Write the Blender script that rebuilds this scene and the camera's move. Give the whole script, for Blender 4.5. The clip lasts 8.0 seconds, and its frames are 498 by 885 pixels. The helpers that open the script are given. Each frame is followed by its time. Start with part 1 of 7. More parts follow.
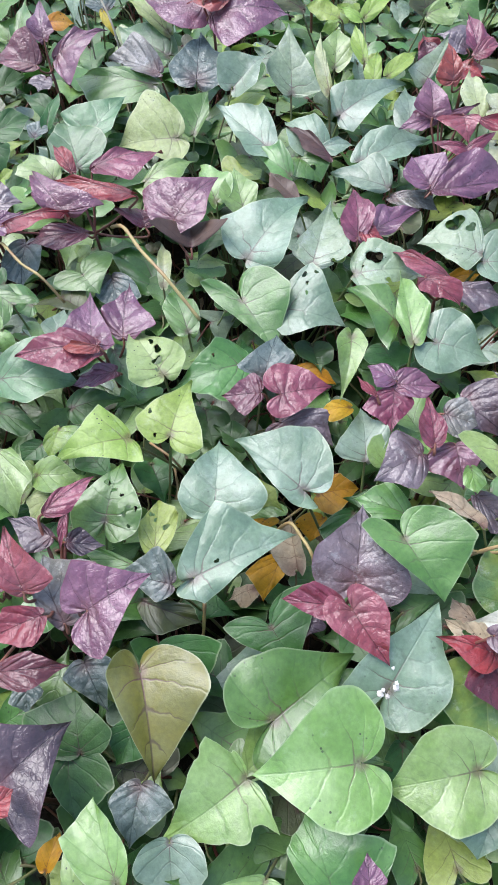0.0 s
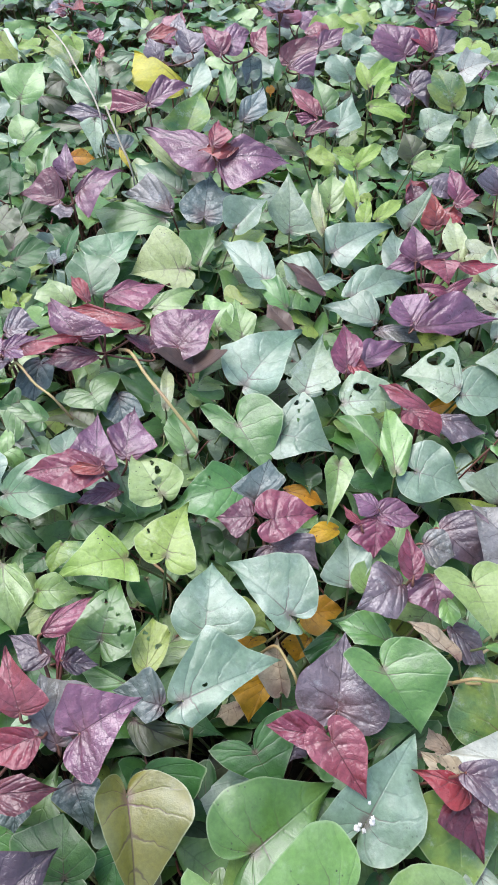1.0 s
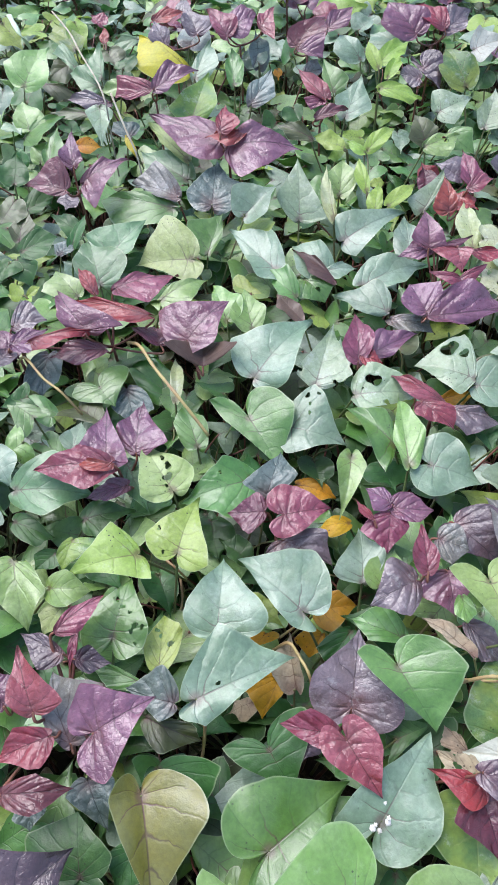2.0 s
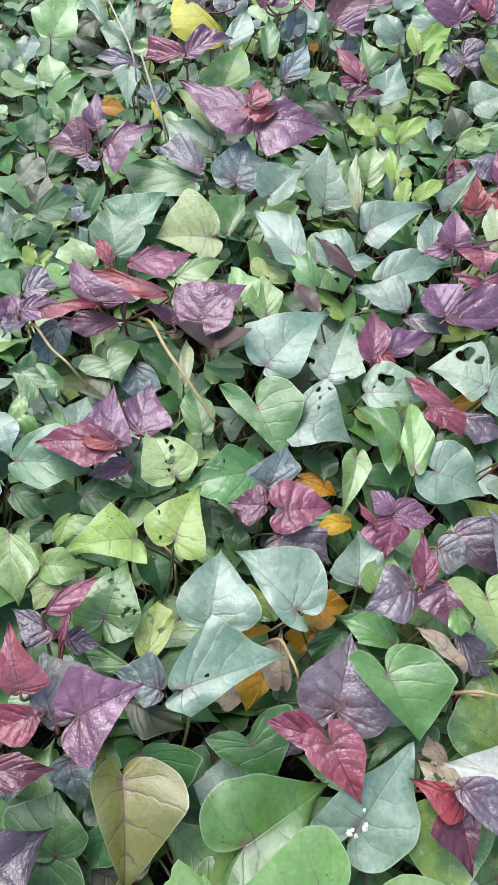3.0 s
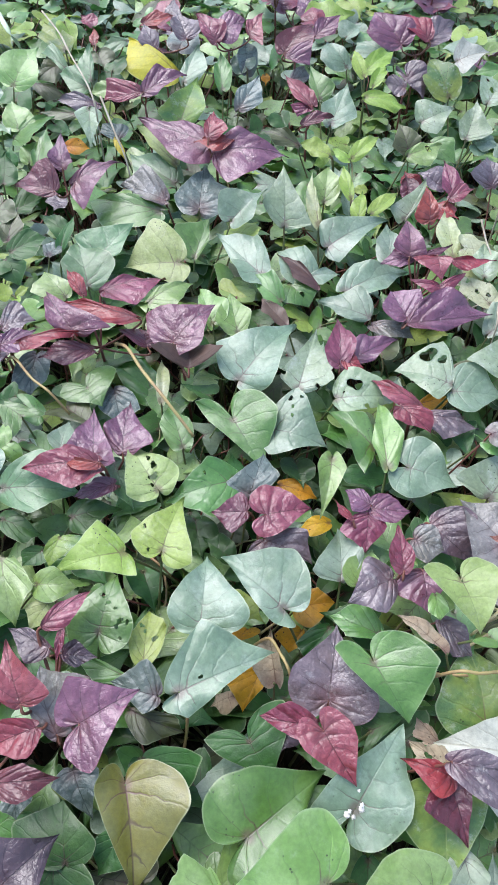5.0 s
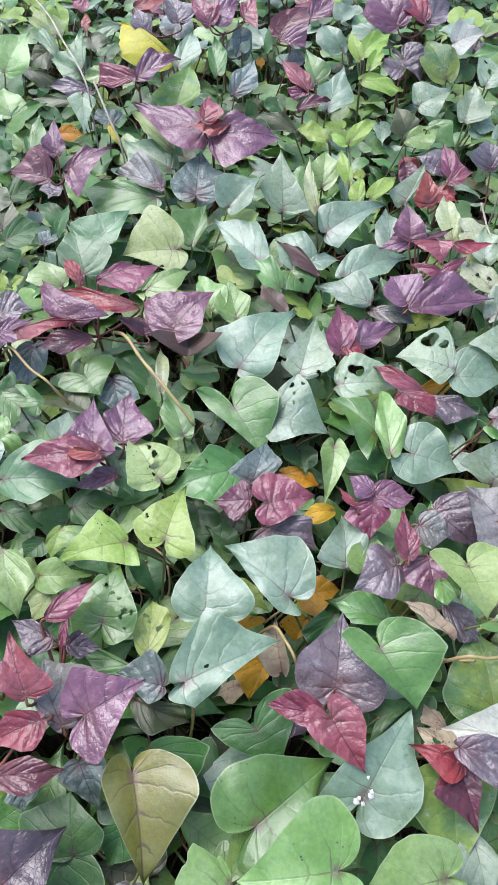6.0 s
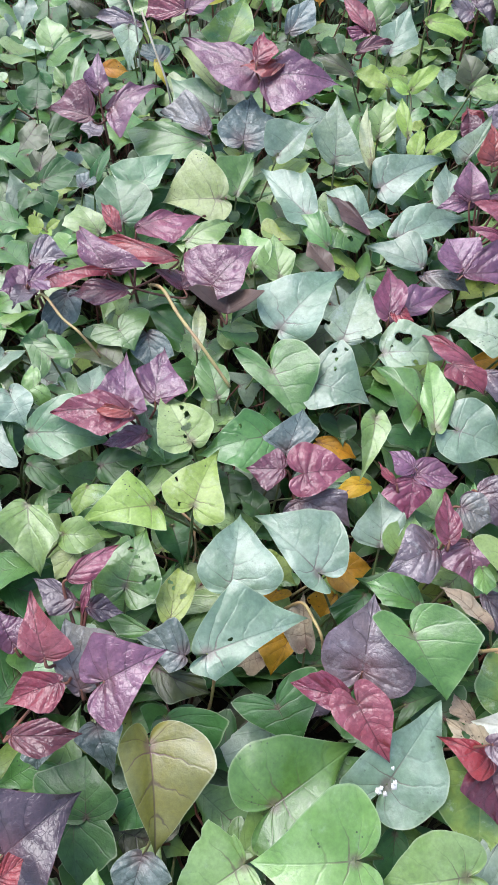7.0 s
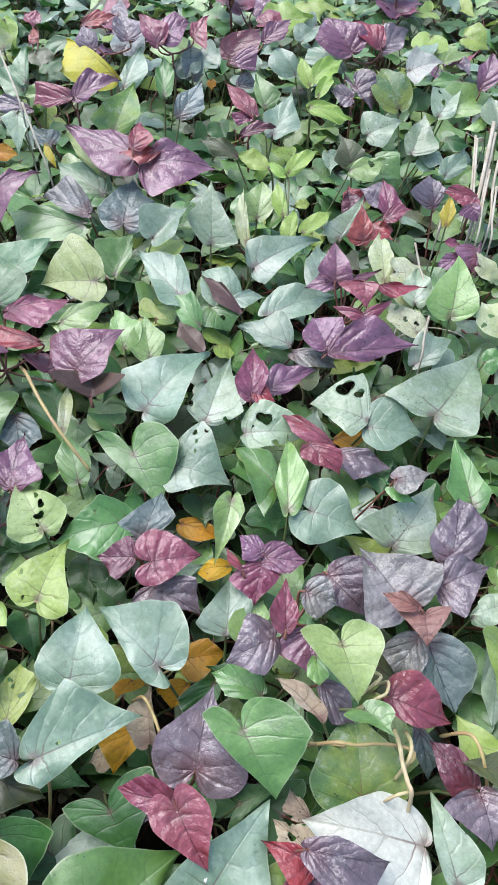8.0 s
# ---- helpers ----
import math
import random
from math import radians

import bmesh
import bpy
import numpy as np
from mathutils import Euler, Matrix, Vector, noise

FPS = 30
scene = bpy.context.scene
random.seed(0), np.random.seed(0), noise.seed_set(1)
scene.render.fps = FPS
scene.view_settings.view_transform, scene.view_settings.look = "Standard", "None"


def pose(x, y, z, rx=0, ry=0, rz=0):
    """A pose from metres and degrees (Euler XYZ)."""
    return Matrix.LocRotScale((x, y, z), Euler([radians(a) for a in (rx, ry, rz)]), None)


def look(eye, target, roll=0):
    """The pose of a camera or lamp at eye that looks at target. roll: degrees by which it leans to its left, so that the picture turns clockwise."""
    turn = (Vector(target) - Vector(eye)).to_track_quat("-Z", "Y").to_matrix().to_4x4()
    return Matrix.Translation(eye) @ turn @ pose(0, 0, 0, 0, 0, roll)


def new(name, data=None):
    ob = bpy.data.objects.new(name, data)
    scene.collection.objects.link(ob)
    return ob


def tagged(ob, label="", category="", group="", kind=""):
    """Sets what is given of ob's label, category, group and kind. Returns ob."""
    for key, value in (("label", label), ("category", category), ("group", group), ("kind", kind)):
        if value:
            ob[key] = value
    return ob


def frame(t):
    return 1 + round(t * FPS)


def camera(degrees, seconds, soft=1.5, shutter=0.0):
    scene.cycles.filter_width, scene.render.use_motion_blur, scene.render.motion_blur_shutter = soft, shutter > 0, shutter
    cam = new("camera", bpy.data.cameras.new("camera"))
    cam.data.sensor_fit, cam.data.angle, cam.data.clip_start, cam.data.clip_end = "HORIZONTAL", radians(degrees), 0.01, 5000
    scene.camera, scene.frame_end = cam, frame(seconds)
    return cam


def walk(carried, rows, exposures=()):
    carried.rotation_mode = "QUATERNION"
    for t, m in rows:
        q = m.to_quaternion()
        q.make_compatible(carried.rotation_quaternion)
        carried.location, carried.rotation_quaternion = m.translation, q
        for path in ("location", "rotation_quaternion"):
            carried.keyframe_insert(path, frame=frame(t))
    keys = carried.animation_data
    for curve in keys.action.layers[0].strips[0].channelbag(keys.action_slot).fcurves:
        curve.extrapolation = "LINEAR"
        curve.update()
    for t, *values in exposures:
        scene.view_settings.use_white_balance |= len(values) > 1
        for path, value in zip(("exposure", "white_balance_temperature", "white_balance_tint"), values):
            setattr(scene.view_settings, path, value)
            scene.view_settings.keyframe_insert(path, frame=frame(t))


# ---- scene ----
SKY, SUN, EXPOSURE = 0.13, 1.4, 1.45
cam = camera(42.0, 8.0, soft=0.8)
PATH = [
    (0, (0.0593, 0.0395, 0.7512), (0.0226, 1.1044, -0.9414), -1.0),
    (0.2, (0.0608, 0.0541, 0.7591), (0.1058, 1.1523, -0.9118), 3.52),
    (0.5, (0.0626, 0.0647, 0.7854), (0.1303, 1.1432, -0.8975), 5.48),
    (0.8, (0.0658, 0.0606, 0.8062), (0.0357, 1.2355, -0.812), 0.93),
    (1, (0.0606, 0.0554, 0.8144), (0.034, 1.3015, -0.7498), 1.45),
    (1.2, (0.0581, 0.0573, 0.8184), (0.0483, 1.3132, -0.7381), 3.02),
    (2.3, (0.0594, 0.0688, 0.8107), (-0.0067, 1.2658, -0.7902), -0.94),
    (2.5, (0.0553, 0.0696, 0.8099), (0.0057, 1.2592, -0.797), 0.86),
    (2.7, (0.0417, 0.0789, 0.8121), (0.0154, 1.2257, -0.8263), 3.98),
    (3, (0.0444, 0.0867, 0.8175), (0.0163, 1.2275, -0.825), 5.82),
    (3.5, (0.0533, 0.0881, 0.8289), (0.0671, 1.2482, -0.8002), 7.3),
    (3.7, (0.0557, 0.0859, 0.8239), (0.0728, 1.2393, -0.8099), 6.93),
    (4, (0.0628, 0.0775, 0.8257), (0.0727, 1.161, -0.8553), 5.05),
    (4.2, (0.0635, 0.0703, 0.8229), (0.0297, 1.1767, -0.8429), 1.23),
    (4.5, (0.0653, 0.0625, 0.8245), (0.0612, 1.2267, -0.8017), 2.83),
    (4.7, (0.0634, 0.0604, 0.8324), (0.0537, 1.2688, -0.7613), 2.39),
    (5.8, (0.0508, 0.0588, 0.825), (0.0651, 1.2444, -0.7856), 3.08),
    (6, (0.0529, 0.0603, 0.8237), (0.0621, 1.2433, -0.7888), 2.23),
    (6.2, (0.0456, 0.0656, 0.8199), (0.0519, 1.2035, -0.8249), 2.86),
    (6.5, (0.0465, 0.0741, 0.8195), (-0.0239, 1.2121, -0.8237), 0.6),
    (6.8, (0.0325, 0.081, 0.8213), (-0.0353, 1.1983, -0.8361), 3.11),
    (7, (0.0432, 0.0835, 0.8036), (-0.0212, 1.1551, -0.8839), 2.42),
    (7.2, (0.065, 0.0889, 0.8235), (0.0493, 1.2678, -0.792), 2.61),
    (7.3, (0.0647, 0.1009, 0.8225), (0.106, 1.2479, -0.8154), 4.91),
    (7.4, (0.0840, 0.0985, 0.8190), (0.1620, 1.2460, -0.8150), 6.2),
    (7.5, (0.0970, 0.1000, 0.8280), (0.2160, 1.2570, -0.7990), 7.3),
    (7.7, (0.116, 0.1137, 0.8267), (0.2549, 1.2553, -0.8095), 8.76),
    (8, (0.158, 0.124, 0.833), (0.164, 1.311, -0.777), 4.1),
]
walk(cam, [(t, look(eye, target, roll)) for t, eye, target, roll in PATH],
     exposures=[(t, EXPOSURE + more) for t, more in ((0.0, 0.03), (0.4, 0.02), (1.0, 0.0), (6.8, 0.0), (7.4, 0.12), (8.0, 0.0))])

# ---- light: a bright, lightly overcast sky ----
world = bpy.data.worlds.new("sky")
scene.world = world
world.use_nodes = True
wn = world.node_tree.nodes
sky = wn.new("ShaderNodeTexSky")
sky.sky_type, sky.sun_disc = "NISHITA", False
sky.sun_elevation, sky.sun_rotation = radians(64), radians(-58)
sky.air_density, sky.dust_density, sky.ozone_density = 1.0, 1.5, 1.0
world.node_tree.links.new(sky.outputs[0], wn["Background"].inputs[0])
wn["Background"].inputs[1].default_value = SKY
sun_data = bpy.data.lights.new("sun", "SUN")
sun_data.energy, sun_data.angle, sun_data.color = SUN, radians(42), (0.94, 0.945, 1.0)
sun = new("sun", sun_data)
az, el = radians(-58), radians(64)
sun.matrix_world = look((math.sin(az) * math.cos(el) * 10, math.cos(az) * math.cos(el) * 10, math.sin(el) * 10), (0, 0, 0))


# ---- materials ----
def node_kit(name):
    m = bpy.data.materials.new(name)
    m.use_nodes = True
    nt = m.node_tree
    nt.nodes.clear()
    return m, nt, nt.nodes.new, nt.links.new


def math_node(nt, op, a, b=None, c=None):
    n = nt.nodes.new("ShaderNodeMath")
    n.operation = op
    for i, v in enumerate((a, b, c)):
        if v is None:
            continue
        if isinstance(v, (int, float)):
            n.inputs[i].default_value = v
        else:
            nt.links.new(v, n.inputs[i])
    return n.outputs[0]


def ramp(nt, fac, lo, hi):
    n = nt.nodes.new("ShaderNodeMapRange")
    n.interpolation_type = "SMOOTHSTEP"
    n.inputs[1].default_value, n.inputs[2].default_value = lo, hi
    nt.links.new(fac, n.inputs[0])
    return n.outputs[0]


def blend(nt, fac, a, b):
    n = nt.nodes.new("ShaderNodeMix")
    n.data_type = "RGBA"
    for socket, v in ((n.inputs[0], fac), (n.inputs[6], a), (n.inputs[7], b)):
        if isinstance(v, (int, float)):
            socket.default_value = v
        elif isinstance(v, tuple):
            socket.default_value = (*v, 1)
        else:
            nt.links.new(v, socket)
    return n.outputs[2]


def noise_tex(nt, vec, scale, detail=3.0, rough=0.6):
    n = nt.nodes.new("ShaderNodeTexNoise")
    n.inputs["Scale"].default_value, n.inputs["Detail"].default_value, n.inputs["Roughness"].default_value = scale, detail, rough
    nt.links.new(vec, n.inputs["Vector"])
    return n.outputs["Fac"]


def leaf_material(name, base, second, vein, vein_mix=0.4, rough=0.42, sheen=0.5, spots=0.0, through_light=0.25, quilt=0.3, bloom=0.0, edge=(0.42, 0.46, 0.28)):
    """A leaf's blade: two colours in soft patches, a midrib with side veins, quilting, freckles and a waxy skin."""
    m, nt, add, link = node_kit(name)
    uv = add("ShaderNodeUVMap")
    uv.uv_map = "UVMap"
    sep = add("ShaderNodeSeparateXYZ")
    link(uv.outputs[0], sep.inputs[0])
    info = add("ShaderNodeObjectInfo")
    coords = add("ShaderNodeTexCoord")
    shifted = add("ShaderNodeVectorMath")
    shifted.operation = "ADD"
    scaled = add("ShaderNodeVectorMath")
    scaled.operation = "SCALE"
    scaled.inputs[0].default_value = (7.0, 3.0, 5.0)
    link(coords.outputs["Object"], shifted.inputs[0])
    link(scaled.outputs[0], shifted.inputs[1])
    island = add("ShaderNodeNewGeometry")
    chance = math_node(nt, "FRACT", math_node(nt, "ADD", info.outputs["Random"], island.outputs["Random Per Island"]))
    link(chance, scaled.inputs["Scale"])
    place = shifted.outputs[0]
    # veins: s runs round the edge from the stalk to the tip, r from the midrib out to the edge
    grain_uv = add("ShaderNodeUVMap")
    uv.uv_map = "UVMap"
    grain_uv.uv_map = "rays"
    ray = add("ShaderNodeSeparateXYZ")
    link(grain_uv.outputs[0], ray.inputs[0])
    u = math_node(nt, "ABSOLUTE", sep.outputs[0])
    r = ray.outputs[1]
    wob = math_node(nt, "MULTIPLY_ADD", noise_tex(nt, place, 30, 3), 0.16, -0.08)
    midrib = ramp(nt, u, 0.012, 0.004)
    arc = math_node(nt, "MULTIPLY", math_node(nt, "MULTIPLY", r, r), -0.06)
    wave = math_node(nt, "PINGPONG", math_node(nt, "MULTIPLY", math_node(nt, "ADD", math_node(nt, "ADD", ray.outputs[0], wob), arc), 6.0), 0.5)
    side = math_node(nt, "MULTIPLY", ramp(nt, math_node(nt, "MULTIPLY", wave, math_node(nt, "MULTIPLY_ADD", r, 1.4, 0.25)), 0.030, 0.005), ramp(nt, math_node(nt, "ADD", r, math_node(nt, "MULTIPLY_ADD", noise_tex(nt, place, 60, 2), 0.9, -0.45)), 1.08, 0.62))
    rim = ramp(nt, r, 0.955, 0.995)
    net = add("ShaderNodeTexVoronoi")
    net.feature = "DISTANCE_TO_EDGE"
    net.inputs["Scale"].default_value = 330 if quilt < 0.65 else 230
    link(place, net.inputs["Vector"])
    fine = ramp(nt, net.outputs["Distance"], 0.10, 0.0)
    veins = math_node(nt, "MAXIMUM", midrib, side)
    patches = ramp(nt, noise_tex(nt, place, 22, 4), 0.38, 0.66)
    grain = noise_tex(nt, place, 260, 3)
    col = blend(nt, patches, base, second)
    col = blend(nt, math_node(nt, "MULTIPLY", ramp(nt, noise_tex(nt, place, 70, 5, 0.7), 0.45, 0.68), 0.3 if quilt > 0.65 else 0.15), col, tuple(1.45 * c for c in second))
    if quilt > 0.65:
        halo = math_node(nt, "MULTIPLY", ramp(nt, wave, 0.22, 0.02), ramp(nt, noise_tex(nt, place, 55, 3), 0.30, 0.62))
        col = blend(nt, math_node(nt, "MULTIPLY", halo, 0.12), col, vein)
    col = blend(nt, math_node(nt, "MULTIPLY", veins, vein_mix), col, vein)
    heart = math_node(nt, "SQRT", math_node(nt, "ADD", math_node(nt, "MULTIPLY", u, u), math_node(nt, "MULTIPLY", sep.outputs[1], sep.outputs[1])))
    core = ramp(nt, math_node(nt, "ADD", heart, math_node(nt, "MULTIPLY_ADD", noise_tex(nt, place, 60, 4), 0.5, -0.25)), 0.42, 0.04) if quilt > 0.65 else ramp(nt, heart, 0.10, 0.03)
    flush = math_node(nt, "MULTIPLY", ramp(nt, heart, 0.45, 0.05), math_node(nt, "MAXIMUM", veins, core))
    col = blend(nt, math_node(nt, "MULTIPLY", flush, 0.6), col, (0.11, 0.03, 0.035))
    col = blend(nt, math_node(nt, "MULTIPLY", fine, vein_mix * 0.13), col, vein)
    col = blend(nt, math_node(nt, "MULTIPLY", rim, 0.4), col, edge)
    dust = ramp(nt, noise_tex(nt, place, 75, 6, 0.75), 0.52, 0.72)
    if bloom:
        col = blend(nt, math_node(nt, "MULTIPLY", dust, bloom), col, (0.62, 0.64, 0.60))
    if spots:
        freckle = add("ShaderNodeTexVoronoi")
        freckle.inputs["Scale"].default_value = 210
        link(place, freckle.inputs["Vector"])
        where = ramp(nt, noise_tex(nt, place, 34, 2), 0.55, 0.63)
        dot = math_node(nt, "MULTIPLY", ramp(nt, freckle.outputs["Distance"], 0.19, 0.14), where)
        col = blend(nt, math_node(nt, "MULTIPLY", dot, spots), col, (0.02, 0.013, 0.008))
    hsv = add("ShaderNodeHueSaturation")
    link(col, hsv.inputs["Color"])
    link(math_node(nt, "MULTIPLY_ADD", chance, 0.03, 0.485), hsv.inputs["Hue"])
    broad = noise_tex(nt, place, 26, 3)
    value = math_node(nt, "MULTIPLY_ADD", grain, 0.75, math_node(nt, "MULTIPLY_ADD", broad, 0.28, math_node(nt, "MULTIPLY_ADD", chance, 0.24, 0.37)))
    link(value, hsv.inputs["Value"])
    # relief: sunken veins, blistered fields between them, fine crumple
    blister = add("ShaderNodeTexVoronoi")
    blister.feature = "SMOOTH_F1"
    blister.inputs["Scale"].default_value = 300 if quilt > 0.65 else 170
    link(place, blister.inputs["Vector"])
    fields = math_node(nt, "MULTIPLY", math_node(nt, "SUBTRACT", ramp(nt, wave, 0.0, 0.26 if quilt > 0.65 else 0.10), midrib), 0.30 if quilt > 0.65 else 0.12)
    relief = math_node(nt, "ADD", fields, math_node(nt, "MULTIPLY", noise_tex(nt, place, 130, 3), 0.40 if quilt > 0.65 else 0.16 + 0.2 * quilt))
    relief = math_node(nt, "SUBTRACT", relief, math_node(nt, "MULTIPLY", blister.outputs["Distance"], 0.5 if quilt > 0.65 else 0.4 * quilt))
    fan = add("ShaderNodeCombineXYZ")
    link(math_node(nt, "MULTIPLY", math_node(nt, "ADD", ray.outputs[0], wob), 17.0), fan.inputs[0])
    link(math_node(nt, "MULTIPLY", r, 5.0), fan.inputs[1])
    link(math_node(nt, "MULTIPLY_ADD", chance, 19.0, math_node(nt, "MULTIPLY", math_node(nt, "SIGN", sep.outputs[0]), 3.0)), fan.inputs[2])
    crease = noise_tex(nt, fan.outputs[0], 1.0, 3, 0.6)
    relief = math_node(nt, "ADD", relief, math_node(nt, "MULTIPLY", crease, 0.4 if quilt > 0.65 else 0.15))
    relief = math_node(nt, "SUBTRACT", relief, math_node(nt, "MULTIPLY", fine, 0.09 if quilt > 0.65 else 0.012))
    relief = math_node(nt, "ADD", relief, math_node(nt, "MULTIPLY", noise_tex(nt, place, 520, 2), 0.18 if quilt > 0.65 else 0.08))
    bump = add("ShaderNodeBump")
    bump.inputs["Strength"].default_value, bump.inputs["Distance"].default_value = 0.85, 0.0013 if quilt > 0.65 else 0.0016
    link(relief, bump.inputs["Height"])
    skin = add("ShaderNodeBsdfPrincipled")
    link(hsv.outputs[0], skin.inputs["Base Color"])
    link(math_node(nt, "MULTIPLY_ADD", broad, 0.25, math_node(nt, "MULTIPLY_ADD", grain, 0.2, rough - 0.22)), skin.inputs["Roughness"])
    skin.inputs["Specular IOR Level"].default_value = sheen
    link(bump.outputs[0], skin.inputs["Normal"])
    glow = add("ShaderNodeBsdfTranslucent")
    link(hsv.outputs[0], glow.inputs["Color"])
    both = add("ShaderNodeMixShader")
    both.inputs[0].default_value = through_light
    link(skin.outputs[0], both.inputs[1])
    link(glow.outputs[0], both.inputs[2])
    out = add("ShaderNodeOutputMaterial")
    link(both.outputs[0], out.inputs[0])
    return m


def stalk_material(name, base, second, rough=0.5):
    m, nt, add, link = node_kit(name)
    coords = add("ShaderNodeTexCoord")
    n1 = noise_tex(nt, coords.outputs["Object"], 45, 4)
    n2 = noise_tex(nt, coords.outputs["Object"], 320, 3)
    col = blend(nt, ramp(nt, n1, 0.35, 0.65), base, second)
    bump = add("ShaderNodeBump")
    bump.inputs["Strength"].default_value, bump.inputs["Distance"].default_value = 0.4, 0.001
    link(n2, bump.inputs["Height"])
    skin = add("ShaderNodeBsdfPrincipled")
    link(col, skin.inputs["Base Color"])
    skin.inputs["Roughness"].default_value = rough
    link(bump.outputs[0], skin.inputs["Normal"])
    out = add("ShaderNodeOutputMaterial")
    link(skin.outputs[0], out.inputs[0])
    return m


def soil_material():
    m, nt, add, link = node_kit("soil")
    coords = add("ShaderNodeTexCoord")
    p = coords.outputs["Object"]
    col = blend(nt, ramp(nt, noise_tex(nt, p, 9, 6), 0.35, 0.7), (0.018, 0.012, 0.008), (0.06, 0.042, 0.028))
    col = blend(nt, ramp(nt, noise_tex(nt, p, 90, 5, 0.7), 0.56, 0.7), col, (0.10, 0.07, 0.045))
    bump = add("ShaderNodeBump")
    bump.inputs["Strength"].default_value, bump.inputs["Distance"].default_value = 0.9, 0.012
    link(noise_tex(nt, p, 70, 8, 0.7), bump.inputs["Height"])
    skin = add("ShaderNodeBsdfPrincipled")
    link(col, skin.inputs["Base Color"])
    skin.inputs["Roughness"].default_value = 0.95
    link(bump.outputs[0], skin.inputs["Normal"])
    out = add("ShaderNodeOutputMaterial")
    link(skin.outputs[0], out.inputs[0])
    return m


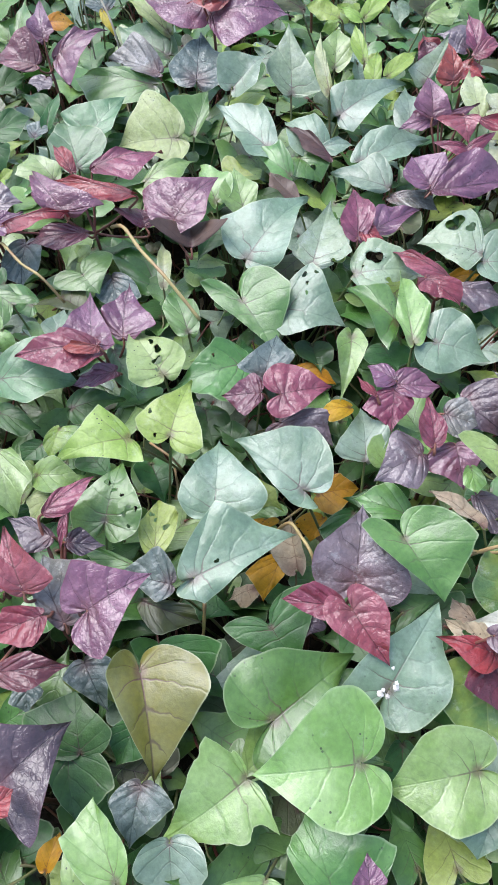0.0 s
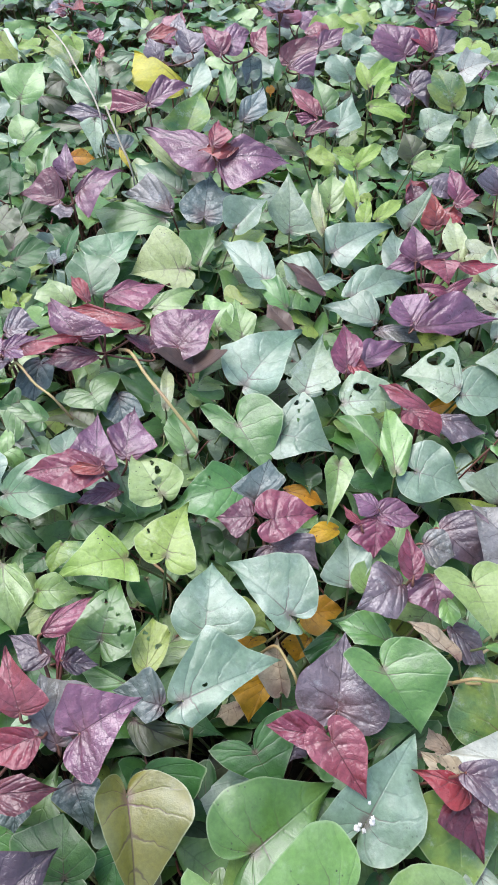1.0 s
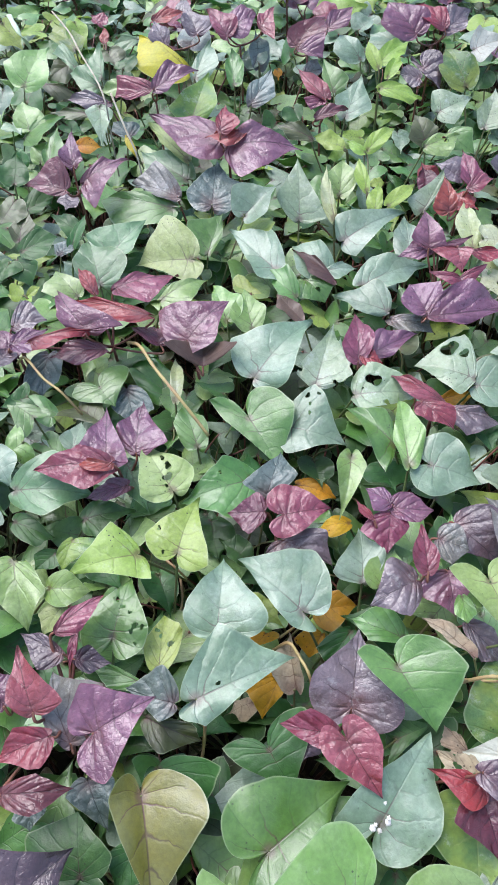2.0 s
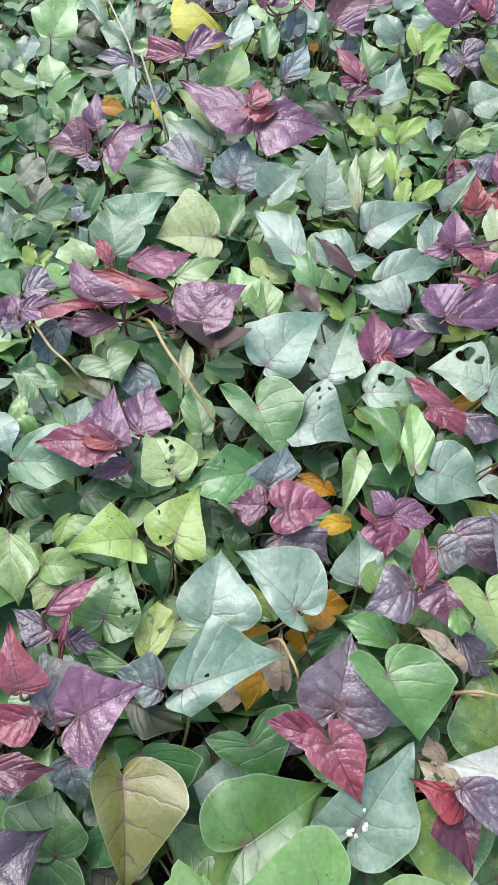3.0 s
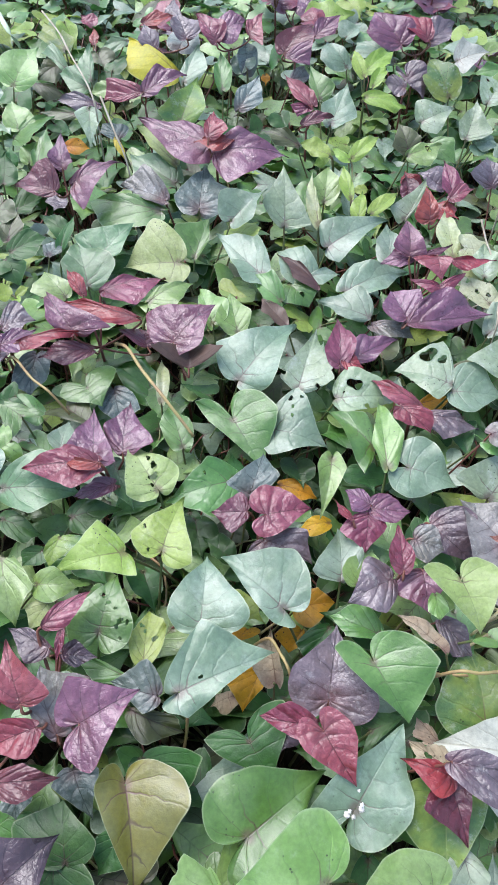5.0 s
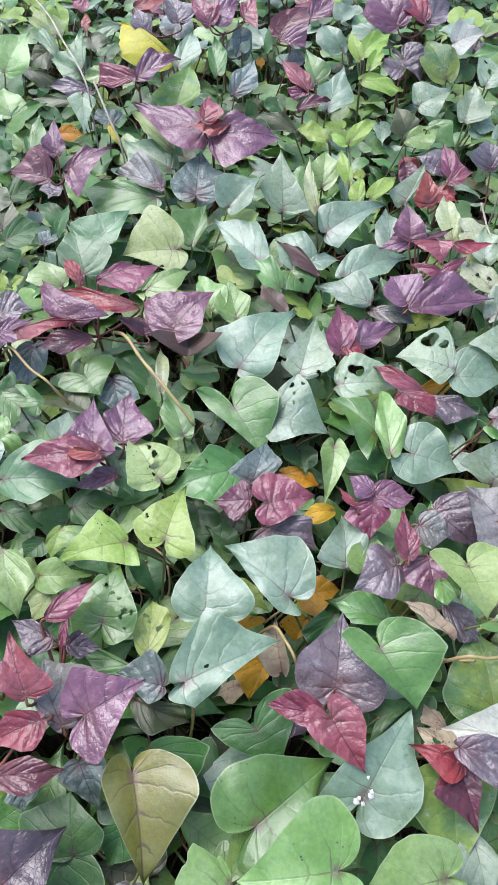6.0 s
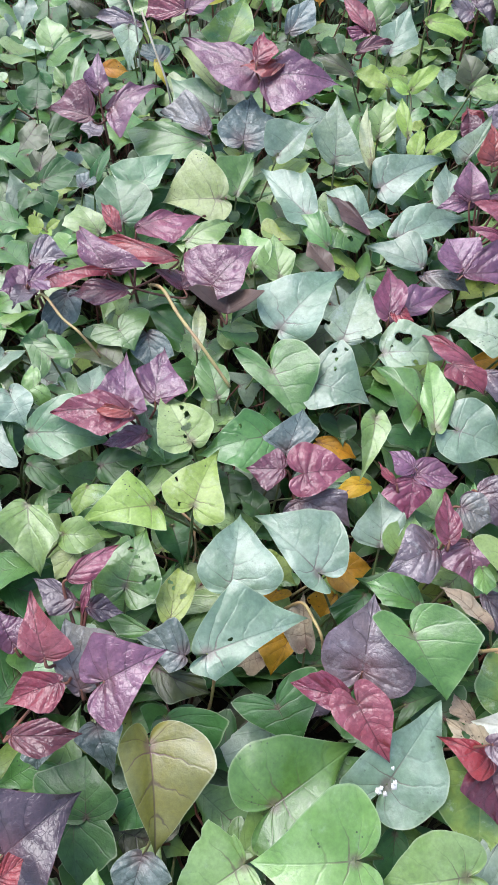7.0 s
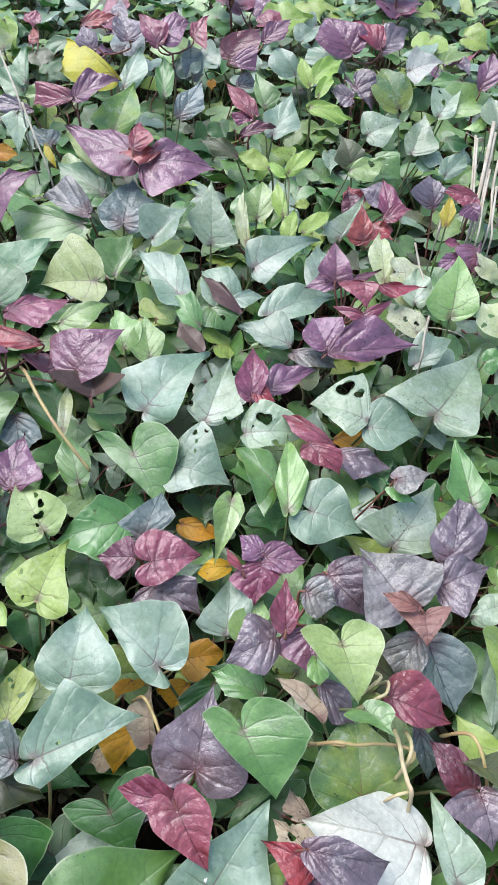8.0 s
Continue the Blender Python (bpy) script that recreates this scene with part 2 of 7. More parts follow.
LEAF = {
    "g": leaf_material("leaf_green", (0.068, 0.168, 0.024), (0.118, 0.24, 0.052), (0.045, 0.105, 0.02), 0.26, 0.38, 1.0, 0.6, 0.2),
    "gl": leaf_material("leaf_light_green", (0.165, 0.275, 0.055), (0.255, 0.365, 0.12), (0.08, 0.15, 0.03), 0.24, 0.38, 0.95, 0.8, 0.2, 0.3, 0.10),
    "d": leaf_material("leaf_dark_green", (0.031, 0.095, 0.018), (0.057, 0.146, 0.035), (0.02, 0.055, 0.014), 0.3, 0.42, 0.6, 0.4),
    # green leaf; the sky's bluish reflection is partly mixed into its base colours
    "b": leaf_material("leaf_green_sky_sheen", (0.150, 0.225, 0.130), (0.225, 0.297, 0.205), (0.06, 0.115, 0.06), 0.3, 0.41, 1.05, 0.35, 0.2, 0.5, 0.15),
    "bg": leaf_material("leaf_sea_green", (0.085, 0.175, 0.062), (0.14, 0.245, 0.11), (0.045, 0.10, 0.04), 0.3, 0.4, 1.0, 0.4, 0.2, 0.5, 0.10),
    "bd": leaf_material("leaf_slate_green", (0.085, 0.118, 0.098), (0.16, 0.2, 0.178), (0.03, 0.05, 0.042), 0.7, 0.37, 0.90, 0.3, quilt=1.0, bloom=0.25),
    "l": leaf_material("leaf_yellow_green", (0.24, 0.335, 0.05), (0.32, 0.41, 0.095), (0.17, 0.22, 0.03), 0.25, 0.45, 0.73, 1.0, bloom=0.15),
    # pale green, whitened further in the colour for the sheen of the sky
    "w": leaf_material("leaf_pale_sheen", (0.23, 0.31, 0.17), (0.33, 0.395, 0.27), (0.11, 0.165, 0.085), 0.28, 0.41, 0.95, 0.8, quilt=0.6, bloom=0.35),
    "lp": leaf_material("leaf_pale_yellow_green", (0.26, 0.335, 0.095), (0.35, 0.41, 0.165), (0.21, 0.26, 0.10), 0.45, 0.45, 0.73, 0.8, quilt=0.6, bloom=0.12),
    "wh": leaf_material("leaf_white", (0.4, 0.4, 0.33), (0.48, 0.475, 0.4), (0.26, 0.25, 0.19), 0.6, 0.49, 0.69, 0.2, 0.15, 0.6, 0.2),
    "pw": leaf_material("leaf_bleached", (0.38, 0.41, 0.19), (0.48, 0.49, 0.31), (0.40, 0.40, 0.24), 0.4, 0.45, 0.60, 1.0, bloom=0.3),
    "yl": leaf_material("leaf_mottled", (0.22, 0.30, 0.05), (0.07, 0.165, 0.05), (0.26, 0.33, 0.10), 0.45, 0.45, 0.73, 1.0, bloom=0.35),
    "o": leaf_material("leaf_olive", (0.06, 0.07, 0.018), (0.09, 0.11, 0.04), (0.035, 0.015, 0.014), 0.6, 0.42, 0.7, 0.3, 0.15),
    "og": leaf_material("leaf_ageing", (0.15, 0.125, 0.018), (0.155, 0.145, 0.045), (0.045, 0.012, 0.016), 0.6, 0.42, 0.8, 0.2, 0.15),
    "p": leaf_material("leaf_purple", (0.115, 0.032, 0.06), (0.188, 0.076, 0.12), (0.035, 0.008, 0.016), 0.65, 0.34, 0.90, 0.0, 0.10, 0.9, edge=(0.2, 0.04, 0.07)),
    "m": leaf_material("leaf_magenta", (0.175, 0.024, 0.04), (0.245, 0.062, 0.09), (0.06, 0.007, 0.012), 0.65, 0.35, 0.81, 0.0, 0.12, 1.0, edge=(0.30, 0.10, 0.11)),
    "r": leaf_material("leaf_red", (0.25, 0.02, 0.022), (0.28, 0.05, 0.05), (0.08, 0.010, 0.013), 0.6, 0.36, 0.77, 0.0, 0.18, 0.7, edge=(0.30, 0.08, 0.08)),
    "s": leaf_material("leaf_salmon", (0.23, 0.085, 0.068), (0.27, 0.13, 0.11), (0.15, 0.04, 0.04), 0.6, 0.47, 0.69, 0.0, 0.2, 0.8, edge=(0.36, 0.2, 0.16)),
    "dp": leaf_material("leaf_dark_purple", (0.046, 0.024, 0.03), (0.088, 0.056, 0.066), (0.016, 0.008, 0.012), 0.65, 0.34, 0.85, 0.0, 0.08, 1.0, edge=(0.11, 0.03, 0.05)),
    "dm": leaf_material("leaf_wine", (0.085, 0.013, 0.02), (0.14, 0.036, 0.05), (0.035, 0.007, 0.012), 0.65, 0.35, 0.81, 0.0, 0.10, 1.0, edge=(0.18, 0.04, 0.06)),
    "gp": leaf_material("leaf_grey_purple", (0.095, 0.064, 0.07), (0.165, 0.122, 0.132), (0.030, 0.016, 0.020), 0.65, 0.34, 0.94, 0.0, 0.10, 1.1, 0.25, edge=(0.17, 0.08, 0.11)),
    "go": leaf_material("leaf_grey_olive", (0.12, 0.112, 0.085), (0.21, 0.195, 0.178), (0.06, 0.045, 0.038), 0.6, 0.38, 0.85, 0.2, 0.10, 1.1, 0.4, edge=(0.2, 0.13, 0.13)),
    "rb": leaf_material("leaf_red_brown", (0.085, 0.042, 0.028), (0.13, 0.075, 0.055), (0.055, 0.018, 0.018), 0.5, 0.47, 0.69, 0.2, edge=(0.2, 0.1, 0.08)),
    "y": leaf_material("leaf_withered_yellow", (0.50, 0.38, 0.02), (0.42, 0.35, 0.04), (0.38, 0.26, 0.03), 0.4, 0.45, 0.56, 1.0, 0.25, 0.4),
    "yo": leaf_material("leaf_withered_orange", (0.58, 0.26, 0.008), (0.50, 0.28, 0.014), (0.32, 0.13, 0.012), 0.4, 0.50, 0.52, 1.0, 0.25, 0.4),
    "dry": leaf_material("leaf_dry", (0.46, 0.39, 0.28), (0.36, 0.28, 0.18), (0.15, 0.09, 0.05), 0.5, 0.75, 0.43, 0.7, 0.2, 0.8),
    "n": leaf_material("weed_leaf_green", (0.24, 0.36, 0.05), (0.32, 0.43, 0.09), (0.33, 0.48, 0.15), 0.5, 0.45, 0.69, 0.0, 0.3, 0.5),
}
STALK = {
    "green": stalk_material("stalk_green", (0.11, 0.16, 0.05), (0.16, 0.13, 0.06)),
    "red": stalk_material("stalk_red", (0.14, 0.045, 0.035), (0.20, 0.08, 0.05)),
    "vine": stalk_material("stalk_tan", (0.40, 0.31, 0.12), (0.33, 0.20, 0.10)),
    "pale": stalk_material("stalk_pale", (0.52, 0.44, 0.22), (0.46, 0.34, 0.20)),
    "straw": stalk_material("straw", (0.46, 0.41, 0.31), (0.34, 0.28, 0.20), 0.7),
    "grass": stalk_material("grass_pale", (0.55, 0.62, 0.48), (0.42, 0.52, 0.30), 0.5),
    "chalk": stalk_material("dropping_white", (0.66, 0.62, 0.55), (0.50, 0.46, 0.40), 0.6),
    "dark": stalk_material("stalk_dark", (0.05, 0.035, 0.022), (0.10, 0.07, 0.04), 0.85),
}
LABEL = {
    "g": ("mid-green heart-shaped leaf with a waxy sheen", "leaf"),
    "gl": ("light green heart-shaped leaf with a waxy sheen", "leaf"),
    "d": ("dark green heart-shaped leaf low in the foliage", "leaf"),
    "b": ("glossy green pointed leaf, pale sky sheen put into its colour", "leaf"),
    "bg": ("glossy deep green pointed leaf catching the sky", "leaf"),
    "bd": ("slate-green crinkled leaf with dark veins", "leaf"),
    "l": ("yellow-green heart-shaped leaf with small specks", "leaf"),
    "w": ("pale green leaf with a whitish sky sheen in its colour", "leaf"),
    "wh": ("large bleached white leaf with faint veins", "leaf"),
    "pw": ("bleached cream-yellow leaf with brown spots", "leaf"),
    "yl": ("mottled yellow and green leaf with specks", "leaf"),
    "o": ("olive-brown ageing leaf with dark veins", "leaf"),
    "og": ("large olive-green ageing leaf with dark red veins", "leaf"),
    "lp": ("pale yellow-green crinkled heart-shaped leaf", "leaf"),
    "gp": ("grey-purple crinkled leaf with a silvery sheen", "leaf"),
    "go": ("grey-olive crinkled leaf with a silvery sheen", "leaf"),
    "rb": ("red-brown curled leaf among green leaves", "leaf"),
    "y": ("withered orange-yellow leaf among the stalks", "dead leaf"),
    "yo": ("withered orange leaf low among the stalks", "dead leaf"),
    "dry": ("dry beige curled leaf with ragged edges", "dead leaf"),
    "dp": ("dark purple crinkled leaf", "leaf"),
    "p": ("purple pointed leaf", "leaf"),
    "m": ("magenta pointed leaf", "leaf"),
    "r": ("red young leaf", "leaf"),
}

# ---- shapes ----
OUTLINE = {
    "heart": [(0, 0), (.10, -.09), (.30, -.19), (.56, -.235), (.80, -.19), (.95, -.07), (1.0, .08), (.92, .23), (.74, .39), (.50, .54), (.25, .69), (.07, .86), (0, 1)],
    "arrow": [(0, 0), (.13, -.07), (.36, -.15), (.64, -.18), (.86, -.155), (1.0, -.09), (.90, .09), (.72, .25), (.53, .41), (.34, .57), (.165, .74), (.045, .90), (0, 1)],
    "round": [(0, 0), (.03, -.10), (.16, -.20), (.42, -.27), (.72, -.22), (.93, -.08), (1.0, .08), (.94, .24), (.77, .41), (.53, .57), (.26, .72), (.07, .87), (0, 1)],
    "deep": [(0, 0), (.03, -.20), (.15, -.36), (.40, -.45), (.70, -.40), (.92, -.24), (1.0, -.04), (.94, .17), (.77, .37), (.53, .55), (.27, .72), (.07, .88), (0, 1)],
    "drop": [(0, 0), (.20, -.10), (.50, -.14), (.80, -.08), (.97, .04), (1.0, .17), (.90, .31), (.66, .43), (.43, .54), (.26, .66), (.14, .79), (.05, .91), (0, 1)],
    "oval": [(0, 0), (.18, .01), (.42, .05), (.68, .13), (.88, .24), (.98, .36), (1.0, .48), (.92, .60), (.74, .71), (.50, .81), (.27, .895), (.09, .965), (0, 1)],
}


WIDEST = {"heart": 0.05, "round": 0.05, "arrow": -0.08, "oval": 0.45, "deep": -0.04, "drop": 0.17}  # where along the midrib each is widest


def edge_point(shape, s):
    pts = OUTLINE[shape]
    f = s * (len(pts) - 1)
    i = min(int(f), len(pts) - 2)
    k = f - i
    p0, p1, p2, p3 = pts[max(i - 1, 0)], pts[i], pts[i + 1], pts[min(i + 2, len(pts) - 1)]
    return [0.5 * (2 * b + (c - a) * k + (2 * a - 5 * b + 4 * c - d) * k * k + (3 * b - a - 3 * c + d) * k ** 3) for a, b, c, d in zip(p0, p1, p2, p3)]


def blade_mesh(name, length, left, right, seed, shape="heart", sets=(None, None), fold=10.0, droop=0.12, wavy=0.05, holes=0, wide_holes=False, ragged=False, mat=None, crumple=0.012, res=None):
    """A leaf's blade: y runs along the midrib from the stalk to the tip, z is its upper side."""
    rnd = random.Random(seed)
    fine = holes or ragged
    rows, cols = res or ((84, 34) if holes else (50, 18) if fine else (24, 9))
    ph = [rnd.uniform(0, 6.28) for _ in range(6)]
    twist, cup = rnd.uniform(-0.3, 0.3), rnd.uniform(-0.75, 0.15)
    side_bend = rnd.uniform(-0.09, 0.09)
    mix = rnd.uniform(0.5, 1.0) if crumple > 0.02 else rnd.uniform(0.15, 0.85)
    tan_fold = math.tan(radians(fold))
    pits = []
    for _ in range(holes):
        s, c = rnd.uniform(0.15, 0.75), rnd.uniform(0.25, 0.8)
        side = rnd.choice((-1, 1))
        ex, ey = edge_point(shape, s)
        w = right if side > 0 else left
        size = rnd.uniform(0.09, 0.13) * length if wide_holes else rnd.uniform(0.018, 0.05) * length
        pits.append((side * ex * w * c, (s ** 1.15 * (1 - c) + ey * c) * length, size, rnd.uniform(0.6, 1.5)))

    def relief(x, y, r, s):
        v = y / length
        q = abs(x) / length
        lift = abs(x) * tan_fold * (0.55 + 0.45 * min(1.0, q * 6))
        lift -= droop * length * (max(0.0, v) ** 2 - 0.8 * max(0.0, v)) + 0.08 * length * max(0.0, -v)
        lift -= 0.35 * tan_fold * min(left, right)
        lift += cup * q * q * length + twist * x * v
        rim = r ** 2.2
        lift += wavy * length * rim * (math.sin(7 * v + ph[0] + (2 if x > 0 else 0)) + 0.6 * math.sin(15 * v + ph[1] + (1 if x > 0 else 0)))
        lift += crumple * length * (noise.noise(Vector((x, y, seed * 0.37)) * (5.5 / length)) * min(1, q * 5 + 0.2) + 1.6 * noise.noise(Vector((x, y, seed * 0.71)) * (2.3 / length)))
        lift += 0.09 * crumple * length * (abs(math.sin(8 * math.pi * s)) - 0.5) * min(1, q * 6) * (1 - rim)
        return lift

    verts, faces, uvs, rays, grid = [], [], [], [], {}
    for i in range(rows + 1):
        s = i / rows
        my = s ** 1.15
        ex, ey = edge_point(shape, s)
        if shape == "heart":
            ax, ay = edge_point("arrow", s)
            ex, ey = ex + (ax - ex) * mix, ey + (ay - ey) * mix
        if ragged and 0.12 < s < 0.8:
            bite = 1 - 0.16 * max(0, math.sin(17 * s + ph[2])) - 0.10 * max(0, math.sin(41 * s + ph[3]))
        else:
            bite = 1 + (0.030 * math.sin(13 * s + ph[4]) + 0.016 * math.sin(31 * s + ph[5])) * math.sin(math.pi * s)
        for j in range(-cols, cols + 1):
            r = abs(j) / cols
            if j == 0 or i in (0, rows):
                key = (i, 0)
            else:
                key = (i, j)
            if key in grid:
                grid[(i, j)] = grid[key]
                continue
            w = right if j > 0 else left
            shift = sets[1] if j > 0 else sets[0]
            shift = 0 if shift is None else (shift - WIDEST[shape]) * math.sin(math.pi * min(1, s * 1.02)) ** 2.8
            b = bite if j > 0 or not ragged else 1
            x = (1 if j > 0 else -1) * ex * b * w * r
            y = (my * (1 - r) + (ey + shift) * b * r) * length
            for hx, hy, hr, asp in pits:
                dx, dy = (x - hx) * asp, y - hy
                dist = math.hypot(dx, dy)
                if abs(dist - hr) < min(0.022 * length, 0.55 * hr) and dist > 0:
                    x, y = hx + dx / dist * hr / asp, hy + dy / dist * hr
            grid[(i, j)] = len(verts)
            verts.append((x + side_bend * length * max(0, y / length) ** 2, y, relief(x, y, r, s)))
            uvs.append((x / length, y / length))
            rays.append((s, r))
    for i in range(rows):
        for j in range(-cols, cols):
            quad = [grid[(i, j)], grid[(i, j + 1)], grid[(i + 1, j + 1)], grid[(i + 1, j)]]
            quad = list(dict.fromkeys(quad))
            if len(quad) < 3:
                continue
            cx, cy = sum(verts[q][0] for q in quad) / len(quad), sum(verts[q][1] for q in quad) / len(quad)
            if any(math.hypot((cx - hx) * asp, cy - hy) < hr * 0.985 for hx, hy, hr, asp in pits):
                continue
            faces.append(quad)
    me = bpy.data.meshes.new(name)
    me.from_pydata(verts, [], faces)
    layer = me.uv_layers.new(name="UVMap")
    for loop in me.loops:
        layer.data[loop.index].uv = uvs[loop.vertex_index]
    layer = me.uv_layers.new(name="rays")
    for loop in me.loops:
        layer.data[loop.index].uv = rays[loop.vertex_index]
    for poly in me.polygons:
        poly.use_smooth = True
    if mat:
        me.materials.append(mat)
    me.validate()
    return me


def tube_mesh(name, pts, radius, mat, end=0.8, sides=6, steps=5, flat=1.0):
    """A stalk along a smooth line through the points, thinner towards its end."""
    pts = [Vector(p) for p in pts]
    line = []
    for i in range(len(pts) - 1):
        p0, p1, p2, p3 = pts[max(i - 1, 0)], pts[i], pts[i + 1], pts[min(i + 2, len(pts) - 1)]
        for s in range(steps):
            k = s / steps
            line.append(0.5 * (2 * p1 + (p2 - p0) * k + (2 * p0 - 5 * p1 + 4 * p2 - p3) * k * k + (3 * p1 - p0 - 3 * p2 + p3) * k ** 3))
    line.append(pts[-1])
    verts, faces = [], []
    n = len(line)
    for i, p in enumerate(line):
        way = (line[min(i + 1, n - 1)] - line[max(i - 1, 0)]).normalized()
        a = way.orthogonal().normalized()
        if abs(way.z) < 0.95:
            a = way.cross(Vector((0, 0, 1))).normalized()
        b = way.cross(a)
        rr = radius * (1 + (end - 1) * i / (n - 1)) * (1 + 0.10 * math.sin(i * 2.3))
        for k in range(sides):
            t = 2 * math.pi * k / sides
            verts.append(p + rr * (math.cos(t) * a + flat * math.sin(t) * b))
    for i in range(n - 1):
        for k in range(sides):
            k2 = (k + 1) % sides
            faces.append((i * sides + k, i * sides + k2, (i + 1) * sides + k2, (i + 1) * sides + k))
    faces.append(tuple(range(sides))[::-1])
    faces.append(tuple((n - 1) * sides + k for k in range(sides)))
    me = bpy.data.meshes.new(name)
    me.from_pydata([tuple(v) for v in verts], [], faces)
    for poly in me.polygons:
        poly.use_smooth = True
    me.materials.append(mat)
    return me


def child(name, mesh, parent, label=""):
    ob = new(name, mesh)
    ob.parent = parent
    if label:
        tagged(ob, label)
    return ob


# ---- ground ----
def ground_height(x, y):
    return 0.012 * noise.noise(Vector((x * 6, y * 6, 0))) + 0.006 * noise.noise(Vector((x * 21, y * 21, 3)))


def build_ground():
    bm = bmesh.new()
    def line(lo, hi, far):
        inner = [lo + (hi - lo) * i / 60 for i in range(61)]
        return [lo - far, lo - far / 6, lo - 2] + inner + [hi + 2, hi + far / 6, hi + far]
    xs, ys = line(-1.4, 1.6, 60), line(-0.8, 2.6, 60)
    rows = []
    for y in ys:
        rows.append([bm.verts.new((x, y, ground_height(x, y) if -1.5 < x < 1.7 and -0.9 < y < 2.7 else 0.0)) for x in xs])
    for a, b in zip(rows, rows[1:]):
        for i in range(len(a) - 1):
            bm.faces.new((a[i], a[i + 1], b[i + 1], b[i]))
    me = bpy.data.meshes.new("ground")
    bm.to_mesh(me)
    bm.free()
    for poly in me.polygons:
        poly.use_smooth = True
    me.materials.append(soil_material())
    tagged(new("ground", me), "dark crumbly garden soil under the foliage", "ground", kind="structure")


build_ground()


# ---- leaves and shoots ----
SPOTS = []  # where the upper leaves lie
PURPLE = ("p", "m", "r", "s", "dp", "dm", "gp", "go")


def hang(kind, mesh, m, length, seed, eaten=False, plant=None):
    """Sets a blade at its pose, as a leaf with a stalk of its own or as a part of a shoot."""
    rnd = random.Random(seed + 1)
    young = kind in PURPLE
    x, y, z = m.translation
    SPOTS.append(tuple(m @ Vector((0, 0.4 * length, 0))))
    if plant is None:
        top = new("dry_leaf" if kind == "dry" else "yellow_leaf" if kind in ("y", "yo") else "sweet_potato_leaf")
        label, category = LABEL[kind]
        tagged(top, label + (", eaten through by insects" if eaten else ""), category, "leaves of the sweet potato bed")
        top.matrix_basis = m
        blade = child("blade", mesh, top)
    else:
        blade = child("leaf", mesh, plant["ob"], LABEL[kind][0] if kind in LABEL and kind != plant["kind"] else "")
        blade.matrix_basis = Matrix.Translation(-plant["at"]) @ m if plant["at"] else m
        plant["blades"].append((blade, m))
    if plant is None:
        fwd = Vector((m.col[1][0], m.col[1][1], 0))
        fwd = fwd.normalized() if fwd.length > 0.05 else Vector((0, 1, 0))
        foot_drop = z - 0.01
        slope = rnd.uniform(0.15, 0.45)
        w1 = Vector((x, y, z)) - fwd * 0.003 - Vector((0, 0, 0.012))
        w2 = Vector((x, y, z)) - fwd * (0.02 + 0.25 * slope * foot_drop) - Vector((0, 0, 0.4 * foot_drop))
        w3 = Vector((x, y, z)) - fwd * (0.02 + 0.6 * slope * foot_drop) + Vector((rnd.uniform(-.03, .03), rnd.uniform(-.02, .02), -foot_drop))
        inv = m.inverted()
        pts = [(0, 0, -0.0006)] + [tuple(inv @ w) for w in (w1, w2, w3)]
        child("petiole", tube_mesh("petiole", pts, 0.0008 + length * 0.004, STALK["red" if young else "green"], 1.5), top)
    return blade


def leaf(kind, x, y, z, rx, ry, rz, length, left, right, left_set, right_set, seed, shape="heart", fold=None, holes=0, wide_holes=False, ragged=False, plant=None):
    """One leaf with its stalk; the blade meets the stalk at x, y, z and points along its own y."""
    rnd = random.Random(seed)
    young = kind in PURPLE
    f = fold if fold is not None else rnd.uniform(6, 22)
    m = pose(x, y, z, rx, ry, rz)
    mesh = blade_mesh("blade", length, left, right, seed, shape, (left_set, right_set), f, rnd.uniform(0.06, 0.26), rnd.uniform(0.025, 0.06), holes, wide_holes, ragged, LEAF[kind], 0.04 if young else 0.026)
    return hang(kind, mesh, m, length, seed, bool(holes), plant)


def bezier(a, b, c, d, k):
    j = 1 - k
    return tuple(j ** 3 * p + 3 * j * j * k * q + 3 * j * k * k * r + k ** 3 * s for p, q, r, s in zip(a, b, c, d))


def lobe_edge(w, y, back, corner, belly, s):
    """A half leaf's edge in lengths of the midrib: from the stalk round the rear lobe to the corner (w, y), and on to the tip."""
    if s < 0.45:
        return bezier((0, 0), (0.12 * w, -1.25 * back), (w * (0.72 + 0.28 * corner), y - (0.25 + 0.45 * corner) * (y + back)), (w, y), s / 0.45)
    rise = (1 - y) * (0.22 + 0.12 * corner)
    near = (w * (0.72 + 0.28 * corner), y + rise)
    return bezier((w, y), near, (0.30 * w * belly, y + 0.66 * (1 - y)), (0, 1), (s - 0.45) / 0.55)


